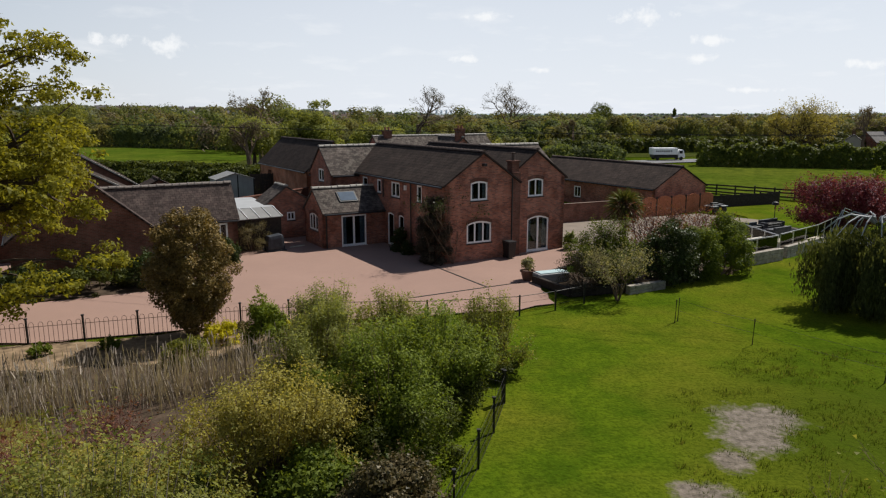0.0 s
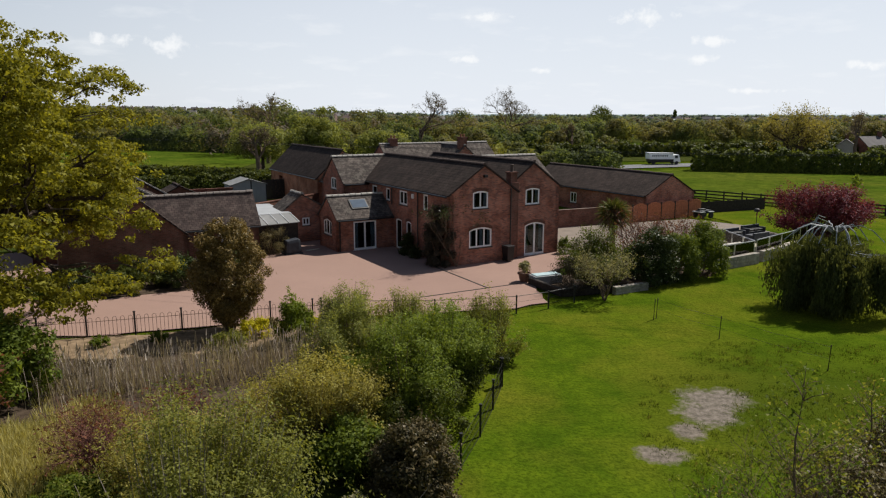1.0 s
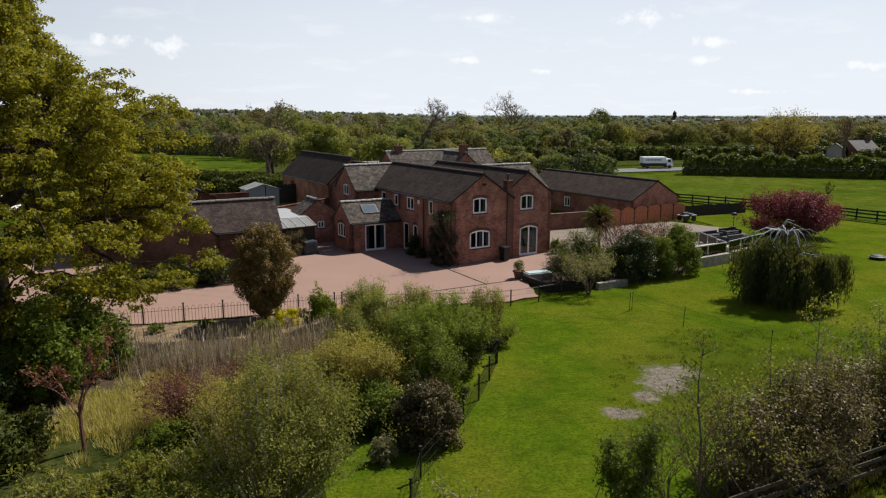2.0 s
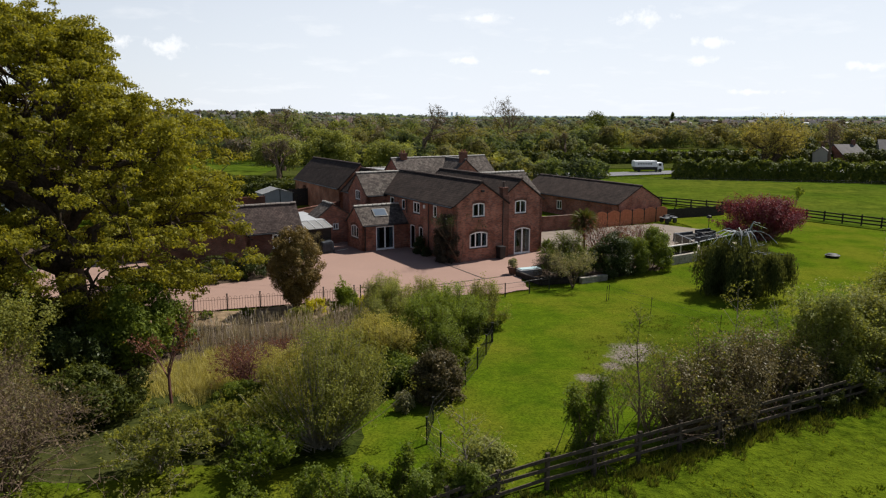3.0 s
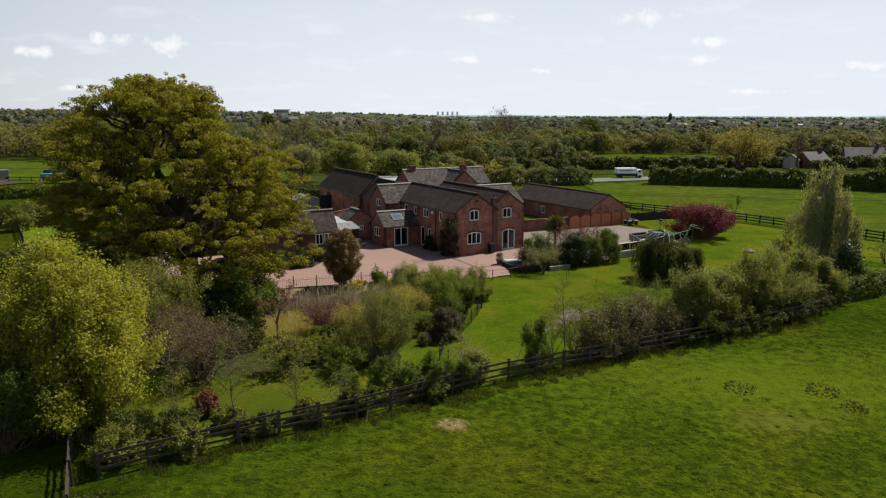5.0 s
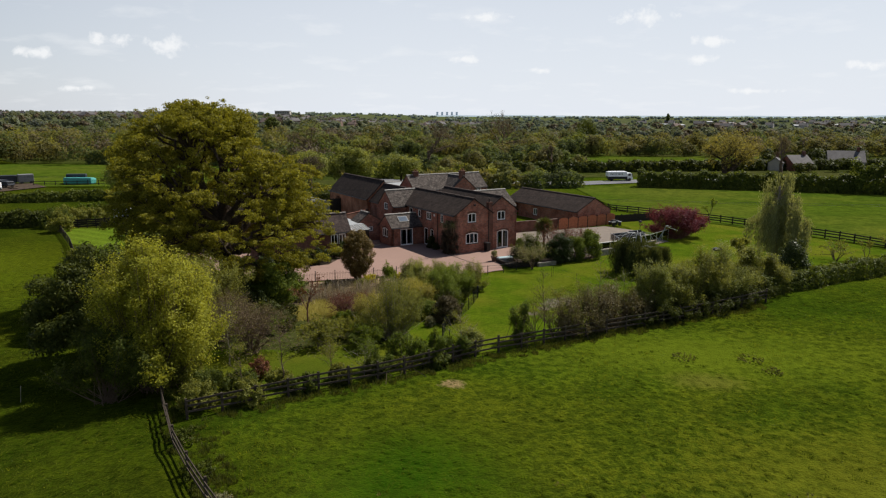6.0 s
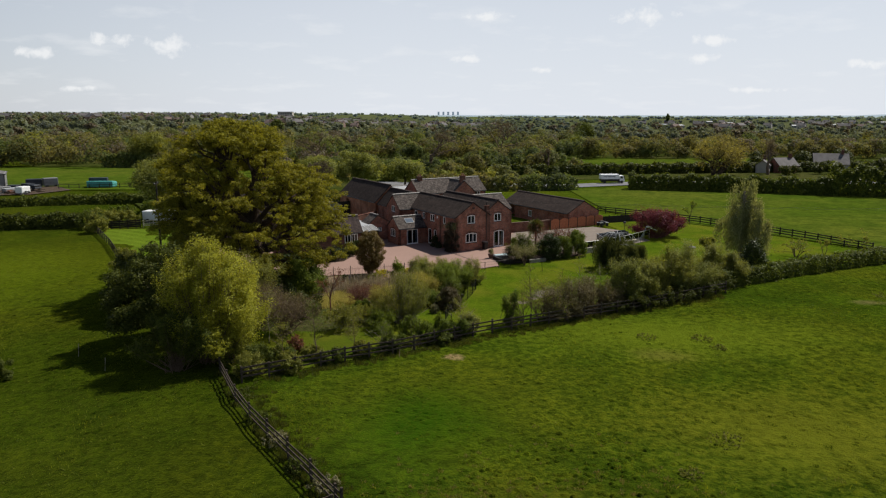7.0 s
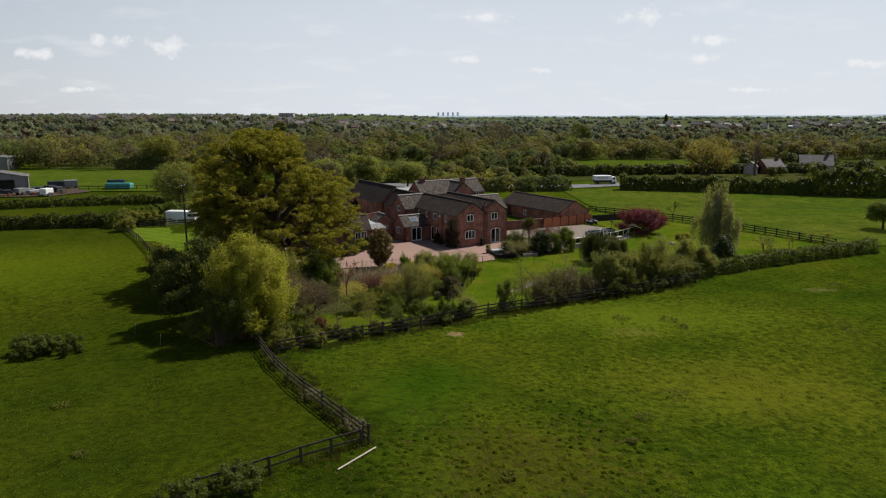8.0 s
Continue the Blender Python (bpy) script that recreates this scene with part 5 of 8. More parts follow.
part("bar", rod(bmesh.new(), (0, 0, 0.75), (2.3, 0.1, 0.8), 0.03), PALEWOOD, th)
for x in (0.05, 2.2):
    part("leg", rod(bmesh.new(), (x, 0, 0), (x, 0, 0.78), 0.03), BOARD, th)
for (a, b, h, lab) in ((uv(4.2, -10.4), uv(6.6, -10.5), 0.45, "low block of pale garden stone"), (uv(13.8, -9.3), uv(18.2, -9.2), 0.75, "long low grey stone retaining wall"), (uv(18.9, -9.0), uv(24.0, -8.2), 0.75, "long low grey stone retaining wall")):
    L, rng = (b - a).length, random.Random(12)
    th = thing("stone_wall", lab, "wall", T(a) @ Matrix.Rotation(math.atan2(b.y - a.y, b.x - a.x), 4, "Z"), "stone walls")
    rows = 3
    for r in range(rows):
        x = 0.0
        while x < L - 0.1:
            w = min(rng.uniform(0.35, 0.6), L - x)
            part("stone", softbox(x + 0.008, -0.15 + rng.uniform(-0.015, 0.015), r * h / rows + 0.006, x + w - 0.008, 0.15, (r + 1) * h / rows - 0.006, 0.02), STONE, th)
            x += w
# drains in the gravel
for (a, b) in (((-0.8, 1.1), (-1.0, -6.1)), ((-5.4, -5.7), (1.4, -5.9))):
    pa, pb = uv(*a), uv(*b)
    L = (pb - pa).length
    bm = bmesh.new()
    for i in range(int(L / 0.5)):
        box(bm, i * 0.5, -0.05, 0.03, i * 0.5 + 0.48, 0.05, 0.062)
    solid("drain_channel", bm, BLACK, "narrow dark drain grating set in gravel", "drain", T(pa) @ Matrix.Rotation(math.atan2(pb.y - pa.y, pb.x - pa.x), 4, "Z"), "drains", "structure")
# wheelie bins by the chimney breast
for u in (4.5,):
    th = thing("wheelie_bin", "dark wheeled refuse bin against the brick wall", "bin", uvm(u - 0.2, -0.45, 0.045), "bins")
    bm = bmesh.new()
    lo = [bm.verts.new(p) for p in ((-0.22, -0.26, 0.06), (0.22, -0.26, 0.06), (0.22, 0.26, 0.06), (-0.22, 0.26, 0.06))]
    hi = [bm.verts.new(p) for p in ((-0.28, -0.34, 0.98), (0.28, -0.34, 0.98), (0.28, 0.34, 0.98), (-0.28, 0.34, 0.98))]
    bm.faces.new(lo[::-1]); bm.faces.new(hi)
    for i in range(4):
        bm.faces.new((lo[i], lo[(i + 1) % 4], hi[(i + 1) % 4], hi[i]))
    part("body", bm, GUTTER, th)
    part("lid", softbox(-0.3, -0.37, 0.985, 0.3, 0.36, 1.07, 0.03), GUTTER, th)
    for x in (-0.2, 0.2):
        w = part("wheel", lathe(bmesh.new(), [(0.03, 0), (0.1, 0), (0.1, 0.05), (0.03, 0.05)], 12), BLACK, th)
        w.matrix_basis = T((x, 0.28, 0.1)) @ Matrix.Rotation(radians(90), 4, "Y")
# covered heap by the store
th = thing("covered_barbecue", "charcoal covered barbecue on the gravel", "barbecue", uvm(-7.3, 9.2, 0.045))
bm = softbox(-0.58, -0.4, 0.02, 0.58, 0.4, 1.05, 0.22)
for v in bm.verts:
    v.co.x *= 1.06 - 0.16 * v.co.z
    v.co.z += 0.05 * math.sin(v.co.x * 6)
part("cover", bm, CHARCOAL, th)
part("hem", softbox(-0.64, -0.45, 0.0, 0.64, 0.45, 0.08, 0.03), CHARCOAL, th)
solid("timber_plank", softbox(0, -0.05, 0, 1.1, 0.05, 0.06, 0.01), PALEWOOD, "pale plank lying on the gravel", "plank", uvm(-6.2, 9.6, 0.05, 10))

# patio terrace: deck, sofas, railings, pots
solid("deck", softbox(0, 0, 0, 4.6, 3.2, 0.35, 0.02), PALEWOOD, "pale timber deck platform on the patio", "deck", uvm(21.5, -7.0, 0.06))
def sofa(m, w, lab):
    th = thing("garden_sofa", lab, "sofa", m, "garden sofas")
    part("base", softbox(0, 0, 0.0, w, 0.8, 0.3, 0.04), CHARCOAL, th)
    part("backrest", softbox(0, 0.62, 0.3, w, 0.8, 0.72, 0.05), CHARCOAL, th)
    for x in (0.0, w - 0.18):
        part("armrest", softbox(x, 0, 0.3, x + 0.18, 0.62, 0.55, 0.04), CHARCOAL, th)
    n = int(w / 0.7)
    for i in range(n):
        part("cushion", softbox(0.2 + i * (w - 0.4) / n, 0.05, 0.3, 0.18 + (i + 1) * (w - 0.4) / n, 0.62, 0.45, 0.05), BLACK, th)
    return th


sofa(uvm(23.5, -2.6, 0.06), 2.6, "charcoal rattan garden sofa on the patio")
sofa(uvm(27.0, -2.2, 0.06), 2.2, "charcoal rattan garden sofa on the patio")
sofa(uvm(24.4, -5.0, 0.41, 180), 1.8, "low black lounge seat facing the patio table")
th = thing("patio_table", "low dark table between the sofas", "table", uvm(25.6, -3.6, 0.06))
part("top", softbox(-0.6, -0.35, 0.36, 0.6, 0.35, 0.42, 0.02), CHARCOAL, th)
for x in (-0.5, 0.5):
    for y in (-0.27, 0.27):
        part("leg", box(bmesh.new(), x - 0.03, y - 0.03, 0, x + 0.03, y + 0.03, 0.36), CHARCOAL, th)
th = thing("patio_heater", "slim dark patio lamp on a pole", "lamp", uvm(29.3, -1.2, 0.06))
part("pole", rod(bmesh.new(), (0, 0, 0), (0, 0, 1.7), 0.03), BLACK, th)
part("shade", lathe(bmesh.new(), [(0.05, 1.65), (0.28, 1.7), (0.2, 1.9), (0.05, 1.95)], 12), BLACK, th)
for (a, b) in (((14.2, -8.9), (18.4, -8.8)), ((18.9, -8.6), (24.5, -7.6)), ((24.5, -7.6), (29.5, -6.0)), ((18.4, -8.8), (20.6, -4.5))):
    pa, pb = uv(*a), uv(*b)
    d = pb - pa
    th = thing("terrace_railing", "slim steel and glass terrace railing", "railing", T(pa) @ Matrix.Rotation(math.atan2(d.y, d.x), 4, "Z"), "terrace railings")
    part("handrail", rod(bmesh.new(), (0, 0, 1.45), (d.length, 0, 1.45), 0.03), STEEL, th)
    n = max(2, int(d.length / 1.5))
    for i in range(n + 1):
        part("post", rod(bmesh.new(), (d.length * i / n, 0, 0.05), (d.length * i / n, 0, 1.45), 0.025), STEEL, th)
    for i in range(n):
        p = part("pane", box(bmesh.new(), d.length * i / n + 0.08, -0.006, 0.7, d.length * (i + 1) / n - 0.08, 0.006, 1.38), GLASS, th)
        p.visible_shadow = False
solid("terrace_wall", softbox(0, 0, 0, 5.2, 0.25, 0.95, 0.02), RENDERED, "pale rendered wall along the terrace", "wall", uvm(14.3, -7.2, 0.06))
for i in range(4):
    th = thing("potted_conifer", "small dark conifer in a square pot", "potted plant", uvm(14.7 + i * 0.75, -7.7, 0.06), "potted conifers")
    part("pot", softbox(-0.17, -0.17, 0, 0.17, 0.17, 0.35, 0.02), CHARCOAL, th)
    me = quads_mesh("plant", puff_leaves([(0, 0, 0.5, 0.24), (0, 0, 0.72, 0.19), (0, 0, 0.92, 0.12), (0, 0, 1.05, 0.06)], 500, 0.035, 40 + i))
    part("plant", me, L_DARK, th)
th = thing("hanging_parasol", "collapsed pale parasol and cane arch", "parasol", uvm(25.5, -8.0, 0.06))
for k, (a, b, c) in enumerate((((0, 0, 0), (1.2, 0, 2.4), (2.6, 0.3, 2.1)), ((0, 0.4, 0), (1.5, 0.3, 2.2), (3.8, 0.4, 1.5)))):
    part("arm", tube(bmesh.new(), [a, b, c], [0.04, 0.035, 0.025], 6), PALE, th)
# quad bike beside the panels
th = thing("quad_bike", "black quad bike parked beside the fence panels", "quad bike", T((24.2, 60.3, 0.06)) @ RZ(25))
part("body", softbox(-0.75, -0.3, 0.45, 0.75, 0.3, 0.78, 0.12), CHARCOAL, th)
part("seat", softbox(-0.6, -0.18, 0.76, 0.15, 0.18, 0.92, 0.06), BLACK, th)
part("handlebar", tube(bmesh.new(), [(0.35, -0.4, 1.08), (0.42, 0, 1.0), (0.35, 0.4, 1.08)], [0.025] * 3), BLACK, th)
for x in (-0.55, 0.55):
    for y in (-0.42, 0.42):
        w = part("wheel", lathe(bmesh.new(), [(0.1, -0.1), (0.24, -0.1), (0.29, -0.05), (0.29, 0.05), (0.24, 0.1), (0.1, 0.1)], 16), BLACK, th)
        w.matrix_basis = T((x, y, 0.29)) @ Matrix.Rotation(radians(90), 4, "X")
    part("mudguard", softbox(x - 0.32, -0.55, 0.58, x + 0.32, 0.55, 0.66, 0.03), PALE, th)
solid("fire_pit", lathe(bmesh.new(), [(0.05, 0), (0.5, 0), (0.6, 0.22), (0.5, 0.24), (0.38, 0.32), (0.05, 0.36)], 18), BLACK, "low black fire pit on the lawn", "fire pit", T((32.2, 41.4, 0.02)))
pa, pb = Vector((-7.0, -25.7, 0)), Vector((-5.2, -23.1, 0))
solid("fallen_rail", softbox(0, -0.05, 0, (pb - pa).length, 0.05, 0.05, 0.012), PALEWOOD, "pale fallen fence rail lying in the grass", "rail", T((pa.x, pa.y, land(-6.1, -24.4) + 0.08)) @ Matrix.Rotation(math.atan2(pb.y - pa.y, pb.x - pa.x), 4, "Z"))
for (x, y) in ((-25.5, -4.5), (-29, -1.5)):
    solid("marker_stake", rod(bmesh.new(), (0, 0, -0.1), (0.12, 0, 1.0), 0.03), PALEWOOD, "pale leaning stake in the pasture", "stake", T((x, y, land(x, y))), "stakes")


def vehicle(name, label, cat, m, length, width, height, cab, mat, boxy):
    """A van or lorry: cab, load body, wheels, windscreen."""
    th = thing(name, label, cat, m)
    low = 1.05 if boxy and length > 6 else 0.55
    part("load_body", softbox(-length / 2, -width / 2, low, length / 2 - cab, width / 2, height, 0.08), mat, th)
    if low > 1:
        part("chassis", softbox(-length / 2 + 0.2, -width / 2 + 0.1, 0.45, length / 2 - cab + 0.2, width / 2 - 0.1, low - 0.003, 0.04), BLACK, th)
    bm = softbox(length / 2 - cab + (0.1 if boxy else -0.02), -width / 2, 0.45, length / 2, width / 2, height * (0.85 if boxy else 0.98), 0.12)
    for v in bm.verts:
        if v.co.x > length / 2 - 0.3 and v.co.z > height * 0.5:
            v.co.x -= 0.5 * (v.co.z - height * 0.5)
    part("cab", bm, mat, th)
    part("windscreen", box(bmesh.new(), length / 2 - 0.42, -width / 2 + 0.15, height * 0.55, length / 2 - 0.1, width / 2 - 0.15, height * 0.78), GUTTER, th)
    for s in (-1, 1):
        part("side_window", box(bmesh.new(), length / 2 - cab + 0.3, s * width / 2 - 0.02, height * 0.55, length / 2 - 0.6, s * width / 2 + 0.02, height * 0.78), GUTTER, th)
    for x in (-length / 2 + 0.9, length / 2 - 0.8):
        for y in (-width / 2 + 0.1, width / 2 - 0.1):
            w = part("wheel", lathe(bmesh.new(), [(0.05, -0.12), (0.3, -0.12), (0.38, -0.06), (0.38, 0.06), (0.3, 0.12), (0.05, 0.12)], 14), BLACK, th)
            w.matrix_basis = T((x, y, 0.38)) @ Matrix.Rotation(radians(90), 4, "X")
    return th


vehicle("van", "white high-roofed panel van parked by the hedge", "van", T((-49.6, 64.0, 0)) @ RZ(-8), 5.6, 2.0, 2.0, 1.6, WHITE, False)
lorry = vehicle("lorry", "white box lorry standing on the road", "lorry", T((42.4, 133.0, 0.12)) @ RZ(4), 6.3, 2.4, 2.3, 1.5, WHITE, True)
for i in range(9):
    part("lettering_bar", box(bmesh.new(), -2.6 + i * 0.36, -1.225, 1.6, -2.38 + i * 0.36, -1.2, 1.85), GUTTER, lorry)
vehicle("car", "dark red car parked in the stable yard", "car", uvm(-8.8, 36.4) @ RZ(6), 4.3, 1.75, 1.5, 1.9, plain("red_paint", (0.30, 0.025, 0.02), 0.3, 0.5, 0.05, 2.0), True)
th = thing("covered_hay_stack", "turquoise tarpaulin over a stack behind rails", "stack", T((-88, 121, 0.1)) @ RZ(10))
bm = softbox(-3.1, -2, 0, 3.1, 2, 1.5, 0.4)
for v in bm.verts:
    v.co.z *= 1 + 0.16 * math.sin(v.co.x * 0.9 + v.co.y)
part("tarpaulin", bm, TURQ, th)
part("bale", softbox(-3.6, 1.6, 0, 0.8, 3.0, 2.2, 0.2), CHARCOAL, th)
rail_fence("far paddock fence round the stack", [(-97, 117.5), (-80, 119.5)], 2.4, 1.3, (0.5, 1.1), DARKWOOD, 0.06, group="far paddock fence")


def farm_shed(name, label, m, w, d, h, mat, roofmat, opening=True):
    th = thing(name, label, "farm shed", m, "farm sheds")
    part("wall", wall(T((-w / 2, -d / 2, 0)), w, gable_top(w, h, h * 1.3), [(w * 0.25, w * 0.75, 0.0, h * 0.8, 0.0)] if opening else ()), mat, th)
    part("wall", wall(T((w / 2, d / 2, 0)) @ RZ(180), w, gable_top(w, h, h * 1.3)), mat, th)
    part("wall", wall(T((-w / 2, d / 2, 0)) @ RZ(-90), d, flat_top(d, h)), mat, th)
    part("wall", wall(T((w / 2, -d / 2, 0)) @ RZ(90), d, flat_top(d, h)), mat, th)
    bm = bmesh.new()
    for s in (-1, 1):
        slab(bm, [(s * (w / 2 + 0.3), -d / 2 - 0.3, h - 0.1), (0, -d / 2 - 0.3, h * 1.3 + 0.1), (0, d / 2 + 0.3, h * 1.3 + 0.1), (s * (w / 2 + 0.3), d / 2 + 0.3, h - 0.1)], 0.12)
    part("roof", bm, roofmat, th)
    return th


farm_shed("farm_shed", "grey sheet-clad farm shed with an open front", T((-116, 116, 0.1)) @ RZ(30), 12, 9, 3.8, GREYSHEET, GREYROOF)
farm_shed("farm_shed", "long pale-roofed farm shed", T((-170, 186, 0.1)) @ RZ(10), 24, 9, 4.6, GREYSHEET, GREYSHEET, False)
for i, (x, y, w, h, mat, nm, lab) in enumerate(((-104, 111, 2.4, 1.6, CHARCOAL, "farm_trailer", "dark farm trailer in the yard"), (-105, 121, 3.6, 2.1, CHARCOAL, "farm_trailer", "dark slatted farm trailer"), (-101.5, 122, 3.2, 2.3, GREYSHEET, "farm_trailer", "grey box trailer in the farmyard"),
                                             (-103, 108, 3.0, 1.2, PALE, "scrap_heap", "heap of pale scrap sheets"), (-98.5, 105.5, 2.6, 1.8, WHITE, "water_tank", "white plastic tank in the farmyard"))):
    th = thing(nm, lab, nm.replace("_", " "), T((x, y, 0)) @ RZ(20 * i))
    part("body", softbox(-w / 2, -0.9, 0.35, w / 2, 0.9, h, 0.15), mat, th)
    for s in (-1, 1):
        ob = part("wheel" if "trailer" in nm else "foot", lathe(bmesh.new(), [(0.05, -0.1), (0.35, -0.1), (0.35, 0.1), (0.05, 0.1)], 12), BLACK, th)
        ob.matrix_basis = T((s * w * 0.3, -0.8, 0.35)) @ Matrix.Rotation(radians(90), 4, "X")
for i, (x, y, turn, mat, lab) in enumerate(((-108.5, 104, 40, CHARCOAL, "dark pickup parked in the farmyard"), (-105, 107.5, 70, GREYSHEET, "grey pickup parked in the farmyard"), (-112.5, 101, 15, WHITE, "white pickup parked in the farmyard"), (-101, 113, -20, CHARCOAL, "dark pickup beside the sheds"))):
    vehicle("pickup", lab, "car", T((x, y, 0.14)) @ RZ(turn), 4.6, 1.8, 1.6, 2.2, mat, True)
for i in range(9):
    rr = random.Random(500 + i)
    x, y = rr.uniform(-109, -94), rr.uniform(100, 110)
    th = thing("scrap_heap", ("heap of dark broken boards", "heap of bleached planks", "heap of grey sheet offcuts", "heap of rust-red offcuts")[i % 4] + " in the farmyard", "scrap", T((x, y, 0.2)), "scrap heaps")
    for k in range(7):
        m = RZ(rr.uniform(0, 360)) @ Matrix.Rotation(radians(rr.uniform(-8, 8)), 4, "Y")
        part("board", box(bmesh.new(), -rr.uniform(0.4, 1.3), -0.06, 0.1 * k, rr.uniform(0.4, 1.3), 0.06, 0.1 * k + rr.uniform(0.04, 0.12), m), (BOARD, PALEWOOD, GREYSHEET, TERRACOTTA)[i % 4], th)


# ---- plants ----
def crown_puffs(rng, h, w, base, n, r, shell=0.55, squash=1.0, lean=(0, 0), dome=False):
    out = []
    cz, hz = (base + h) / 2, (h - base) / 2
    while len(out) < n:
        p = Vector((rng.gauss(0, 1), rng.gauss(0, 1), rng.gauss(0, 1))).normalized() * rng.uniform(shell, 1.0)
        if dome and p.z < 0:
            f = 0.9 / max(0.42, math.hypot(p.x, p.y))
            p.x, p.y = p.x * max(1.0, f), p.y * max(1.0, f)
        rr = r * rng.uniform(0.65, 1.3)
        k = (w / 2 - rr * 0.75) * squash
        z = cz + p.z * max(hz - rr * 0.75, 0.05)
        out.append((p.x * k + lean[0] * (z / h), p.y * k + lean[1] * (z / h), max(z, rr * 0.5), rr))
    return out


def tree(name, label, category, at, h, w, base, leafmat, n, size, seed, bark=BARK, trunk=0.2, puffs=34, pr=None, shell=0.5, group="", turn=0.0, inner=0.5, slim=0.6, boughs=14, dome=False):
    rng = random.Random(seed)
    th = thing(name, label, category, T((at[0], at[1], land(*at))) @ RZ(turn), group)
    pf = crown_puffs(rng, h, w, base, puffs, pr or w * 0.16, shell, dome=dome)
    bm = bmesh.new()
    fork = max(base * 0.9, h * 0.22)
    top = (rng.uniform(-0.04, 0.04) * h, rng.uniform(-0.04, 0.04) * h, h * 0.8)
    pts = limb(bm, (0, 0, -0.2), (top[0] * 0.3, top[1] * 0.3, fork), trunk * 1.15, trunk * 0.75, rng, 0.05, 4, 9)
    limb(bm, pts[-1], top, trunk * 0.75, trunk * 0.12, rng, 0.1, 5, 7)
    for p in sorted(pf, key=lambda q: rng.random())[:boughs]:
        f = rng.uniform(0.05, 0.6)
        a = Vector(pts[-1]).lerp(Vector(top), f)
        q = limb(bm, a, p[:3], trunk * (0.42 - 0.25 * f), trunk * 0.06, rng, 0.16, 4, 5)
        for _ in range(2):
            e = Vector(p[:3]) + Vector((rng.uniform(-1, 1), rng.uniform(-1, 1), rng.uniform(-0.3, 1))) * p[3] * 1.1
            limb(bm, q[2], e, trunk * 0.12, trunk * 0.03, rng, 0.15, 3, 4)
    part("trunk", bm, bark, th)
    part("crown", quads_mesh("crown", puff_leaves(pf, int(n * 1.25), size * 0.84, seed + 7, 0.25, inner, slim)), leafmat, th)
    return th


def shrub(name, label, category, at, h, w, leafmat, n, size, seed, stems=7, bark=TWIG, group="", puffs=16, pr=None, base=0.1, inner=0.45, up=0.35, slim=0.6, turn=0.0, z=None):
    rng = random.Random(seed)
    th = thing(name, label, category, T((at[0], at[1], (land(*at) if z is None else z))) @ RZ(turn), group)
    pf = crown_puffs(rng, h, w, base, int(puffs * 2.2), (pr or min(w, h) * 0.24) * 0.68, 0.3, dome=True)
    # skirts that reach the ground
    for _ in range(puffs):
        a, k, rr = rng.uniform(0, 6.283), rng.uniform(0.45, 0.9), min(w, h) * rng.uniform(0.08, 0.15)
        pf.append((math.cos(a) * w / 2 * k, math.sin(a) * w / 2 * k, rng.uniform(0.3, 0.9) * rr + rng.random() * h * 0.2, rr))
    # an uneven outline: thin leafy shoots stand out of the mass
    shoots = []
    for _ in range(int(puffs * 1.6)):
        p = pf[rng.randrange(len(pf))]
        d = Vector((p[0] / w * 1.4 + rng.gauss(0, 0.25), p[1] / w * 1.4 + rng.gauss(0, 0.25), 1)).normalized()
        for j in range(16):
            shoots.append(Vector(p[:3]) + d * (p[3] * 0.8 + min(w, h) * 0.17 * j / 15) + Vector((rng.gauss(0, 0.02), rng.gauss(0, 0.02), 0)) * (1 + h * 0.3))
    bm = bmesh.new()
    for i in range(stems):
        p = pf[rng.randrange(len(pf))]
        limb(bm, (rng.uniform(-0.12, 0.12) * w, rng.uniform(-0.12, 0.12) * w, -0.1), p[:3], 0.02 + 0.008 * h, 0.006, rng, 0.1, 4, 5)
    tagged(part("stem", bm, bark, th), kind="stuff")
    leaves = puff_leaves(pf, int(n * 1.25), size * 0.8, seed + 3, up, inner, slim)
    r = np.random.default_rng(seed)
    sp = np.array([q[:] for q in shoots])
    leaves = np.concatenate([leaves, leaf_quads(sp, r.normal(size=sp.shape) + np.array([0, 0, 0.5]), size * 0.62, r, slim)])
    part("foliage", quads_mesh("foliage", leaves), leafmat, th)
    return th


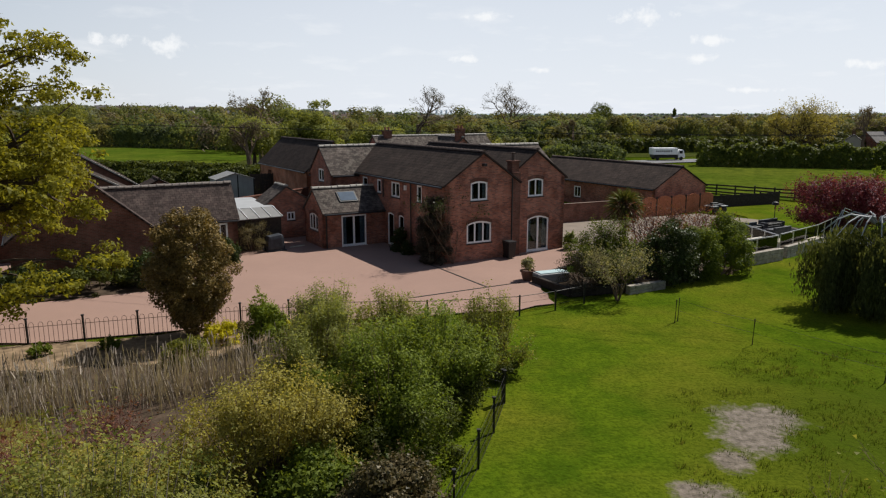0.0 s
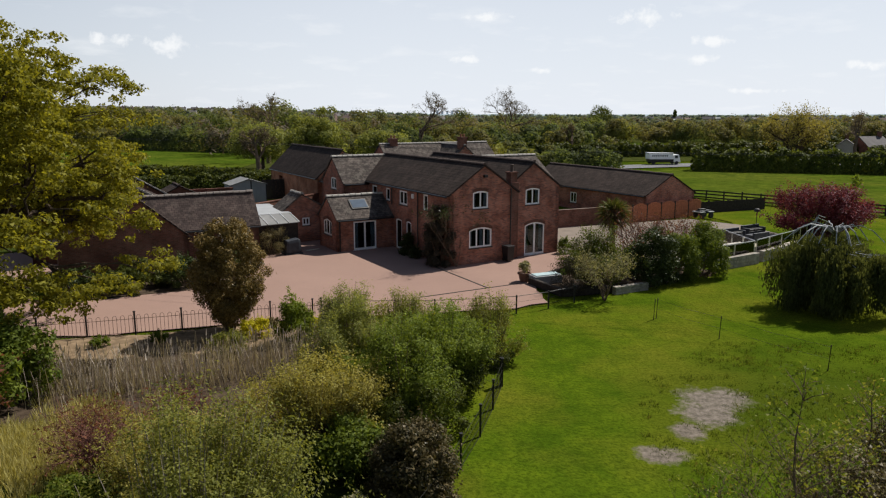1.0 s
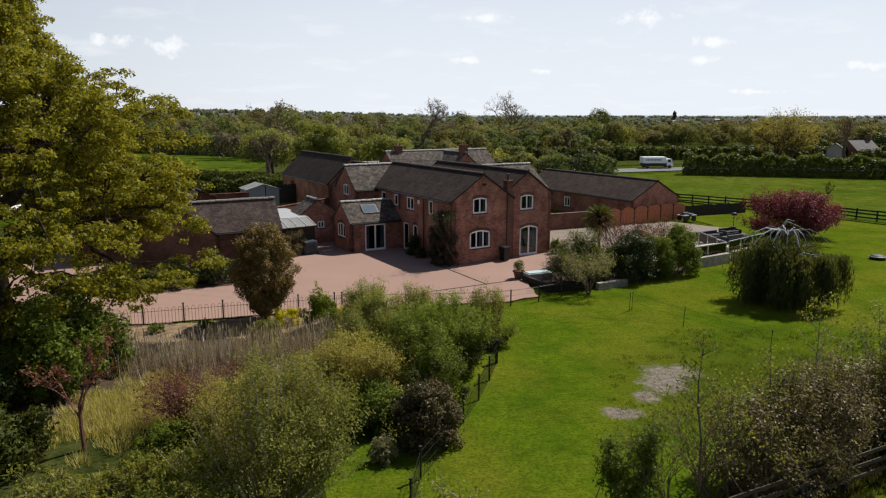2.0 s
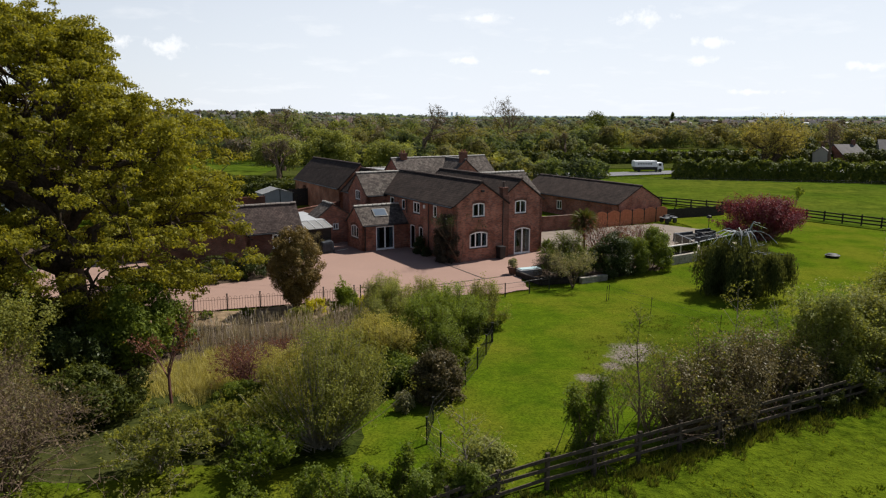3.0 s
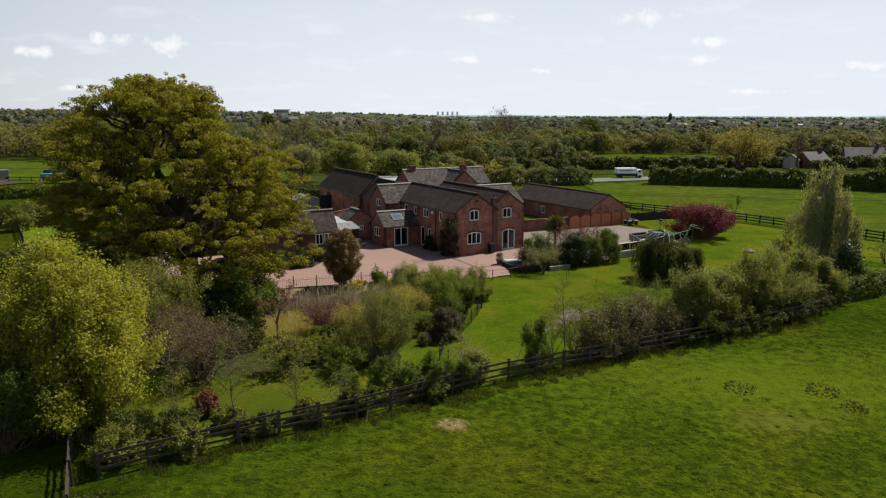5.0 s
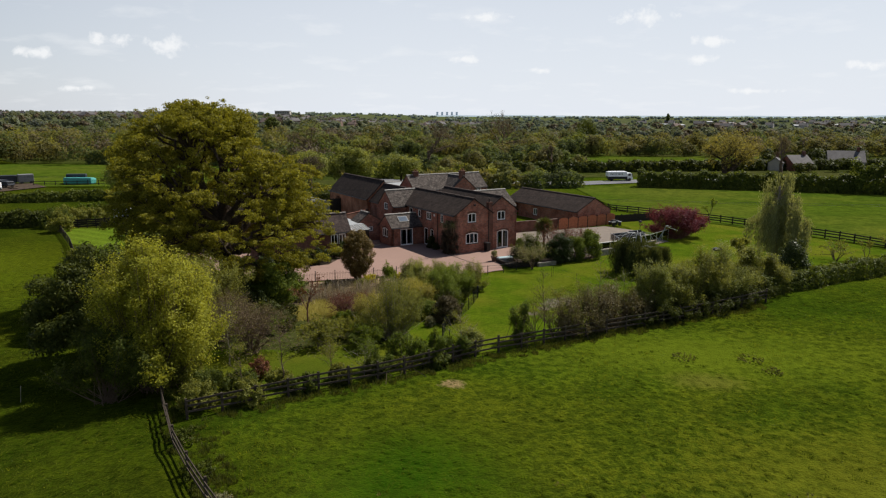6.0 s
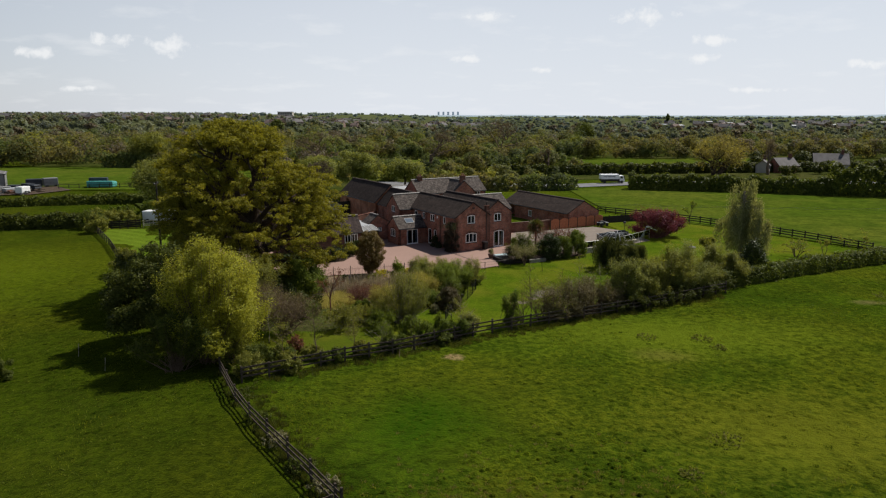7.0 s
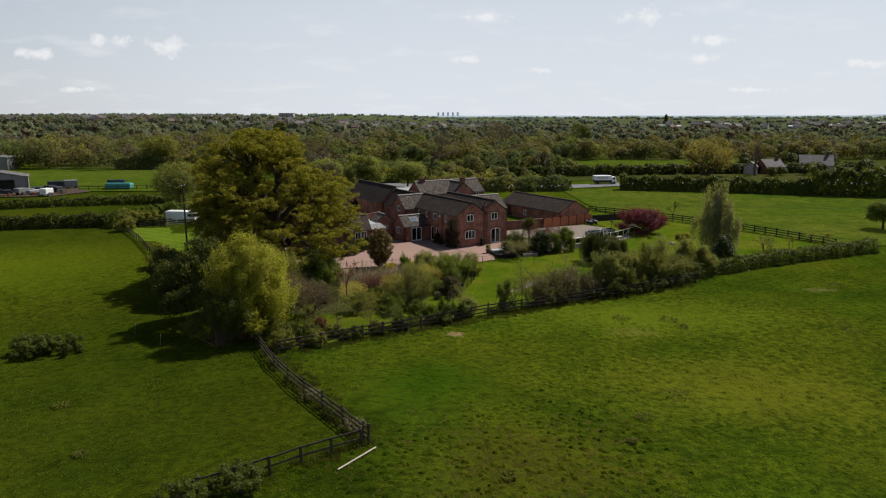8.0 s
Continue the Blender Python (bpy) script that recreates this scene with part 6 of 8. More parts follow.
def twiggy(name, label, category, at, h, w, bark, seed, leafmat=None, n=0, size=0.06, stems=1, levels=4, trunk=0.06, group="", spread=0.55, loose=0.07):
    """A bare or thinly leaved tree: limbs that fork down to twigs."""
    rng = random.Random(seed)
    th = thing(name, label, category, T((at[0], at[1], land(*at))), group)
    bm = bmesh.new()
    tips = []

    def grow(a, d, L, r, lv):
        b = a + d * L
        limb(bm, a, b, r, r * 0.62, rng, 0.1, 2 if lv > 1 else 1, 6 if lv == levels else 3)
        tips.append(b)
        if lv <= 1:
            return
        for i in range(rng.choice((2, 3, 3))):
            nd = (d + Vector((rng.gauss(0, 1), rng.gauss(0, 1), rng.gauss(0.15, 0.6))) * spread * (w / h + 0.35)).normalized()
            grow(a.lerp(b, rng.uniform(0.55, 1.0)), nd, L * rng.uniform(0.55, 0.8), r * 0.55, lv - 1)
    for i in range(stems):
        d = Vector((rng.gauss(0, 0.35 * (stems > 1) + 0.03), rng.gauss(0, 0.35 * (stems > 1) + 0.03), 1)).normalized()
        grow(Vector((rng.uniform(-0.1, 0.1), rng.uniform(-0.1, 0.1), -0.1)) * (stems > 1) * w * 0.4, d, h * 0.4, trunk, levels)
    part("trunk", bm, bark, th)
    if n:
        r = np.random.default_rng(seed)
        tp = np.array([t[:] for t in tips])
        pos = tp[r.integers(0, len(tp), n)] + r.normal(size=(n, 3)) * loose * (0.5 + h / 8)
        pos[:, 2] = np.maximum(pos[:, 2], 0.1)
        part("foliage", quads_mesh("foliage", leaf_quads(pos, r.normal(size=(n, 3)), size, r)), leafmat, th)
    return th


def feathery(name, label, category, at, h, w, leafmat, n, size, seed, stems=120, bark=TWIG, group="", low=0.12, wide=0.42, loose=0.06, root=0.10, shoot=0.13, clump=0.09, thick=0.02):
    """A many-stemmed bush or tree: stems fan up from the foot and end in leafy shoots, gathered in clumps."""
    rng, r = random.Random(seed), np.random.default_rng(seed)
    th = thing(name, label, category, T((at[0], at[1], land(*at))), group)
    bm, lines = bmesh.new(), []
    heads = []
    for i in range(max(6, stems // 7)):
        f = low + (1 - low) * rng.random() ** 0.62
        k = math.sqrt(max(0.0, 1 - ((f - wide) / (1 - wide)) ** 2)) if f > wide else 0.6 + 0.4 * f / wide
        a, deep = rng.uniform(0, 6.283), rng.uniform(0.55, 1.0)
        heads.append((math.cos(a) * k * deep * w / 2, math.sin(a) * k * deep * w / 2, f * h))
    for i in range(stems):
        hx, hy, hz = heads[i % len(heads)]
        e = Vector((hx + rng.gauss(0, clump) * w, hy + rng.gauss(0, clump) * w, min(h * 1.04, max(0.12, hz + rng.gauss(0, clump * 0.9) * h))))
        b = Vector((rng.gauss(0, root) * w * 0.5, rng.gauss(0, root) * w * 0.5, -0.1))
        c = Vector((b.x + (e.x - b.x) * 0.75, b.y + (e.y - b.y) * 0.75, e.z * 0.5))
        pts = [b * (1 - t) ** 2 + c * 2 * t * (1 - t) + e * t * t for t in (0, 0.25, 0.5, 0.75, 1.0)]
        tube(bm, pts, [thick * (1.25 - 0.25 * j) for j in range(5)], 4 if thick > 0.03 else 3, False)
        lines.append((pts[3], pts[4]))
        for _ in range(6):
            t = rng.uniform(0.4, 1.0)
            p = b * (1 - t) ** 2 + c * 2 * t * (1 - t) + e * t * t
            d = ((e - c).normalized() * 0.5 + Vector((rng.gauss(0, 0.8), rng.gauss(0, 0.8), rng.gauss(0.25, 0.5)))).normalized()
            q = p + d * h * shoot * rng.uniform(0.5, 1.3)
            q.z = max(q.z, 0.1)
            lines.append((p, q))
    tagged(part("stem", bm, bark, th), kind="stuff")
    A, B = np.array([p[:] for p, q in lines]), np.array([q[:] for p, q in lines])
    i = r.integers(0, len(A), n)
    pos = A[i] + (B - A)[i] * r.uniform(0.1, 1.05, n)[:, None] + r.normal(size=(n, 3)) * loose * 1.25
    pos[:, 2] = np.maximum(pos[:, 2], 0.05)
    mid = np.array([0, 0, h * 0.4])
    nrm = (pos - mid) / max(w, h) + np.array([0, 0, 0.35]) + r.normal(size=(n, 3)) * 0.45
    part("foliage", quads_mesh("foliage", leaf_quads(pos, nrm, size, r, 0.55)), leafmat, th)
    return th


def slender(name, label, at, h, w, bark, seed, leafmat, n, group=""):
    """A young tree: one straight stem with thin side branches."""
    rng, r = random.Random(seed), np.random.default_rng(seed)
    th = thing(name, label, "sapling", T((at[0], at[1], land(*at))), group)
    bm = bmesh.new()
    top = Vector((rng.gauss(0, 0.04) * h, rng.gauss(0, 0.04) * h, h))
    stem = limb(bm, (0, 0, -0.1), top, 0.02 + 0.007 * h, 0.006, rng, 0.03, 8, 6)
    tips = [stem[-1], stem[-2]]
    for i in range(26):
        f = rng.uniform(0.25, 0.97)
        a = Vector((0, 0, 0)).lerp(top, f)
        ang, L = rng.uniform(0, 6.283), w * 0.5 * (1.15 - f) * rng.uniform(0.7, 1.3) + 0.15
        b = a + Vector((math.cos(ang) * L, math.sin(ang) * L, L * rng.uniform(0.5, 1.2)))
        q = limb(bm, a, b, 0.012, 0.004, rng, 0.1, 3, 4)
        tips += q[1:]
        for _ in range(2):
            c = q[2] + Vector((rng.gauss(0, 0.5), rng.gauss(0, 0.5), rng.uniform(0, 0.6))) * L * 0.5
            tips.append(limb(bm, q[2], c, 0.006, 0.003, rng, 0.1, 2, 4)[-1])
    part("trunk", bm, bark, th)
    tp = np.array([t[:] for t in tips])
    pos = tp[r.integers(0, len(tp), n)] + r.normal(size=(n, 3)) * 0.1
    part("foliage", quads_mesh("foliage", leaf_quads(pos, r.normal(size=(n, 3)), 0.038, r)), leafmat, th)
    return th


# the great oak
def gather(pts, k, r):
    """Splits points into k neighbourhoods; returns their middles and each point's neighbourhood."""
    mids = pts[r.choice(len(pts), k, replace=False)].copy()
    for _ in range(8):
        own = ((pts[:, None] - mids[None]) ** 2).sum(2).argmin(1)
        for j in range(k):
            if (own == j).any():
                mids[j] = pts[own == j].mean(0)
    return mids, own


def great_oak():
    rng, r = random.Random(77), np.random.default_rng(77)
    th = thing("oak_tree", "huge spreading oak in fresh olive-yellow leaf", "tree", T((-21.5, 21.2, 0)))
    part("trunk", tube(bmesh.new(), [(0, 0, -0.3), (0.1, 0, 0.4), (0.1, 0.1, 1.8), (0.0, 0.0, 3.4), (-0.2, 0, 5.2), (-0.5, 0.1, 7.5)], [1.3, 0.9, 0.72, 0.75, 0.55, 0.36], 14), BARK, th)
    # height, middle and reach of the crown
    hz = [2.0, 3.5, 5.5, 8.5, 10.5, 12.5, 14.2, 15.4, 16.3, 17.0]
    mid = [0.5, 0.5, 0.4, -0.3, -0.5, -1.9, -1.9, -1.8, -1.7, -1.4]
    reach = [7.8, 9.8, 10.3, 10.4, 9.6, 7.4, 6.1, 5.0, 3.8, 2.0]
    tips = []
    while len(tips) < 1050:
        z = rng.uniform(2.2, 17.0)
        R, c = float(np.interp(z, hz, reach)), float(np.interp(z, hz, mid))
        if z < 15 and rng.random() > R / 10.5:
            continue
        a = rng.uniform(0, 6.283)
        k = rng.uniform(0.62, 1.0) if rng.random() < 0.8 else rng.uniform(0.25, 0.7)
        if z > 15.0:
            k = math.sqrt(rng.random())
        # the boughs towards the courtyard's far side are shorter
        back = smooth(0.28, 0.55, a) * (1 - smooth(1.6, 2.2, a))
        k *= 1 - 0.15 * back * (1 - smooth(9.5, 12.0, z))
        if back > 0.3 and z < 3.4:
            continue
        k *= 1 + 0.09 * math.sin(3 * a + 0.7 * z) + 0.06 * math.sin(7 * a - 1.4 * z)
        p = Vector((c + math.cos(a) * R * k * 0.93, math.sin(a) * R * k * 0.93, z))
        if z < 4.6 and k < 0.74:
            continue
        if noise.noise(p * 0.33) + 0.35 * noise.noise(p * 0.9) < -0.16 and rng.random() < 0.9:
            continue
        tips.append(p[:])
    tips = np.array(tips)
    inner, own = gather(tips, 110, r)
    limbs, lown = gather(inner, 15, r)
    nodes = []
    for j, m in enumerate(limbs):
        bm = bmesh.new()
        e = Vector((m[0] * 0.62, m[1] * 0.62, 3.6 + (m[2] - 3.6) * 0.66))
        z0 = min(6.8, max(2.7, 2.6 + (m[2] - 4) * 0.4))
        pts = limb(bm, (-0.05 * z0, 0, z0), e, 0.40, 0.22, rng, 0.16, 6, 8)
        for i in np.where(lown == j)[0]:
            q = Vector(inner[i])
            q = Vector((q.x * 0.93, q.y * 0.93, q.z - 0.35))
            s0 = min(pts[2:], key=lambda p: (p - q).length + 0.4 * rng.random())
            sub = limb(bm, s0, q, 0.17, 0.07, rng, 0.2, 5, 6)
            for t in np.where(own == i)[0]:
                tw = limb(bm, sub[rng.choice((3, 4, 5))], tips[t], 0.06, 0.018, rng, 0.2, 3, 4)
                nodes += [(tw[2], 0.6), (tw[3], 1.0)]
        part("bough", bm, BARK, th)
    # leaf sprays, flattened, at the twigs' ends, with hollows between them
    pf = []
    for p, f in nodes:
        for _ in range(3 if f == 1.0 else 1):
            out = Vector((p.x, p.y, 0)).normalized() * rng.uniform(-0.1, 0.6)
            pf.append((p.x + out.x + rng.gauss(0, 0.42), p.y + out.y + rng.gauss(0, 0.42), p.z + rng.gauss(0.05, 0.26), rng.uniform(0.26, 0.62)))
    leaves = puff_leaves(pf, 350000, 0.073, 78, 0.35, 0.35, 0.65, 0.5, 0.5)
    part("crown", quads_mesh("crown", leaves), L_OAK, th)
    return th


great_oak()
feathery("yellow_maple", "round field maple in yellow-green leaf by the fence", "tree", (-18.3, -2.4), 8.8, 7.5, L_YELLOW, 120000, 0.062, 21, 460, TWIG, low=0.10, wide=0.45, loose=0.13, shoot=0.09, clump=0.038, thick=0.03)
feathery("maple_skirt", "low olive growth below the maple", "bush", (-20.4, -4.4), 4.2, 5.6, L_HEDGE, 26000, 0.065, 321, 100, loose=0.1)
# this crown's shaded side is put into its darker leaf colour
tree("dark_maple", "dense green tree behind the maple, leaf darkened for shade", "tree", (-23.4, 1.6), 8.6, 9.6, 0.0, L_DIMHEDGE, 40000, 0.11, 22, TWIG, 0.18, 150, 0.75, 0.4, dome=True)
shrub("shade_bush", "dark bush in the shade of the oak", "bush", (-29.0, 24.5), 4.0, 6.4, L_DIMHEDGE, 12000, 0.1, 401)
shrub("shade_bush", "dark bush in the shade of the oak", "bush", (-32.5, 30.5), 4.2, 6.4, L_DIMHEDGE, 12000, 0.1, 402)
tree("dark_maple", "dense green tree on the paddock edge", "tree", (-28.0, 9.6), 5.2, 7.6, 0.0, L_DIMHEDGE, 30000, 0.12, 23, TWIG, 0.16, 110, 0.8, dome=True)
shrub("hedge_bush", "dark green bush on the paddock edge", "bush", (-33.5, 19.0), 4.4, 6.4, L_DIMHEDGE, 9000, 0.12, 24)
shrub("hedge_bush", "dark green bush on the paddock edge", "bush", (-37.5, 25.5), 3.4, 4.6, L_OLIVE, 7000, 0.12, 25)
feathery("willow_bush", "olive willow bush behind bare thicket", "bush", (-19.5, 9.0), 5.4, 7.5, L_OLIVE, 40000, 0.055, 26, 180, TWIG, loose=0.1)
feathery("willow_bush", "olive willow bush under the oak", "bush", (-24, 14.5), 4.8, 6.5, L_OLIVE, 30000, 0.06, 27, 140, TWIG, loose=0.1)
twiggy("bare_thicket", "bare brown tangled thicket", "shrub", (-14.4, 3.6), 4.8, 5.4, TWIG, 28, L_BRONZE, 4500, 0.05, 46, 5, 0.045)
twiggy("bare_thicket", "bare brown tangled thicket", "shrub", (-17.0, 6.4), 4.6, 5.0, TWIG, 29, L_BRONZE, 4200, 0.05, 40, 5, 0.045)
twiggy("bare_thicket", "bare grey-brown thicket under the oak", "shrub", (-18.4, 8.2), 4.8, 5.4, TWIG, 340, L_OLIVE, 5000, 0.06, 30, 5, 0.05)
shrub("laurel", "glossy green laurel under the oak", "bush", (-15.6, 16.2), 4.0, 5.6, L_GREEN, 16000, 0.10, 30, 8)
shrub("laurel", "glossy green laurel under the oak", "bush", (-20.0, 17.6), 3.2, 5.0, L_DIMHEDGE, 10000, 0.11, 31, 8)
shrub("shade_bush", "dark bush in the shade of the oak", "bush", (-18.0, 13.4), 2.6, 5.2, L_DARK, 8000, 0.10, 32)
shrub("hazel_bush", "dark green hazel bush on the lawn", "bush", (-14.4, 9.2), 2.6, 4.2, L_DIMHEDGE, 9000, 0.09, 33)
twiggy("hazel_bush", "green bush with grey stems", "bush", (-9.9, 5.0), 2.9, 3.4, PALEBARK, 34, L_OLIVE, 6000, 0.05, 12, 4, 0.03, "", 0.6)
twiggy("hazel_bush", "yellow-green low bush on the lawn", "bush", (-8.4, 6.9), 2.4, 3.0, PALEBARK, 35, L_OLIVE, 6000, 0.05, 12, 4, 0.03, "", 0.6)
twiggy("red_sapling", "slender sapling with reddish bare twigs", "sapling", (-11.8, 10.6), 4.2, 2.0, REDTWIG, 37, L_RED, 500, 0.05, 1, 5, 0.08)
twiggy("dogwood", "red-stemmed bare dogwood by the reeds", "shrub", (-9.2, 12.3), 2.7, 3.0, REDTWIG, 38, L_RED, 900, 0.045, 34, 5, 0.03)
twiggy("dogwood", "red-stemmed bare dogwood by the reeds", "shrub", (-8.0, 14.6), 2.2, 2.6, REDTWIG, 39, L_RED, 500, 0.045, 22, 5, 0.025)
feathery("sallow", "broad grey-green sallow with tangled pale stems", "bush", (-4.9, 6.9), 4.3, 4.6, L_OLIVE, 42000, 0.034, 40, 190, PALEBARK, low=0.2, wide=0.5, loose=0.09, shoot=0.12, clump=0.075)
feathery("sallow", "yellowish sallow bush over the pond", "bush", (-6.9, 10.4), 2.5, 3.6, L_SALLOW, 26000, 0.03, 41, 100, TWIG, loose=0.07)
shrub("low_shrub", "low dark green bush beside the dogwood", "bush", (-8.6, 9.6), 1.5, 2.6, L_GREEN, 9000, 0.05, 42)
twiggy("sallow", "low olive sallow growth", "bush", (-6.4, 5.0), 2.6, 3.4, PALEBARK, 43, L_GREEN, 7000, 0.05, 12, 4, 0.03, "", 0.6)
feathery("olive_bush", "yellow-green spreading sallow above the pond", "bush", (-3.7, 13.6), 3.0, 4.2, L_SALLOW, 52000, 0.034, 44, 170, TWIG, loose=0.08, clump=0.07)
feathery("green_bush", "large feathery green bush beside the lawn", "bush", (-1.4, 15.9), 3.3, 3.9, L_FRESH, 52000, 0.036, 45, 150, TWIG, loose=0.08, clump=0.075)
feathery("green_bush", "fresh green bush with yellow shoots", "bush", (-3.5, 18.6), 3.1, 3.4, L_FEATHER, 36000, 0.036, 46, 130, TWIG, loose=0.08, clump=0.075)
feathery("green_bush", "fresh green bush above the lawn", "bush", (-0.2, 18.0), 3.2, 3.4, L_FRESH, 36000, 0.036, 331, 110, TWIG, loose=0.08)
feathery("green_bush", "rounded olive bush with brownish shoots by the railings", "bush", (-1.8, 21.2), 2.7, 3.2, L_OLIVE, 30000, 0.034, 333, 120, TWIG, loose=0.08)
feathery("green_bush", "pale green feathery bush by the railings", "bush", (-4.0, 22.0), 2.8, 2.6, L_FEATHER, 20000, 0.034, 334, 90, TWIG, loose=0.07)
shrub("green_bush", "dark green bush below the large ones", "bush", (-2.6, 12.6), 1.7, 2.4, L_GREEN, 9000, 0.065, 332, 8, TWIG, "", 16, 0.6)
# the next two use the darkened leaf to paint shade between the bushes
shrub("green_bush", "dense growth under the feathery bushes, leaf darkened for shade", "bush", (-1.0, 15.2), 2.3, 3.8, L_DIMHEDGE, 14000, 0.05, 431, 8, puffs=24)
shrub("green_bush", "dense green growth under the feathery bushes", "bush", (0.0, 17.5), 2.2, 2.8, L_DIMHEDGE, 11000, 0.05, 432, 8, puffs=20)
shrub("green_bush", "dense green growth under the feathery bushes", "bush", (-3.2, 17.2), 2.0, 3.2, L_GREEN, 10000, 0.05, 433, 8, puffs=20)
shrub("sallow", "low yellowish growth at the foot of the sallows", "bush", (-6.8, 12.2), 1.8, 3.4, L_SALLOW, 9000, 0.05, 434, 8, puffs=20)
shrub("rhododendron", "dark rhododendron with dull bronze leaves", "bush", (-0.8, 11.3), 2.5, 2.4, L_RHODO, 17000, 0.055, 47, 9, TWIG, "", 24, 0.5)
shrub("rhododendron", "dark low evergreen bush", "bush", (-1.3, 12.2), 1.7, 2.0, L_DARK, 5000, 0.07, 48)
feathery("grey_shrub", "grey-olive upright twiggy shrub beside the fence", "shrub", (1.95, 21.3), 2.75, 2.9, L_OLIVE, 20000, 0.036, 49, 130, TWIG, low=0.15, wide=0.6, loose=0.08, clump=0.07)
shrub("low_shrub", "dark growth at the foot of the twiggy shrub", "shrub", (1.8, 20.9), 1.1, 1.8, L_DIMHEDGE, 4000, 0.045, 349)
shrub("low_shrub", "bright yellow-flowered shrub by the gravel", "shrub", (-0.6, 22.6), 1.9, 1.2, L_LIME, 1400, 0.045, 350)
shrub("grey_shrub", "sparse grey-green shrub on the bank", "shrub", (-4.3, 22.6), 2.6, 2.4, L_GREY, 6500, 0.055, 50, 16, TWIG)
shrub("conifer_shrub", "fresh green upright shrub on the bank", "shrub", (-6.5, 23.6), 2.3, 1.7, L_FRESH, 7000, 0.055, 51)
shrub("low_shrub", "low yellow-green shrub on the bank", "shrub", (-5.5, 24.0), 1.2, 1.6, L_LIME, 3000, 0.05, 52)
shrub("low_shrub", "bright lime-yellow flowering euphorbia", "shrub", (-8.4, 24.2), 1.0, 1.4, L_LIME, 4200, 0.045, 53)
shrub("low_shrub", "green low shrub on the bank", "shrub", (-8.9, 21.8), 1.2, 1.7, L_OLIVE, 4200, 0.05, 54)
shrub("low_shrub", "low green tuft on the bank", "shrub", (-14.6, 22.8), 0.5, 0.9, L_GREEN, 900, 0.05, 55)
shrub("low_shrub", "low green tuft on the bank", "shrub", (-12.4, 23.6), 0.5, 0.8, L_GREEN, 900, 0.05, 56)
shrub("low_shrub", "low russet tuft on the bank", "shrub", (-8.2, 25.6), 0.5, 1.0, L_BRONZE, 900, 0.05, 57)
shrub("silver_shrub", "small silvery shrub in the grass", "shrub", (-2.1, 10.0), 0.9, 0.9, L_GREY, 1600, 0.05, 58)

# clipped photinia by the railings
rng = random.Random(14)
th = thing("photinia", "egg-shaped photinia with bronze-green glossy leaves", "tree", T((-9.68, 25.0, 0.05)))
pf = []
for i in range(230):
    z = 0.5 + 4.2 * (i + rng.random()) / 230
    f = (z - 0.1) / 5.0
    rad = 1.74 * max(0.02, math.sin(math.pi * min(0.99, 0.04 + 0.94 * f))) ** 0.75 * (0.5 + 0.5 * min(1.0, f / 0.5))
    a = i * 2.4 + rng.uniform(-0.4, 0.4)
    k = rng.uniform(0.42, 0.98)
    pf.append((math.cos(a) * rad * k, math.sin(a) * rad * k, z + rng.uniform(-0.15, 0.25), rng.uniform(0.16, 0.42)))
bm = bmesh.new()
for i in range(7):
    limb(bm, (rng.uniform(-0.15, 0.15), rng.uniform(-0.15, 0.15), -0.1), pf[i * 15][:3], 0.07, 0.02, rng, 0.06, 4, 6)
part("stem", bm, TWIG, th)
part("foliage", quads_mesh("foliage", puff_leaves(pf, 52000, 0.046, 60, 0.2, 0.5)), L_PHOTINIA, th)

# reeds
def reed_bed():
    r = np.random.default_rng(61)
    n = 2700
    t = r.uniform(0, 1, n)
    x = -17.5 + 14.2 * t
    y = 17.7 + 3.2 * t + r.normal(size=n) * 0.85 - 0.8 * np.exp(-((t - 0.45) / 0.2) ** 2)
    h = r.uniform(0.7, 1.45, n) * (1 - 0.25 * (t < 0.12))
    w = r.uniform(0.006, 0.016, n)
    a = r.uniform(0, np.pi, n)
    lean = r.normal(size=(n, 2)) * 0.16
    dx, dy = np.cos(a) * w, np.sin(a) * w
    z0 = np.zeros(n)
    lo = np.stack([x, y, z0], 1)
    hi = np.stack([x + lean[:, 0] * h, y + lean[:, 1] * h, h], 1)
    d = np.stack([dx, dy, z0], 1)
    q = np.stack([lo - d, lo + d, hi + d * 0.5, hi - d * 0.5], 1)
    m = n // 5
    base = hi[:m]
    d2 = d[:m] * 2.2
    up = np.stack([lean[:m, 0] * 0.3, lean[:m, 1] * 0.3, np.full(m, 0.22)], 1)
    heads = np.stack([base - d2, base + d2, base + up + d2 * 0.4, base + up - d2 * 0.4], 1)
    solid("reeds", quads_mesh("reeds", np.concatenate([q, heads])), REED, "stand of dry tan reeds round the pond", "reeds", kind="stuff")


reed_bed()

# courtyard and bed plants
for i, (x, y, w, h) in enumerate(((-20.0, 31.0, 3.4, 1.7), (-17.4, 32.2, 3.4, 1.9), (-15.2, 33.4, 3.0, 2.0), (-13.6, 36.4, 2.6, 1.6), (-12.9, 38.6, 2.0, 1.8), (-23, 30.0, 3, 1.6))):
    shrub("border_shrub", "dark green border shrub against the outbuilding", "shrub", (x, y), h, w, L_DIMHEDGE if i % 2 else L_DARK, 6000, 0.075, 70 + i, group="border shrubs")
shrub("pampas_grass", "tall straw-coloured ornamental grass", "grass", (-12.2, 42.4), 2.4, 2.6, L_BRONZE, 7000, 0.06, 79, 20, slim=0.2, up=1.0)
feathery("bed_bush", "grey-olive bushy shrub in the bed", "bush", (8.3, 32.9), 3.3, 3.8, L_HEDGE, 26000, 0.045, 80, 130, TWIG, low=0.25, wide=0.55, loose=0.09)
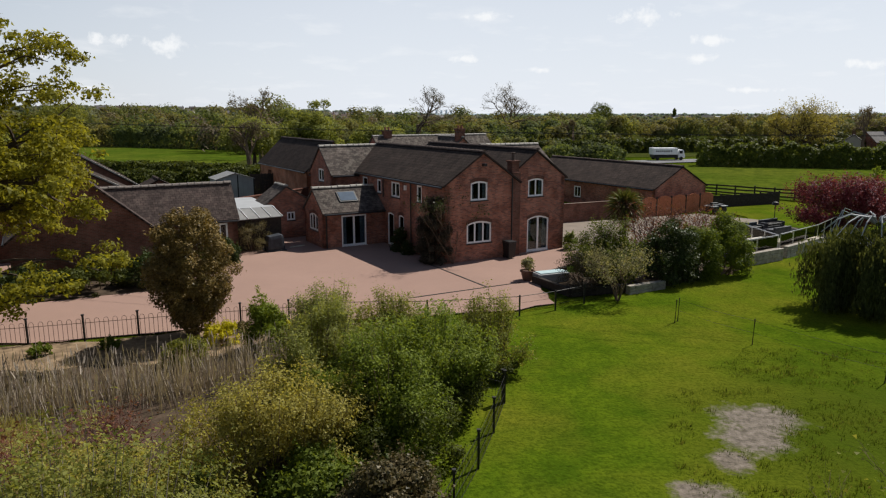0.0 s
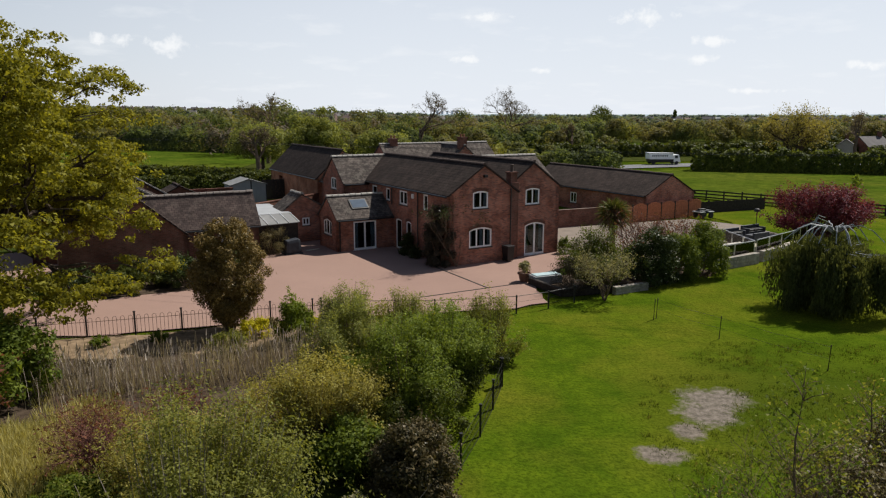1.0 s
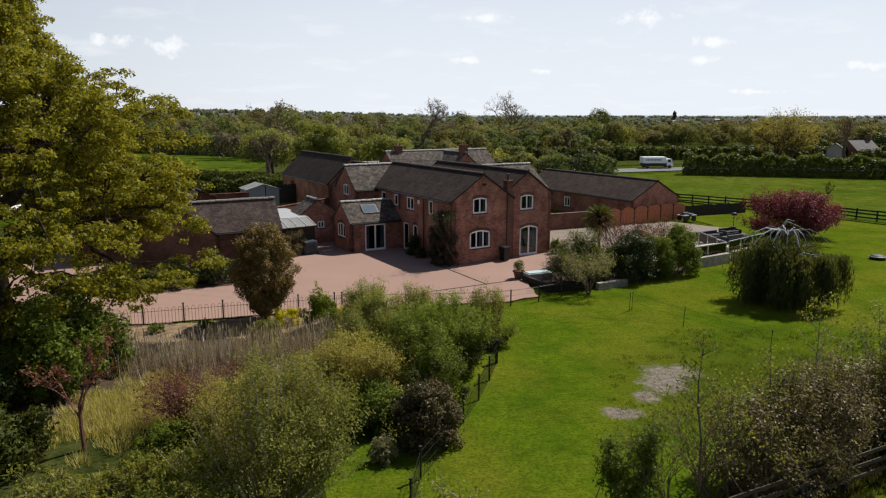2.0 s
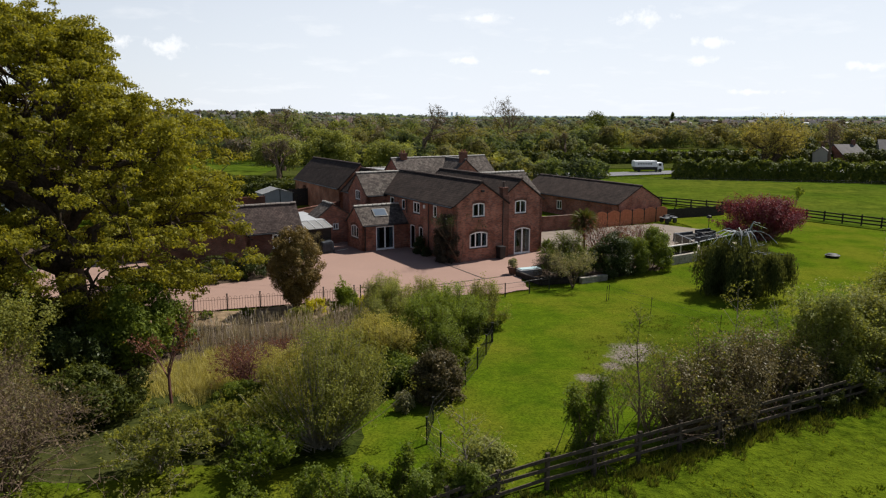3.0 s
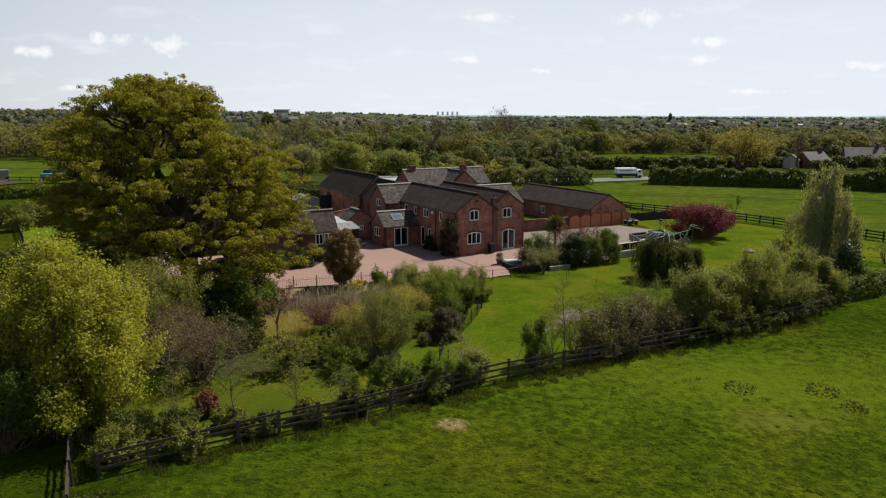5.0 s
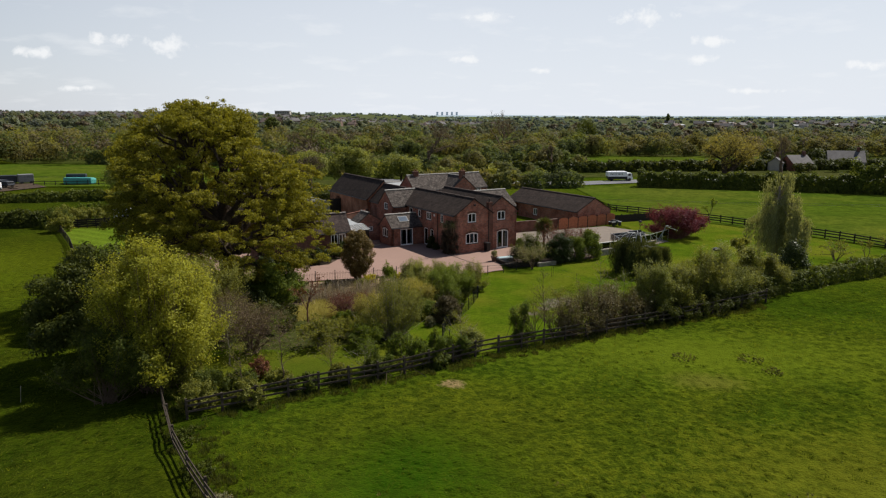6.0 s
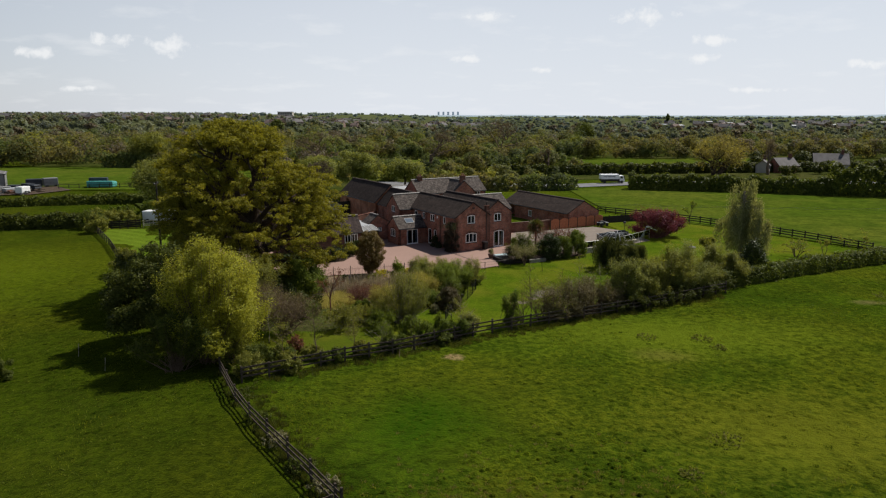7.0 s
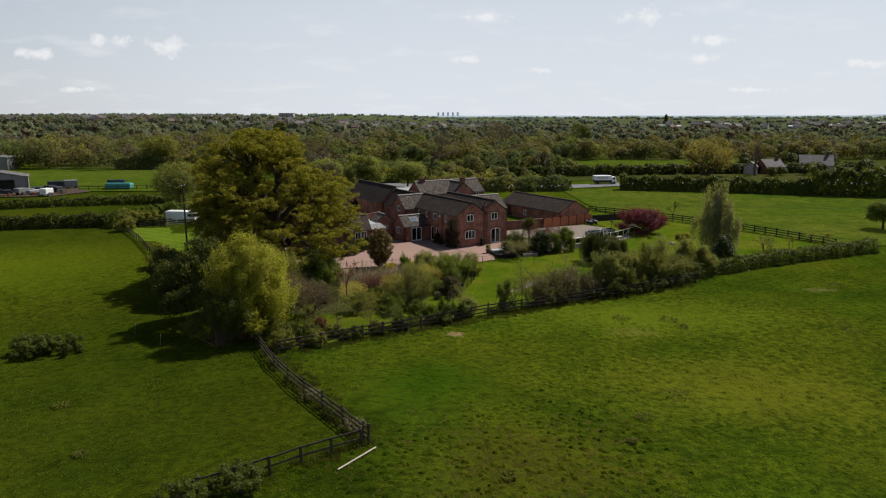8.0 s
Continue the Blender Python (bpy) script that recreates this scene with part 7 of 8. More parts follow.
shrub("bed_bush", "brown arching dead growth at the front of the bed", "bush", (7.2, 32.6), 2.5, 3.2, L_IVY, 9000, 0.05, 380, 16, TWIG, slim=0.25)
twiggy("bed_tree", "thin grey-stemmed small tree leaning over the bed", "tree", (8.3, 30.6), 3.1, 2.4, TWIG, 81, L_GREY, 3400, 0.045, 5, 5, 0.05, "", 0.5, 0.16)
shrub("bed_bush", "dark green dense shrub in the bed", "bush", (11.7, 34.4), 3.6, 3.6, L_DARK, 13000, 0.07, 82, 8, TWIG, "", 22, 0.7)
shrub("bed_bush", "bright green shrub in the bed", "bush", (13.6, 35.2), 3.2, 2.7, L_GREEN, 9000, 0.065, 83)
shrub("bed_bush", "dark green rounded shrub at the bed end", "bush", (15.5, 36.2), 3.9, 3.0, L_GREEN, 12000, 0.07, 84)
twiggy("red_bush", "reddish twiggy shrub behind the bed", "shrub", (11.6, 37.2), 4.8, 4.2, REDTWIG, 85, L_RED, 1400, 0.05, 22, 5, 0.04)
twiggy("red_bush", "reddish twiggy shrub behind the bed", "shrub", (14.6, 38.2), 4.6, 3.8, REDTWIG, 86, L_RED, 1200, 0.05, 20, 5, 0.04)
# cabbage palm
th = thing("cabbage_palm", "cabbage palm with a round head of strap leaves", "palm", T((10.65, 39.2, 0.05)))
part("trunk", tube(bmesh.new(), [(0, 0, -0.1), (0.05, 0, 1.4), (0, 0, 3.35)], [0.15, 0.11, 0.12], 10), BARK, th)
r = np.random.default_rng(88)
n = 900
d = r.normal(size=(n, 3)); d[:, 2] += 0.25; d /= np.linalg.norm(d, axis=1, keepdims=True)
sidev = np.cross(d, r.normal(size=(n, 3))); sidev /= np.linalg.norm(sidev, axis=1, keepdims=True)
c0 = np.array([0, 0, 3.4]); Lf = r.uniform(0.95, 1.4, n)[:, None]
mid = c0 + d * Lf * 0.55
tip = c0 + d * Lf + np.array([0, 0, -1]) * Lf * 0.18
q1 = np.stack([c0 + d * 0.08 - sidev * 0.015, c0 + d * 0.08 + sidev * 0.015, mid + sidev * 0.03, mid - sidev * 0.03], 1)
q2 = np.stack([mid - sidev * 0.03, mid + sidev * 0.03, tip + sidev * 0.006, tip - sidev * 0.006], 1)
part("crown", quads_mesh("crown", np.concatenate([q1, q2])), leaf_material("palm_leaf", (0.05, 0.058, 0.012), (0.16, 0.165, 0.045), 0.25, 0.45), th)

# weeping willow on the lawn
def weeping(name, label, at, h, w, leafmat, seed, n_str, base=0.25, size=0.055, bark=PALEBARK, top_flat=0.5, jut=0.0):
    rng, r = random.Random(seed), np.random.default_rng(seed)
    th = thing(name, label, "tree", T((at[0], at[1], 0.02)))
    bm = bmesh.new()
    tube(bm, [(0, 0, -0.1), (0.1, 0, h * 0.4), (0, 0, h * 0.82)], [0.035 * h, 0.026 * h, 0.012 * h], 8)
    pos = []
    # strands hang in curtains from a few dozen arching boughs, with gaps between them
    heads = []
    for i in range(26 + int(w * 3)):
        a, k = rng.uniform(0, 6.283), math.sqrt(rng.random())
        lob = 1 + 0.2 * math.sin(2 * a + seed) + 0.14 * math.sin(5 * a + 2 * seed)
        z0 = h * (1 - (1 - top_flat) * k ** 2.2) * rng.uniform(0.8, 1.0)
        heads.append((math.cos(a) * k * w / 2 * lob, math.sin(a) * k * w / 2 * lob, z0, k))
        limb(bm, (0, 0, h * 0.7), heads[-1][:3], 0.035, 0.012, rng, 0.12, 4, 5)
    for i in range(n_str):
        hx, hy, hz, k = heads[rng.randrange(len(heads))]
        x, y = hx + rng.gauss(0, 0.045) * w, hy + rng.gauss(0, 0.045) * w
        z0 = hz * rng.uniform(0.92, 1.03)
        z1 = max(0.1, base * h * rng.uniform(0.2, 1.6) if k < 0.75 else rng.uniform(0.08, 0.45) * h)
        m = int(14 + 42 * (z0 - z1) / h)
        f = r.uniform(0, 1, m)
        out = 1 + 0.1 * f
        pos.append(np.stack([x * out + r.normal(size=m) * 0.09, y * out + r.normal(size=m) * 0.09, z0 + (z1 - z0) * f], 1))
    part("trunk", bm, bark, th)
    pos = np.concatenate(pos)
    nrm = r.normal(size=pos.shape)
    nrm[:, 2] *= 0.2
    nrm /= np.linalg.norm(nrm, axis=1, keepdims=True)
    down = np.zeros_like(pos); down[:, 2] = 1
    sd = np.cross(nrm, down); sd /= np.maximum(np.linalg.norm(sd, axis=1, keepdims=True), 1e-6)
    s = (size * r.uniform(0.6, 1.4, len(pos)))[:, None]
    q = np.stack([pos + down * s * 2.0 + sd * s * 0.9, pos + down * s * 2.0 - sd * s * 0.9, pos - down * s * 2.8], 1)
    part("curtain_foliage", quads_mesh("curtain_foliage", q), leafmat, th)
    return th


willow = weeping("weeping_willow", "low weeping willow with bare pale arching top", (18.9, 28.6), 4.1, 4.8, L_WILLOW, 90, 1300, 0.05, 0.036, PALE, 0.72)
rng = random.Random(91)
for i in range(13):
    a, L = rng.uniform(0, 6.283), rng.uniform(1.0, 2.4)
    part("bare_branch", tube(bmesh.new(), [(math.cos(a) * L * f, math.sin(a) * L * f, 3.4 + 1.15 * math.sin(math.pi * (0.15 + 0.7 * f)) - 0.3 * f) for f in (0, 0.25, 0.5, 0.75, 1.0)], [0.05, 0.045, 0.038, 0.03, 0.02], 5), PALE, willow, "pale bare arching branch")
weeping("weeping_birch", "tall silvery weeping birch on the lawn edge", (35.4, 33.4), 10.6, 4.8, L_SILVER, 91, 1100, 0.16, 0.042, PALEBARK, 0.45)
shrub("evergreen_bush", "dark rounded evergreen bush by the hedge", "bush", (33.6, 25.6), 4.6, 3.8, L_DARK, 8000, 0.1, 92)
twiggy("young_tree", "thinly leaved young tree on the lawn", "tree", (29.7, 28.4), 5.2, 2.4, TWIG, 93, L_OLIVE, 2600, 0.08, 1, 5, 0.08)
twiggy("young_tree", "bare young shrub near the hedge", "tree", (43.5, 35.6), 3.6, 3.6, TWIG, 94, L_OLIVE, 500, 0.08, 5, 4, 0.06)
twiggy("young_tree", "bare young sapling near the hedge", "tree", (47.6, 36.6), 2.8, 1.5, TWIG, 95, L_OLIVE, 300, 0.08, 2, 4, 0.05)
twiggy("young_tree", "thin sapling beside the rail fence", "tree", (52.5, 38.0), 4.0, 2.0, TWIG, 96, L_OLIVE, 400, 0.08, 2, 4, 0.05)
twiggy("young_tree", "thin sapling behind the crimson tree", "tree", (39.0, 62.0), 4.6, 2.0, TWIG, 97, L_FRESH, 700, 0.08, 1, 4, 0.06)
feathery("crimson_tree", "spreading ornamental tree with crimson leaves", "tree", (30.0, 50.2), 4.1, 9.2, L_PINK, 30000, 0.075, 98, 190, REDTWIG, low=0.22, wide=0.5, loose=0.14, root=0.12, clump=0.05, thick=0.03)
tree("round_tree", "small round green tree at the pasture edge", "tree", (71.6, 54.5), 5.2, 6.4, 0.8, L_GREEN, 6000, 0.15, 99, BARK, 0.2, 26)

# growth along the pasture fence
FENCE_PLANTS = [(-3.6, 1.0, 2.2, 2.8, 0), (-1.8, 2.2, 2.0, 2.6, 0), (-0.3, 3.0, 1.8, 2.0, 0), (4.7, 6.2, 3.0, 2.0, 0), (8.4, 8.2, 3.0, 3.0, 2), (10.5, 9.2, 3.4, 3.2, 2), (12.4, 10.4, 3.8, 3.4, 2),
                (15.8, 12.6, 4.4, 3.8, 1), (18.6, 14.0, 4.0, 3.6, 3), (20.8, 15.4, 5.0, 4.4, 3), (23.8, 17.8, 5.2, 4.6, 1), (27.0, 20.0, 4.4, 3.8, 3), (29.6, 21.8, 3.2, 3.4, 3), (14.2, 11.8, 2.8, 3.0, 2),
                (17.2, 13.2, 3.0, 3.4, 3), (22.3, 16.4, 3.4, 3.4, 1), (25.3, 18.8, 3.6, 3.6, 3), (-5.4, 0.2, 1.9, 2.4, 0), (0.9, 4.0, 1.6, 1.6, 1)]
for i, (x, y, h, w, kind) in enumerate(FENCE_PLANTS):
    feathery("hedgerow_bush", ("green bush of upright leafy whips behind the fence", "leafy olive hawthorn bush behind the fence", "brownish twiggy bush behind the fence", "leafy green hawthorn behind the fence")[kind], "bush", (x, y), h, w,
             (L_GREEN, L_FEATHER, L_BRONZE, L_OLIVE)[kind], (11000, 26000, 8500, 26000)[kind], (0.042, 0.055, 0.045, 0.055)[kind], 110 + i, (46, 110, 120, 110)[kind], TWIG, "hedgerow bushes", low=0.15, wide=(0.6, 0.45, 0.55, 0.45)[kind], loose=(0.05, 0.10, 0.07, 0.10)[kind], root=(0.5, 0.2, 0.35, 0.2)[kind], clump=0.08)
    if x > 14:
        shrub("hedge_bottom", "dark low growth under the hedgerow bushes", "bush", (x + 0.3, y - 0.6), h * 0.42, w * 1.1, L_DIMHEDGE, 4500, 0.07, 410 + i, 6, group="hedge bottoms")
for i, (x, y, h) in enumerate(((6.3, 6.4, 5.4), (11.2, 10.0, 5.2), (7.6, 7.6, 3.6), (13.4, 11.4, 4.2), (9.4, 9.4, 4.0), (0.2, 3.4, 3.2), (-10.6, -2.6, 4.6), (-15.2, 1.4, 4.2), (-8.0, -1.4, 2.6), (-6.0, -0.8, 2.2), (-12.8, -3.8, 3.0))):
    slender("sapling", "thin sapling with few young leaves by the fence", (x, y), h, 2.4, PALEBARK if i % 2 else TWIG, 130 + i, L_OLIVE if i % 3 else L_GREEN, 900, "saplings")
for i, (x, y, h, w) in enumerate(((5.7, 7.0, 3.6, 2.6), (7.2, 7.6, 4.1, 2.8), (8.9, 8.8, 3.8, 3.0))):
    twiggy("twiggy_bush", "sparse bush of fine brown twigs with small young leaves", "bush", (x, y), h, w, TWIG, 460 + i, L_OLIVE, 600, 0.04, 9, 5, 0.026, "twiggy bushes", 0.42, 0.09)
shrub("russet_bush", "small bush with russet new leaves", "bush", (-12.6, -0.9), 1.4, 1.5, L_RED, 2600, 0.07, 145)
for i, (x, y, h, w) in enumerate(((-14.4, -4.2, 2.0, 2.6), (-16.6, -3.0, 2.6, 3.2), (-13.2, -3.0, 1.4, 2.2), (-11.0, -2.2, 1.2, 1.8), (-5.2, -0.4, 1.4, 1.8), (-7.4, -1.4, 1.3, 1.6), (-9.4, -2.9, 1.2, 1.8), (-12.2, -4.6, 1.5, 2.2), (-1.4, 1.5, 1.1, 1.8), (-14.8, -5.6, 1.8, 2.4))):
    shrub("fence_bramble", "rough olive growth against the fence", "bramble", (x, y), h, w, L_OLIVE if i % 2 else L_HEDGE, 4200, 0.07, 150 + i, 12, group="brambles")
shrub("bramble", "low dark bramble mound in the pasture", "bramble", (-34.9, -6.9), 1.9, 3.6, L_HEDGE, 11000, 0.07, 160)
shrub("bramble", "low dark bramble mound in the pasture", "bramble", (-32.7, -6.4), 1.6, 3.4, L_HEDGE, 9000, 0.07, 161)
shrub("bramble", "bramble bush with grey dead stems at the fence end", "bramble", (-11.9, -27.6), 1.5, 3.2, L_HEDGE, 5500, 0.06, 162, 30, TWIG)
shrub("bramble", "dark tangled growth by the fence end", "bramble", (-14.2, -29.2), 1.4, 3.0, L_HEDGE, 4500, 0.06, 163, 30, TWIG)
for i, (x, y) in enumerate(((-11.9, -12.8), (-10.1, -15.6), (-8.2, -18.4), (-6.6, -20.4), (-13.7, -9.4))):
    shrub("fence_weeds", "rough dry growth at the foot of the fence", "weeds", (x - 0.3, y), 0.6, 1.8, L_GREY if i % 2 else L_HEDGE, 1500, 0.05, 165 + i, 10, group="fence weeds")
# creeper and door plants
shrub("climber", "dull brown-green climber on the corner of the house", "climber", tuple(uv(-0.3, 0.7)[:2]), 4.4, 2.3, L_IVY, 24000, 0.055, 172, 14, TWIG, "", 30, 0.5)
twiggy("climber", "thin dark climber stems on the gable", "climber", tuple(uv(0.45, -0.15)[:2]), 5.0, 0.6, TWIG, 173, L_DARK, 900, 0.05, 5, 5, 0.03)
shrub("door_shrub", "dark shrub beside the entrance door", "shrub", tuple(uv(-0.55, 4.9)[:2]), 1.9, 1.1, L_DARK, 3500, 0.06, 174)
shrub("door_shrub", "dark low shrub by the house wall", "shrub", tuple(uv(-0.5, 3.6)[:2]), 1.0, 0.9, L_DARK, 1800, 0.05, 175)
shrub("wall_shrub", "potted shrub at the corner of the french doors", "shrub", tuple(uv(9.3, -0.3)[:2]), 1.3, 1.1, L_GREEN, 2200, 0.05, 176)

# trimmed hedges
def hedge(label, pts, h, w, leafmat, n_per_m, size, seed, group="hedges", name="hedge"):
    r = np.random.default_rng(seed)
    pos, nrm = [], []
    for (x0, y0), (x1, y1) in zip(pts, pts[1:]):
        L = math.hypot(x1 - x0, y1 - y0)
        n = int(L * n_per_m * 0.65)
        f = r.uniform(0, 1, n)
        a = r.uniform(-0.35, math.pi + 0.35, n)
        bump = 1 + 0.12 * np.sin(f * L * 0.9 + seed) + 0.08 * np.sin(f * L * 2.3) + 0.07 * r.normal(size=n)
        k = r.uniform(0.75, 1.0, n)
        off = np.sign(np.cos(a)) * np.abs(np.cos(a)) ** 0.5 * w / 2 * k * bump
        z = np.maximum(np.sign(np.sin(a)) * np.abs(np.sin(a)) ** 0.45, -0.05) * h * bump * np.where(np.abs(off) < w * 0.36, k ** 0.3, r.uniform(0.1, 1, n))
        nx, ny = (y1 - y0) / L, -(x1 - x0) / L
        x, y = x0 + (x1 - x0) * f + nx * off, y0 + (y1 - y0) * f + ny * off
        pos.append(np.stack([x, y, np.maximum(z, 0.05)], 1))
        nrm.append(np.stack([nx * np.cos(a), ny * np.cos(a), np.sin(a)], 1) + r.normal(size=(n, 3)) * 0.6)
    me = quads_mesh(name, leaf_quads(np.concatenate(pos), np.concatenate(nrm), size * 1.2, r))
    return solid(name, me, leafmat, label, "hedge", group=group, kind="stuff")


hedge("clipped green hedge between lawn and pasture", [(24.5, 18.2), (38, 26.0), (48, 31.0), (58.8, 36.2)], 1.6, 2.2, L_HEDGE, 1200, 0.085, 180)
hedge("rough hedge along the western paddock", [(-61, 60), (-77, 55.6), (-130, 44)], 2.0, 3.0, L_DIMHEDGE, 700, 0.16, 181)
hedge("second rough hedge behind the western paddock", [(-60, 92), (-70, 91), (-94, 81), (-150, 66)], 1.7, 3.4, L_HEDGE, 500, 0.18, 182)
hedge("dark hedge along the road", [(43.0, 118.0), (70, 111), (86.5, 104.5)], 3.4, 4.2, L_HEDGE, 800, 0.22, 183)
hedge("tall dark hedge along the road", [(85, 105.5), (130, 93), (200, 84)], 6.0, 5.0, L_HEDGE, 700, 0.26, 184)
hedge("scrubby bank behind the long barn", [(-6, 120), (14, 116), (30, 118)], 3.2, 6.0, L_FAR, 380, 0.24, 185)
hedge("thick hedge before the meadow", [(8, 160), (30, 158), (60, 164), (140, 176)], 2.8, 5.0, L_DIMHEDGE, 300, 0.32, 186)

hedge("dark scrub hedge before the western meadow", [(-56, 108), (-40, 104), (-27, 97), (-23, 88)], 1.4, 4.0, L_DIMHEDGE, 420, 0.18, 189)
hedge("dark hedge at the end of the stable yard", [tuple(uv(-15, 57)[:2]), tuple(uv(-4, 56)[:2]), tuple(uv(7, 54)[:2])], 1.9, 2.6, L_DIMHEDGE, 700, 0.14, 191)
hedge("dark hedge at the back of the western meadow", [(-120, 188), (-84, 186), (-44, 168), (-36, 150)], 4.6, 5.0, L_FAR, 360, 0.28, 190)

# ---- far woods, houses and the skyline ----
def far_wood(name, label, seed, trees, leafmat, per, size):
    """Tree clumps too far off to be picked apart; trees: rows of x, y, height, width."""
    r = np.random.default_rng(seed)
    tr = np.array(trees, float)
    k = len(tr)
    sub = 9
    px_, py_, pz_, pr_ = [], [], [], []
    for x, y, h, w in trees:
        g = land(x, y)
        d = r.normal(size=(sub, 3))
        d /= np.linalg.norm(d, axis=1, keepdims=True)
        px_.append(x + d[:, 0] * w * 0.3)
        py_.append(y + d[:, 1] * w * 0.3)
        pz_.append(g + h * 0.5 + d[:, 2] * h * 0.3)
        pr_.append(np.full(sub, 0.26 * min(w, h)) * r.uniform(0.7, 1.25, sub))
    pf = np.stack([np.concatenate(a) for a in (px_, py_, pz_, pr_)], 1)
    q = puff_leaves(pf, int(k * per * 1.25), size * 1.3, seed, 0.4, 0.8, 0.8, 0.22)
    return solid(name, quads_mesh(name, q), leafmat, label, "woodland", kind="stuff")


def band(rng, x0, x1, y0, y1, n, h0, h1, wide=(0.8, 1.3)):
    out = []
    for _ in range(n):
        h = rng.uniform(h0, h1)
        out.append((rng.uniform(x0, x1), rng.uniform(y0, y1), h, h * rng.uniform(*wide)))
    return out


def row(rng, pts, gap, h0, h1, jitter=None, wide=(0.8, 1.7)):
    """Trees in a hedgerow line."""
    out = []
    jitter = jitter or gap * 1.3
    for p in along([(x, y, 0) for x, y in pts], gap):
        if noise.noise(Vector((p.x * 0.03, p.y * 0.03, 4))) < -0.32:
            continue
        h = rng.uniform(h0, h1) * (1 + 0.5 * noise.noise(Vector((p.x * 0.05, p.y * 0.05, 1))))
        out.append((p.x + rng.uniform(-jitter, jitter), p.y + rng.uniform(-jitter, jitter), h, h * rng.uniform(*wide)))
    return out


rng = random.Random(200)
near = row(rng, [(-26, 136), (10, 140), (26, 136)], 3.5, 2, 4) + band(rng, -36, 8, 140, 162, 34, 3, 7)
far_wood("scrub_wood", "green scrub and small trees behind the farm", 201, near, L_FAR, 620, 0.16)
lines = row(rng, [(-36, 164), (8, 166)], 4, 3, 5) + row(rng, [(40, 171), (150, 184), (250, 180)], 3.4, 1.6, 3.0) + band(rng, 8, 38, 160, 236, 60, 4, 9)
lines += row(rng, [(-60, 232), (30, 240), (150, 240), (280, 246)], 3.6, 5, 9) + row(rng, [(-60, 246), (30, 252), (140, 256), (280, 258)], 5, 5, 8.5)
far_wood("scrub_wood", "hedgerow trees between the meadows", 202, lines, L_FAR, 460, 0.24)
far_wood("scrub_wood", "hedgerow trees beyond the meadows", 212, band(rng, -160, 300, 262, 345, 260, 4, 8) + row(rng, [(-120, 340), (300, 350)], 6, 4, 8), L_FAR, 260, 0.34)
far_wood("scrub_wood", "brownish budding trees among the green", 203, band(rng, -170, 240, 240, 340, 110, 4, 9) + band(rng, -54, -36, 150, 176, 8, 7, 11), L_FARB, 240, 0.28)
far_wood("scrub_wood", "yellow-green trees among the woods", 204, band(rng, -220, 240, 252, 330, 34, 5, 9) + row(rng, [(-20, 132), (18, 138)], 6, 2.5, 4.5), L_FARY, 260, 0.28)
far_wood("scrub_wood", "wooded edge of the western meadow", 205, row(rng, [(-44, 170), (-85, 192), (-190, 190)], 4.5, 5, 11) + band(rng, -280, -60, 196, 270, 80, 6, 12) + band(rng, -250, -196, 120, 190, 30, 6, 10), L_FAR, 420, 0.28)
far_wood("scrub_wood", "brown-twigged trees west of the meadow", 206, band(rng, -260, -60, 200, 360, 95, 6, 11), L_FARB, 260, 0.3)
far_wood("scrub_wood", "taller trees standing above the hedgerows", 214, band(rng, -190, -50, 210, 340, 14, 11, 16, (0.6, 1.0)) + band(rng, -40, 60, 250, 340, 9, 11, 16, (0.6, 1.0)) + band(rng, 110, 280, 250, 340, 9, 9, 12, (0.6, 1.0)), L_FAR, 620, 0.26)
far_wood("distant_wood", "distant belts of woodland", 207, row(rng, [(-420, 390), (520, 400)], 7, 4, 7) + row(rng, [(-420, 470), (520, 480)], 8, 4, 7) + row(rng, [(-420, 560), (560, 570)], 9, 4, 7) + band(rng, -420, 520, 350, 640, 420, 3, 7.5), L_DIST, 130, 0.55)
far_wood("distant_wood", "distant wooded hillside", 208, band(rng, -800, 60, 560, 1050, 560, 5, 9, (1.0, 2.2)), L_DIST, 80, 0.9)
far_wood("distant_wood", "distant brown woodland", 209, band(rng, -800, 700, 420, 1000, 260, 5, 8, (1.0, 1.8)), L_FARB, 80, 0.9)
# the next two bands carry the haze in their leaf colour
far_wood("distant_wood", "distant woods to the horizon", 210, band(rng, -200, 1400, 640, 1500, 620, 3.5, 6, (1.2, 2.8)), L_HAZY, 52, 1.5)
far_wood("distant_wood", "woods on the skyline", 211, band(rng, -2200, 2600, 1500, 3400, 700, 3.5, 6, (2.0, 5.0)), L_HAZE_BLUE, 40, 3.0)

far_wood("scrub_wood", "garden trees round the far cottages", 213, [(100, 158, 3.4, 4), (104, 160, 3.0, 4), (112, 161, 4.2, 4), (117, 163, 4.6, 4), (120, 165, 3.4, 4), (124, 162, 4.2, 4), (133, 164, 4.8, 6), (137, 168, 4.6, 6), (115, 178, 7, 6), (131, 184, 7, 7), (101, 180, 6, 6)], L_DIMHEDGE, 900, 0.18)
# single trees behind the farm that stand out
tree("green_tree", "broad fresh green tree behind the old barn", "tree", (-22, 112), 11.5, 13, 1, L_FEATHER, 14000, 0.2, 220, BARK, 0.4, 90, 1.1, 0.3)
tree("green_tree", "broad green tree behind the old barn", "tree", (-33, 118), 9.5, 12, 1, L_FEATHER, 12000, 0.2, 228, BARK, 0.35, 44)
tree("green_tree", "low green tree behind the barns", "tree", (-12, 122), 7.5, 11, 1, L_FEATHER, 9000, 0.2, 221, BARK, 0.3, 36)
twiggy("yellow_willow", "wide old willow in yellow-green leaf with dark trunks", "tree", (78.5, 157), 14.0, 21, BARK, 222, L_CATKIN, 10000, 0.16, 6, 6, 0.45, "", 0.34, 0.3)
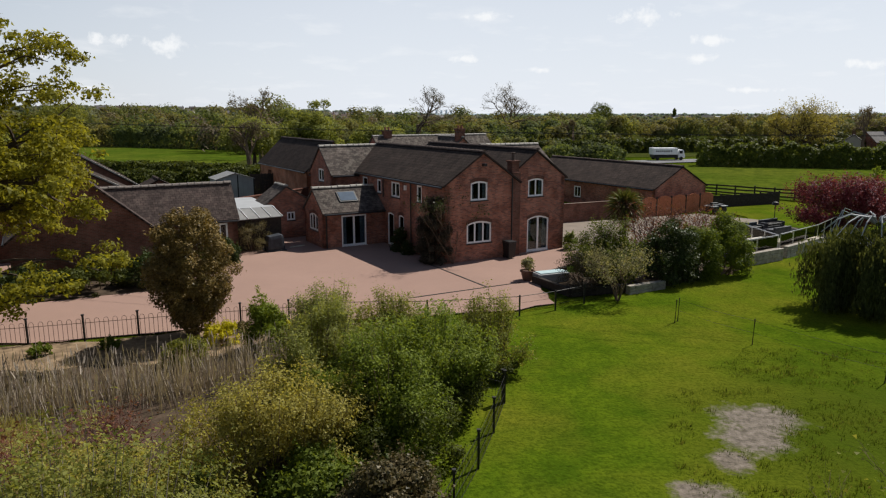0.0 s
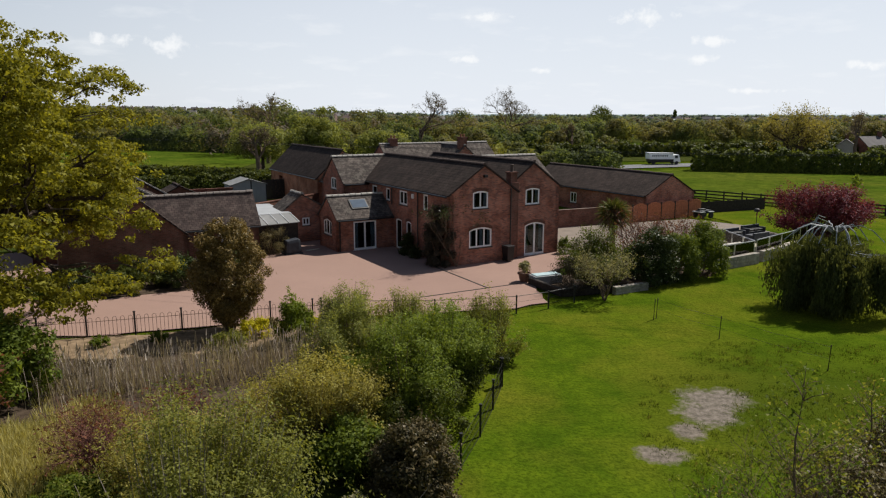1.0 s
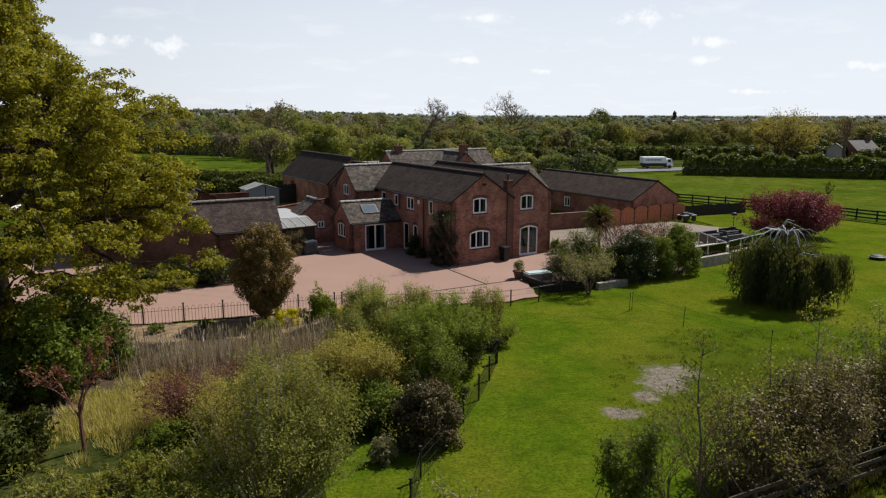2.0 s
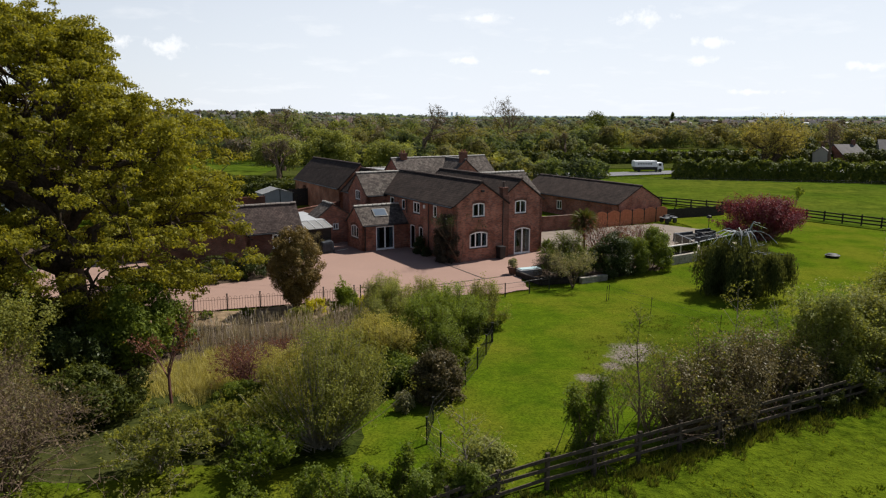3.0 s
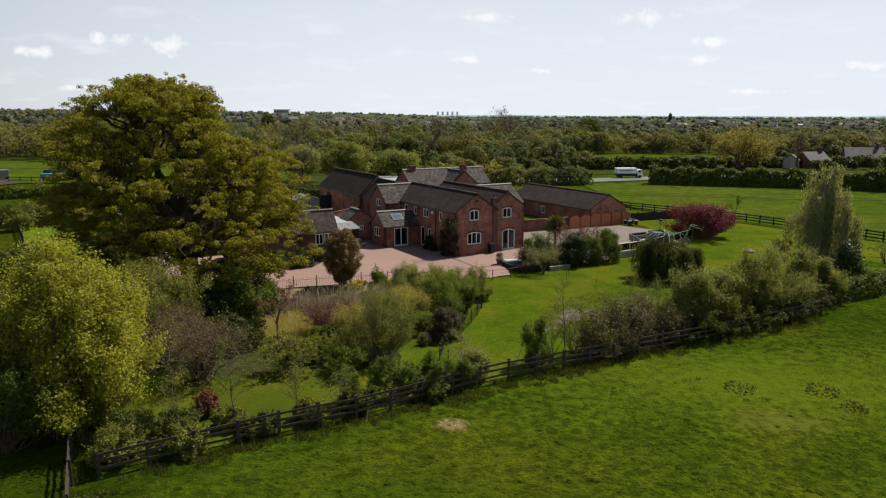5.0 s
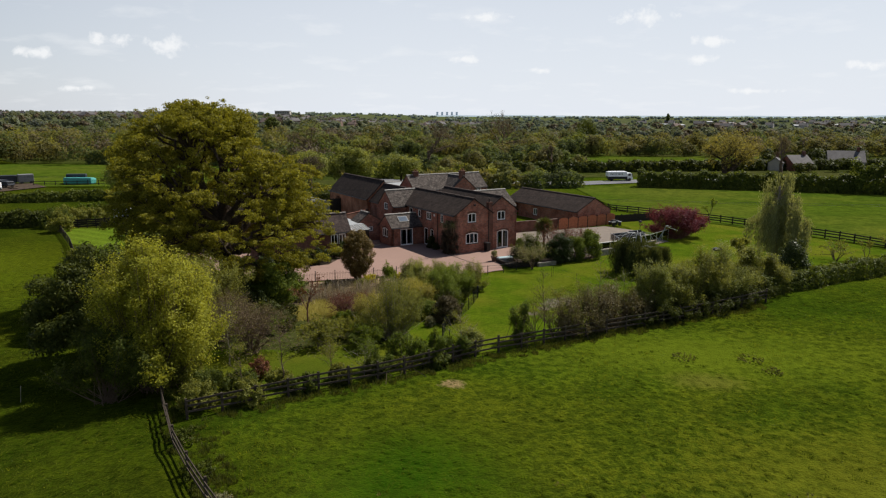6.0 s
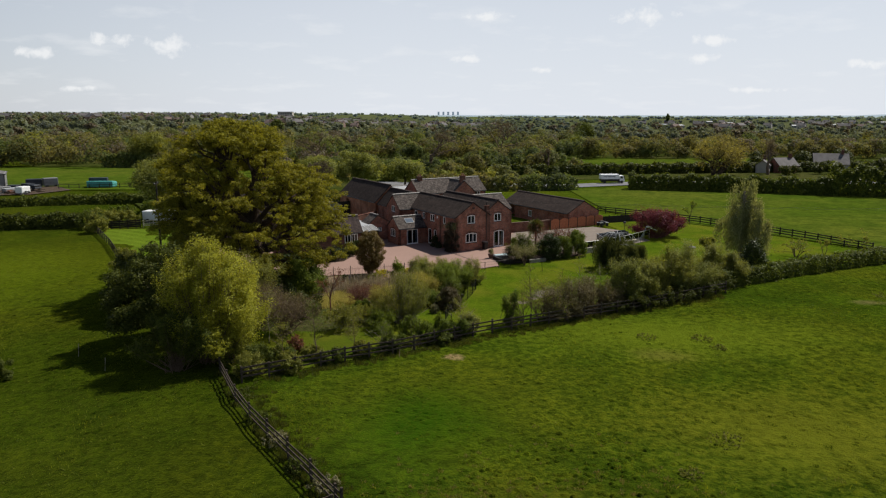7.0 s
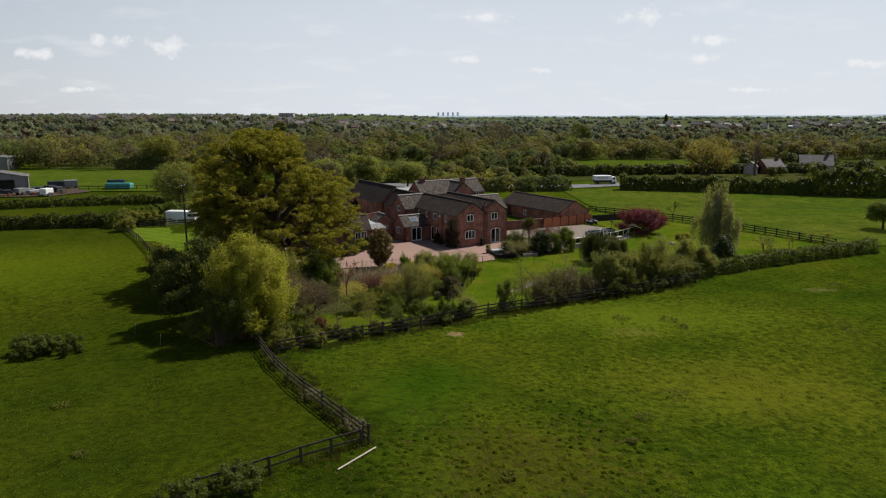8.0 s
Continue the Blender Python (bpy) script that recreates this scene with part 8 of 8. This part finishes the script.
tree("poplar_tree", "slim dark poplar on the skyline", "tree", (396, 1231), 20, 7, 1, L_HEDGE, 2600, 0.9, 223, BARK, 0.7, 60, 1.7)
tree("ash_tree", "tall rounded ash on the far hedge line", "tree", (74, 337), 15, 15, 2, L_HEDGE, 4200, 0.36, 226, BARK, 0.5, 34)
tree("ash_tree", "tall dark ash beyond the western meadow", "tree", (-118, 420), 17, 11, 1, L_HEDGE, 2600, 0.5, 227, BARK, 0.5, 26)
tree("yellow_tree", "yellow-green tree beside the van", "tree", (-56, 79), 11, 11, 1.5, L_FEATHER, 11000, 0.18, 224, BARK, 0.3, 40)
tree("round_tree", "rounded pale green tree by the western meadow", "tree", (-106, 192), 13, 15, 0.2, L_OLIVE, 14000, 0.26, 225, BARK, 0.3, 50)
for i, (x, y, h, w) in enumerate(((-6.2, 150, 16.5, 13), (18, 205, 19, 16), (-36, 134, 13.5, 13), (24, 250, 16, 12), (-30, 104, 8, 6), (96, 160, 11, 8), (30, 165, 9, 7))):
    twiggy("bare_tree", "leafless tree with a fan of grey twigs", "tree", (x, y), h, w, TWIG, 230 + i, L_FARB, 2600, 0.10, 1, 7, 0.5, "bare trees", 0.5)
for i in range(14):
    shrub("paddock_bush", "rounded bush on the rough ground", "bush", (rng.uniform(-60, -34), rng.uniform(62, 88)), rng.uniform(1.8, 4.0), rng.uniform(3, 6), (L_HEDGE, L_OLIVE, L_GREEN)[i % 3], 2200, 0.16, 240 + i, 5, group="paddock bushes")
for i, (x, y, h, w) in enumerate(((-55.5, 54, 3.0, 4), (-58.5, 58.5, 3.2, 5), (-54.5, 62, 2.4, 5), (-42, 64, 2.4, 5), (-38, 60, 3, 5), (-36, 66, 3.4, 6))):
    shrub("corner_bush", "twiggy green bush at the paddock corner", "bush", (x, y), h, w, L_HEDGE if i % 2 else L_OLIVE, 4000, 0.13, 256 + i, 7, group="corner bushes")


def far_house(at, turn, w, d, h, wallmat, roofmat, label, group="far houses"):
    th = thing("far_house", label, "house", T((at[0], at[1], land(*at) - 0.2)) @ RZ(turn), group)
    holes = [(w * f - 0.6, w * f + 0.6, z, z + 1.3, 0.0) for f in (0.25, 0.75) for z in (1.0, 3.4) if z + 1.6 < h]
    part("wall", wall(T((-w / 2, -d / 2, 0)), w, flat_top(w, h), holes), wallmat, th)
    part("wall", wall(T((w / 2, d / 2, 0)) @ RZ(180), w, flat_top(w, h)), wallmat, th)
    part("wall", wall(T((-w / 2, d / 2, 0)) @ RZ(-90), d, gable_top(d, h, h + d * 0.38)), wallmat, th)
    part("wall", wall(T((w / 2, -d / 2, 0)) @ RZ(90), d, gable_top(d, h, h + d * 0.38)), wallmat, th)
    for o in holes:
        part("window", box(bmesh.new(), -w / 2 + o[0], -d / 2 + 0.15, o[2], -w / 2 + o[1], -d / 2 + 0.2, o[3]), GUTTER, th)
    bm = bmesh.new()
    slab(bm, [(-w / 2 - 0.2, -d / 2 - 0.3, h), (w / 2 + 0.2, -d / 2 - 0.3, h), (w / 2 + 0.2, 0, h + d * 0.4 + 0.1), (-w / 2 - 0.2, 0, h + d * 0.4 + 0.1)], 0.15)
    slab(bm, [(-w / 2 - 0.2, 0, h + d * 0.4 + 0.1), (w / 2 + 0.2, 0, h + d * 0.4 + 0.1), (w / 2 + 0.2, d / 2 + 0.3, h), (-w / 2 - 0.2, d / 2 + 0.3, h)], 0.15)
    rf = part("roof", bm, roofmat, th)
    part("chimney", box(bmesh.new(), w * 0.3, -0.4, h + d * 0.3, w * 0.3 + 0.8, 0.4, h + d * 0.4 + 1.2), BRICK3, rf)
    return th


far_house((122.5, 175), -20, 10, 8, 2.6, RENDERED, GREYROOF, "pale bungalow with a wide grey roof")
far_house((104.5, 169), 15, 7, 6, 2.4, BRICK, GREYROOF, "low brick cottage behind the hedge")
far_house((98, 168), 60, 5, 4, 2.6, RENDERED, GREYROOF, "small white cottage end behind the hedge")
FARBRICK = plain("far_brick", (0.30, 0.21, 0.17), 0.9, 0.2, 0.2, 0.5)
protos = []
for i, (w, d, h, wm, rm, lab) in enumerate(((9, 7, 4.6, FARBRICK, REDROOF, "distant brick house with a clay roof"), (10, 8, 4.6, RENDERED, GREYROOF, "distant pale house with a grey roof"), (15, 8, 4.6, FARBRICK, GREYROOF, "distant brick terrace with a grey roof"))):
    protos.append(far_house((-300 + 34 * i, 720), 10 * i, w, d, h, wm, rm, lab))
for i in range(150):
    zone = i % 3
    if zone == 0:
        x, y = rng.uniform(-620, -190), rng.uniform(700, 1060)
    elif zone == 1:
        x, y = rng.uniform(-220, 60), rng.uniform(700, 1000)
    else:
        x, y = rng.uniform(260, 900), rng.uniform(760, 1250)
    copy_thing(protos[rng.randrange(3)], T((x, y, land(x, y) - 0.2)) @ RZ(rng.uniform(-60, 60)))
for i in range(16):
    x, y = rng.uniform(300, 900), rng.uniform(760, 1300)
    farm_shed("warehouse", "distant white industrial shed", T((x, y, land(x, y) - 0.2)) @ RZ(90 + rng.uniform(-40, 40)), 9, rng.uniform(9, 20), 4, GREYSHEET, PALE, False)
tower = thing("tower_block", "distant flat-roofed pale block on the hill", "building", T((-270, 1100, land(-270, 1100))))
part("wall", box(bmesh.new(), -12, -6, -1, 12, 6, 12), RENDERED, tower)
for fl in range(3):
    for k in range(6):
        part("window", box(bmesh.new(), -11 + k * 3.8, -6.1, 2 + fl * 3.2, -8.6 + k * 3.8, -5.95, 3.6 + fl * 3.2), GUTTER, tower)
part("roof", box(bmesh.new(), -12.4, -6.4, 12, 12.4, 6.4, 12.5), GREYROOF, tower)
# concrete paled and blued in its colour for the haze in front
HAZE = plain("hazed_concrete", (0.55, 0.60, 0.66), 0.9, 0.1, 0.05, 0.01)
for i in range(5):
    x, y = -70 + i * 30, 4300
    bm = lathe(bmesh.new(), [(9, -5), (7, 14), (6, 26), (6.6, 36)], 16)
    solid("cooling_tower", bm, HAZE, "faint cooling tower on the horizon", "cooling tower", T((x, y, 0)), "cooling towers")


def skyline():
    """Low hills at the edge of the land, with haze put into their blue-green colour."""
    k = Nodes("hazed_hills", 1.0, 0.0)
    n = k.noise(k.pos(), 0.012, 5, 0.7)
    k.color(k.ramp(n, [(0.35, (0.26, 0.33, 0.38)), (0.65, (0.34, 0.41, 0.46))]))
    co, fs = [], []
    steps = 160
    for i in range(steps + 1):
        a = radians(-62 + 124 * i / steps)
        h = 15 + 7 * noise.noise(Vector((i * 0.11, 0, 5))) + 4 * noise.noise(Vector((i * 0.45, 2, 5))) + 1.5 * noise.noise(Vector((i * 2.1, 2, 5)))
        x, y = math.sin(a), math.cos(a)
        co += [(x * 3600, y * 3600, -6), (x * 4200, y * 4200, h), (x * 4700, y * 4700, -6)]
    for i in range(steps):
        for j in (0, 1):
            p = 3 * i + j
            fs.append((p, p + 3, p + 4, p + 1))
    me = bpy.data.meshes.new("backdrop")
    me.from_pydata(co, [], fs)
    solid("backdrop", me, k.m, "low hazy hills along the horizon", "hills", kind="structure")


skyline()

# ---- grass in the pasture ----
def tufts():
    r = np.random.default_rng(300)
    n = 90000
    x = r.uniform(-62, 62, n)
    y = r.uniform(-46, 34, n)
    edge = np.interp(x, [-62, -40, -17, -14, 4.9, 26.5, 58], [60, 29, -5, -6.6, 4.2, 16.0, 34])
    keep = y < edge - 1.0
    x, y = x[keep], y[keep]
    clump = np.array([noise.noise(Vector((a * 0.16, b * 0.16, 9))) + 0.6 * noise.noise(Vector((a * 0.5, b * 0.5, 2))) for a, b in zip(x, y)])
    keep = clump + r.normal(size=len(x)) * 0.45 > 0.1
    x, y, cl = x[keep], y[keep], clump[keep]
    z = np.array([land(a, b) for a, b in zip(x, y)])
    quads = []
    for k in range(3):
        m = len(x)
        a = r.uniform(0, 6.283, m)
        h = r.uniform(0.04, 0.12, m) * (1 + 1.0 * np.clip(cl, 0, 0.8))
        w = r.uniform(0.012, 0.035, m)
        ox, oy = x + r.normal(size=m) * 0.13, y + r.normal(size=m) * 0.13
        lx, ly = r.normal(size=m) * 0.09, r.normal(size=m) * 0.09
        d = np.stack([np.cos(a) * w, np.sin(a) * w, np.zeros(m)], 1)
        lo, hi = np.stack([ox, oy, z - 0.02], 1), np.stack([ox + lx, oy + ly, z + h], 1)
        quads.append(np.stack([lo - d, lo + d, hi], 1))
    solid("grass", quads_mesh("grass", np.concatenate(quads)), leaf_material("grass_blade", (0.05, 0.09, 0.005), (0.20, 0.22, 0.02), 0.6), "tufts of rough pasture grass", "grass", kind="stuff")


tufts()


def coarse_grass(name, label, spots, blades, seed, material, hmin, hmax):
    """Clumps of coarse blades; spots: x, y, radius."""
    r = np.random.default_rng(seed)
    sp = np.array(spots)
    m = len(sp) * blades
    i = np.repeat(np.arange(len(sp)), blades)
    a, k = r.uniform(0, 6.283, m), np.sqrt(r.uniform(0, 1, m)) * sp[i, 2]
    x, y = sp[i, 0] + np.cos(a) * k, sp[i, 1] + np.sin(a) * k
    z = np.array([land(p, q) for p, q in zip(x, y)])
    h, w = r.uniform(hmin, hmax, m) * (1.15 - 0.5 * k / np.maximum(sp[i, 2], 0.01)), r.uniform(0.012, 0.03, m)
    t = r.uniform(0, 3.1416, m)
    d = np.stack([np.cos(t) * w, np.sin(t) * w, np.zeros(m)], 1)
    lo = np.stack([x, y, z - 0.03], 1)
    hi = np.stack([x + np.cos(a) * h * 0.4 + r.normal(size=m) * 0.03, y + np.sin(a) * h * 0.4 + r.normal(size=m) * 0.03, z + h], 1)
    solid(name, quads_mesh(name, np.stack([lo - d, lo + d, hi], 1)), material, label, "grass", kind="stuff")


rng = random.Random(310)
COARSE = leaf_material("coarse_grass_blade", (0.025, 0.048, 0.003), (0.085, 0.12, 0.010), 0.5)
STRAW = leaf_material("dry_grass_blade", (0.08, 0.075, 0.02), (0.28, 0.24, 0.10), 0.45)
spots = []
for _ in range(2600):
    x, y = rng.uniform(-60, 60), rng.uniform(-42, 30)
    edge = float(np.interp(x, [-62, -40, -17, -14, 4.9, 26.5, 58], [60, 29, -5, -6.6, 4.2, 16.0, 34]))
    lush = noise.noise(Vector((x * 0.09, y * 0.09, 21))) + 0.5 * noise.noise(Vector((x * 0.35, y * 0.35, 5)))
    if y < edge - 1.2 and lush + rng.gauss(0, 0.2) > (0.12 if x > -12 else 0.42):
        spots.append((x, y, rng.uniform(0.10, 0.34)))
def hummocks():
    """Low grassy bumps all over the pasture, thickest where it is rough."""
    rnd = random.Random(330)
    co, fs = [], []
    for _ in range(26000):
        x, y = rnd.uniform(-58, 58), rnd.uniform(-44, 32)
        edge = float(np.interp(x, [-62, -40, -17, -14, 4.9, 26.5, 58], [60, 29, -5, -6.6, 4.2, 16.0, 34]))
        rough = 0.5 + noise.noise(Vector((x * 0.07, y * 0.07, 31))) + 0.6 * noise.noise(Vector((x * 0.3, y * 0.3, 8)))
        if math.hypot((x - 3) / 9, (y + 25) / 8) < 1:
            rough += 0.35
        if y > edge - 0.9 or rough + rnd.gauss(0, 0.15) < (0.5 if x > -13 else 0.8):
            continue
        g, h, rad = land(x, y), rnd.uniform(0.03, 0.085), rnd.uniform(0.18, 0.46)
        if math.hypot((x - 3) / 9, (y + 25) / 8) + rnd.gauss(0, 0.2) < 1:
            h, rad = rnd.uniform(0.07, 0.17), rnd.uniform(0.16, 0.34)
        b, turn = len(co), rnd.uniform(0, 6.283)
        for k, (f, z) in enumerate(((1.0, -0.02), (0.55, h * 0.7))):
            for m in range(7):
                a = turn + m * 0.8976
                q = rad * f * rnd.uniform(0.75, 1.25)
                co.append((x + math.cos(a) * q, y + math.sin(a) * q, g + z * rnd.uniform(0.8, 1.2)))
        co.append((x, y, g + h))
        for m in range(7):
            n = (m + 1) % 7
            fs.append((b + m, b + n, b + 7 + n, b + 7 + m))
            fs.append((b + 7 + m, b + 7 + n, b + 14))
    me = bpy.data.meshes.new("hummocks")
    me.from_pydata(co, [], fs)
    me.polygons.foreach_set("use_smooth", [True] * len(fs))
    solid("hummocks", me, FIELD, "low grassy hummocks in the pasture", "grass", kind="stuff")


hummocks()
coarse_grass("coarse_grass", "dark coarse grass clumps in the pasture", spots, 34, 311, COARSE, 0.06, 0.17)
coarse_grass("coarse_grass", "dry straw-coloured grass in the pasture", [(rng.gauss(3.0, 4.8), rng.gauss(-25, 3.8), rng.uniform(0.08, 0.25)) for _ in range(700)], 22, 312, STRAW, 0.06, 0.17)
reeds_flat = [(-11.9 + rng.gauss(0, 1.0), 13.8 + rng.gauss(0, 1.4), rng.uniform(0.2, 0.5)) for _ in range(340)]
coarse_grass("golden_reeds", "flattened pale golden reeds beside the pond", reeds_flat, 70, 315, L_GOLD, 0.15, 0.5)
weeds, tall = [], []
while len(weeds) < 1250:
    x, y = rng.uniform(5.4, 19.0), rng.uniform(11.4, 23.6)
    near = float(np.interp(y, [11, 13.6, 16.4, 19.4, 21.7, 24], [5.4, 5.65, 6.1, 7.1, 9.2, 11.8]))
    bare = min(math.hypot(x - 9.1, y - 18.1), math.hypot(x - 8.4, y - 16.6)) < 1.0 or math.hypot(x - 7.3, y - 15.0) < 0.6
    if x > near + 0.2 and not bare and noise.noise(Vector((x * 0.5, y * 0.5, 8))) + rng.gauss(0, 0.25) > -0.05:
        weeds.append((x, y, rng.uniform(0.08, 0.32)))
        if rng.random() < 0.16:
            tall.append((x, y, rng.uniform(0.1, 0.3)))
coarse_grass("lawn_weeds", "rough weedy tufts round the bare patch", weeds, 24, 314, COARSE, 0.05, 0.15)
coarse_grass("lawn_weeds", "taller dull olive weeds in the rough grass", tall, 24, 316, leaf_material("weed_leaf", (0.05, 0.075, 0.010), (0.16, 0.175, 0.04), 0.5), 0.08, 0.24)
# uncut growth, its dark leaf also painting the shadow band along the fence
verge = []
for (xa, ya), (xb, yb), n in (((-13.6, -6.3), (4.9, 4.6), 170), ((4.9, 4.6), (26.5, 16.4), 300), ((-14.0, -8.6), (-5.9, -21.8), 120), ((-6.4, -22.9), (-12.3, -27.4), 40)):
    for _ in range(n):
        f = rng.random()
        verge.append((xa + (xb - xa) * f + rng.gauss(0, 0.45), ya + (yb - ya) * f + rng.gauss(0, 0.45), rng.uniform(0.12, 0.4)))
for (x0, y0), (x1, y1) in zip([(-17.0, -5.0), (-14.2, -10.4), (-11.6, -14.2), (-9.7, -16.8), (-7.6, -19.7)], [(-14.2, -10.4), (-11.6, -14.2), (-9.7, -16.8), (-7.6, -19.7), (-5.7, -22.5)]):
    for _ in range(22):
        f = rng.random()
        verge.append((x0 + (x1 - x0) * f + rng.gauss(0.1, 0.22), y0 + (y1 - y0) * f + rng.gauss(0, 0.22), rng.uniform(0.12, 0.4)))
coarse_grass("verge_grass", "uncut grass and nettles along the fence foot, darkened for shade", verge, 60, 313, leaf_material("darkened_nettle_leaf", (0.028, 0.042, 0.008), (0.12, 0.13, 0.03), 0.4), 0.08, 0.32)
for i, (x, y, h, w) in enumerate(((19.9, 3.0, 0.4, 1.8), (15.4, 3.0, 0.35, 1.7), (20.4, 0.8, 0.3, 1.4), (14.7, -15.2, 0.3, 2.2), (11.4, -19.3, 0.35, 1.4), (9.8, -22.7, 0.3, 0.7), (2.2, -26.5, 0.4, 1.1), (35.3, 0.4, 0.35, 3.2), (38.5, -1.5, 0.3, 1.4), (43.0, 16.4, 0.35, 2.4), (-27, -17, 0.25, 1.2), (-22, -24, 0.25, 0.9))):
    shrub("grass_tussock", "coarse dark tussock in the pasture", "tussock", (x, y), h * 0.8, w, L_OLIVE, 2600, 0.05, 320 + i, 4, group="tussocks", slim=0.25, up=1.0)
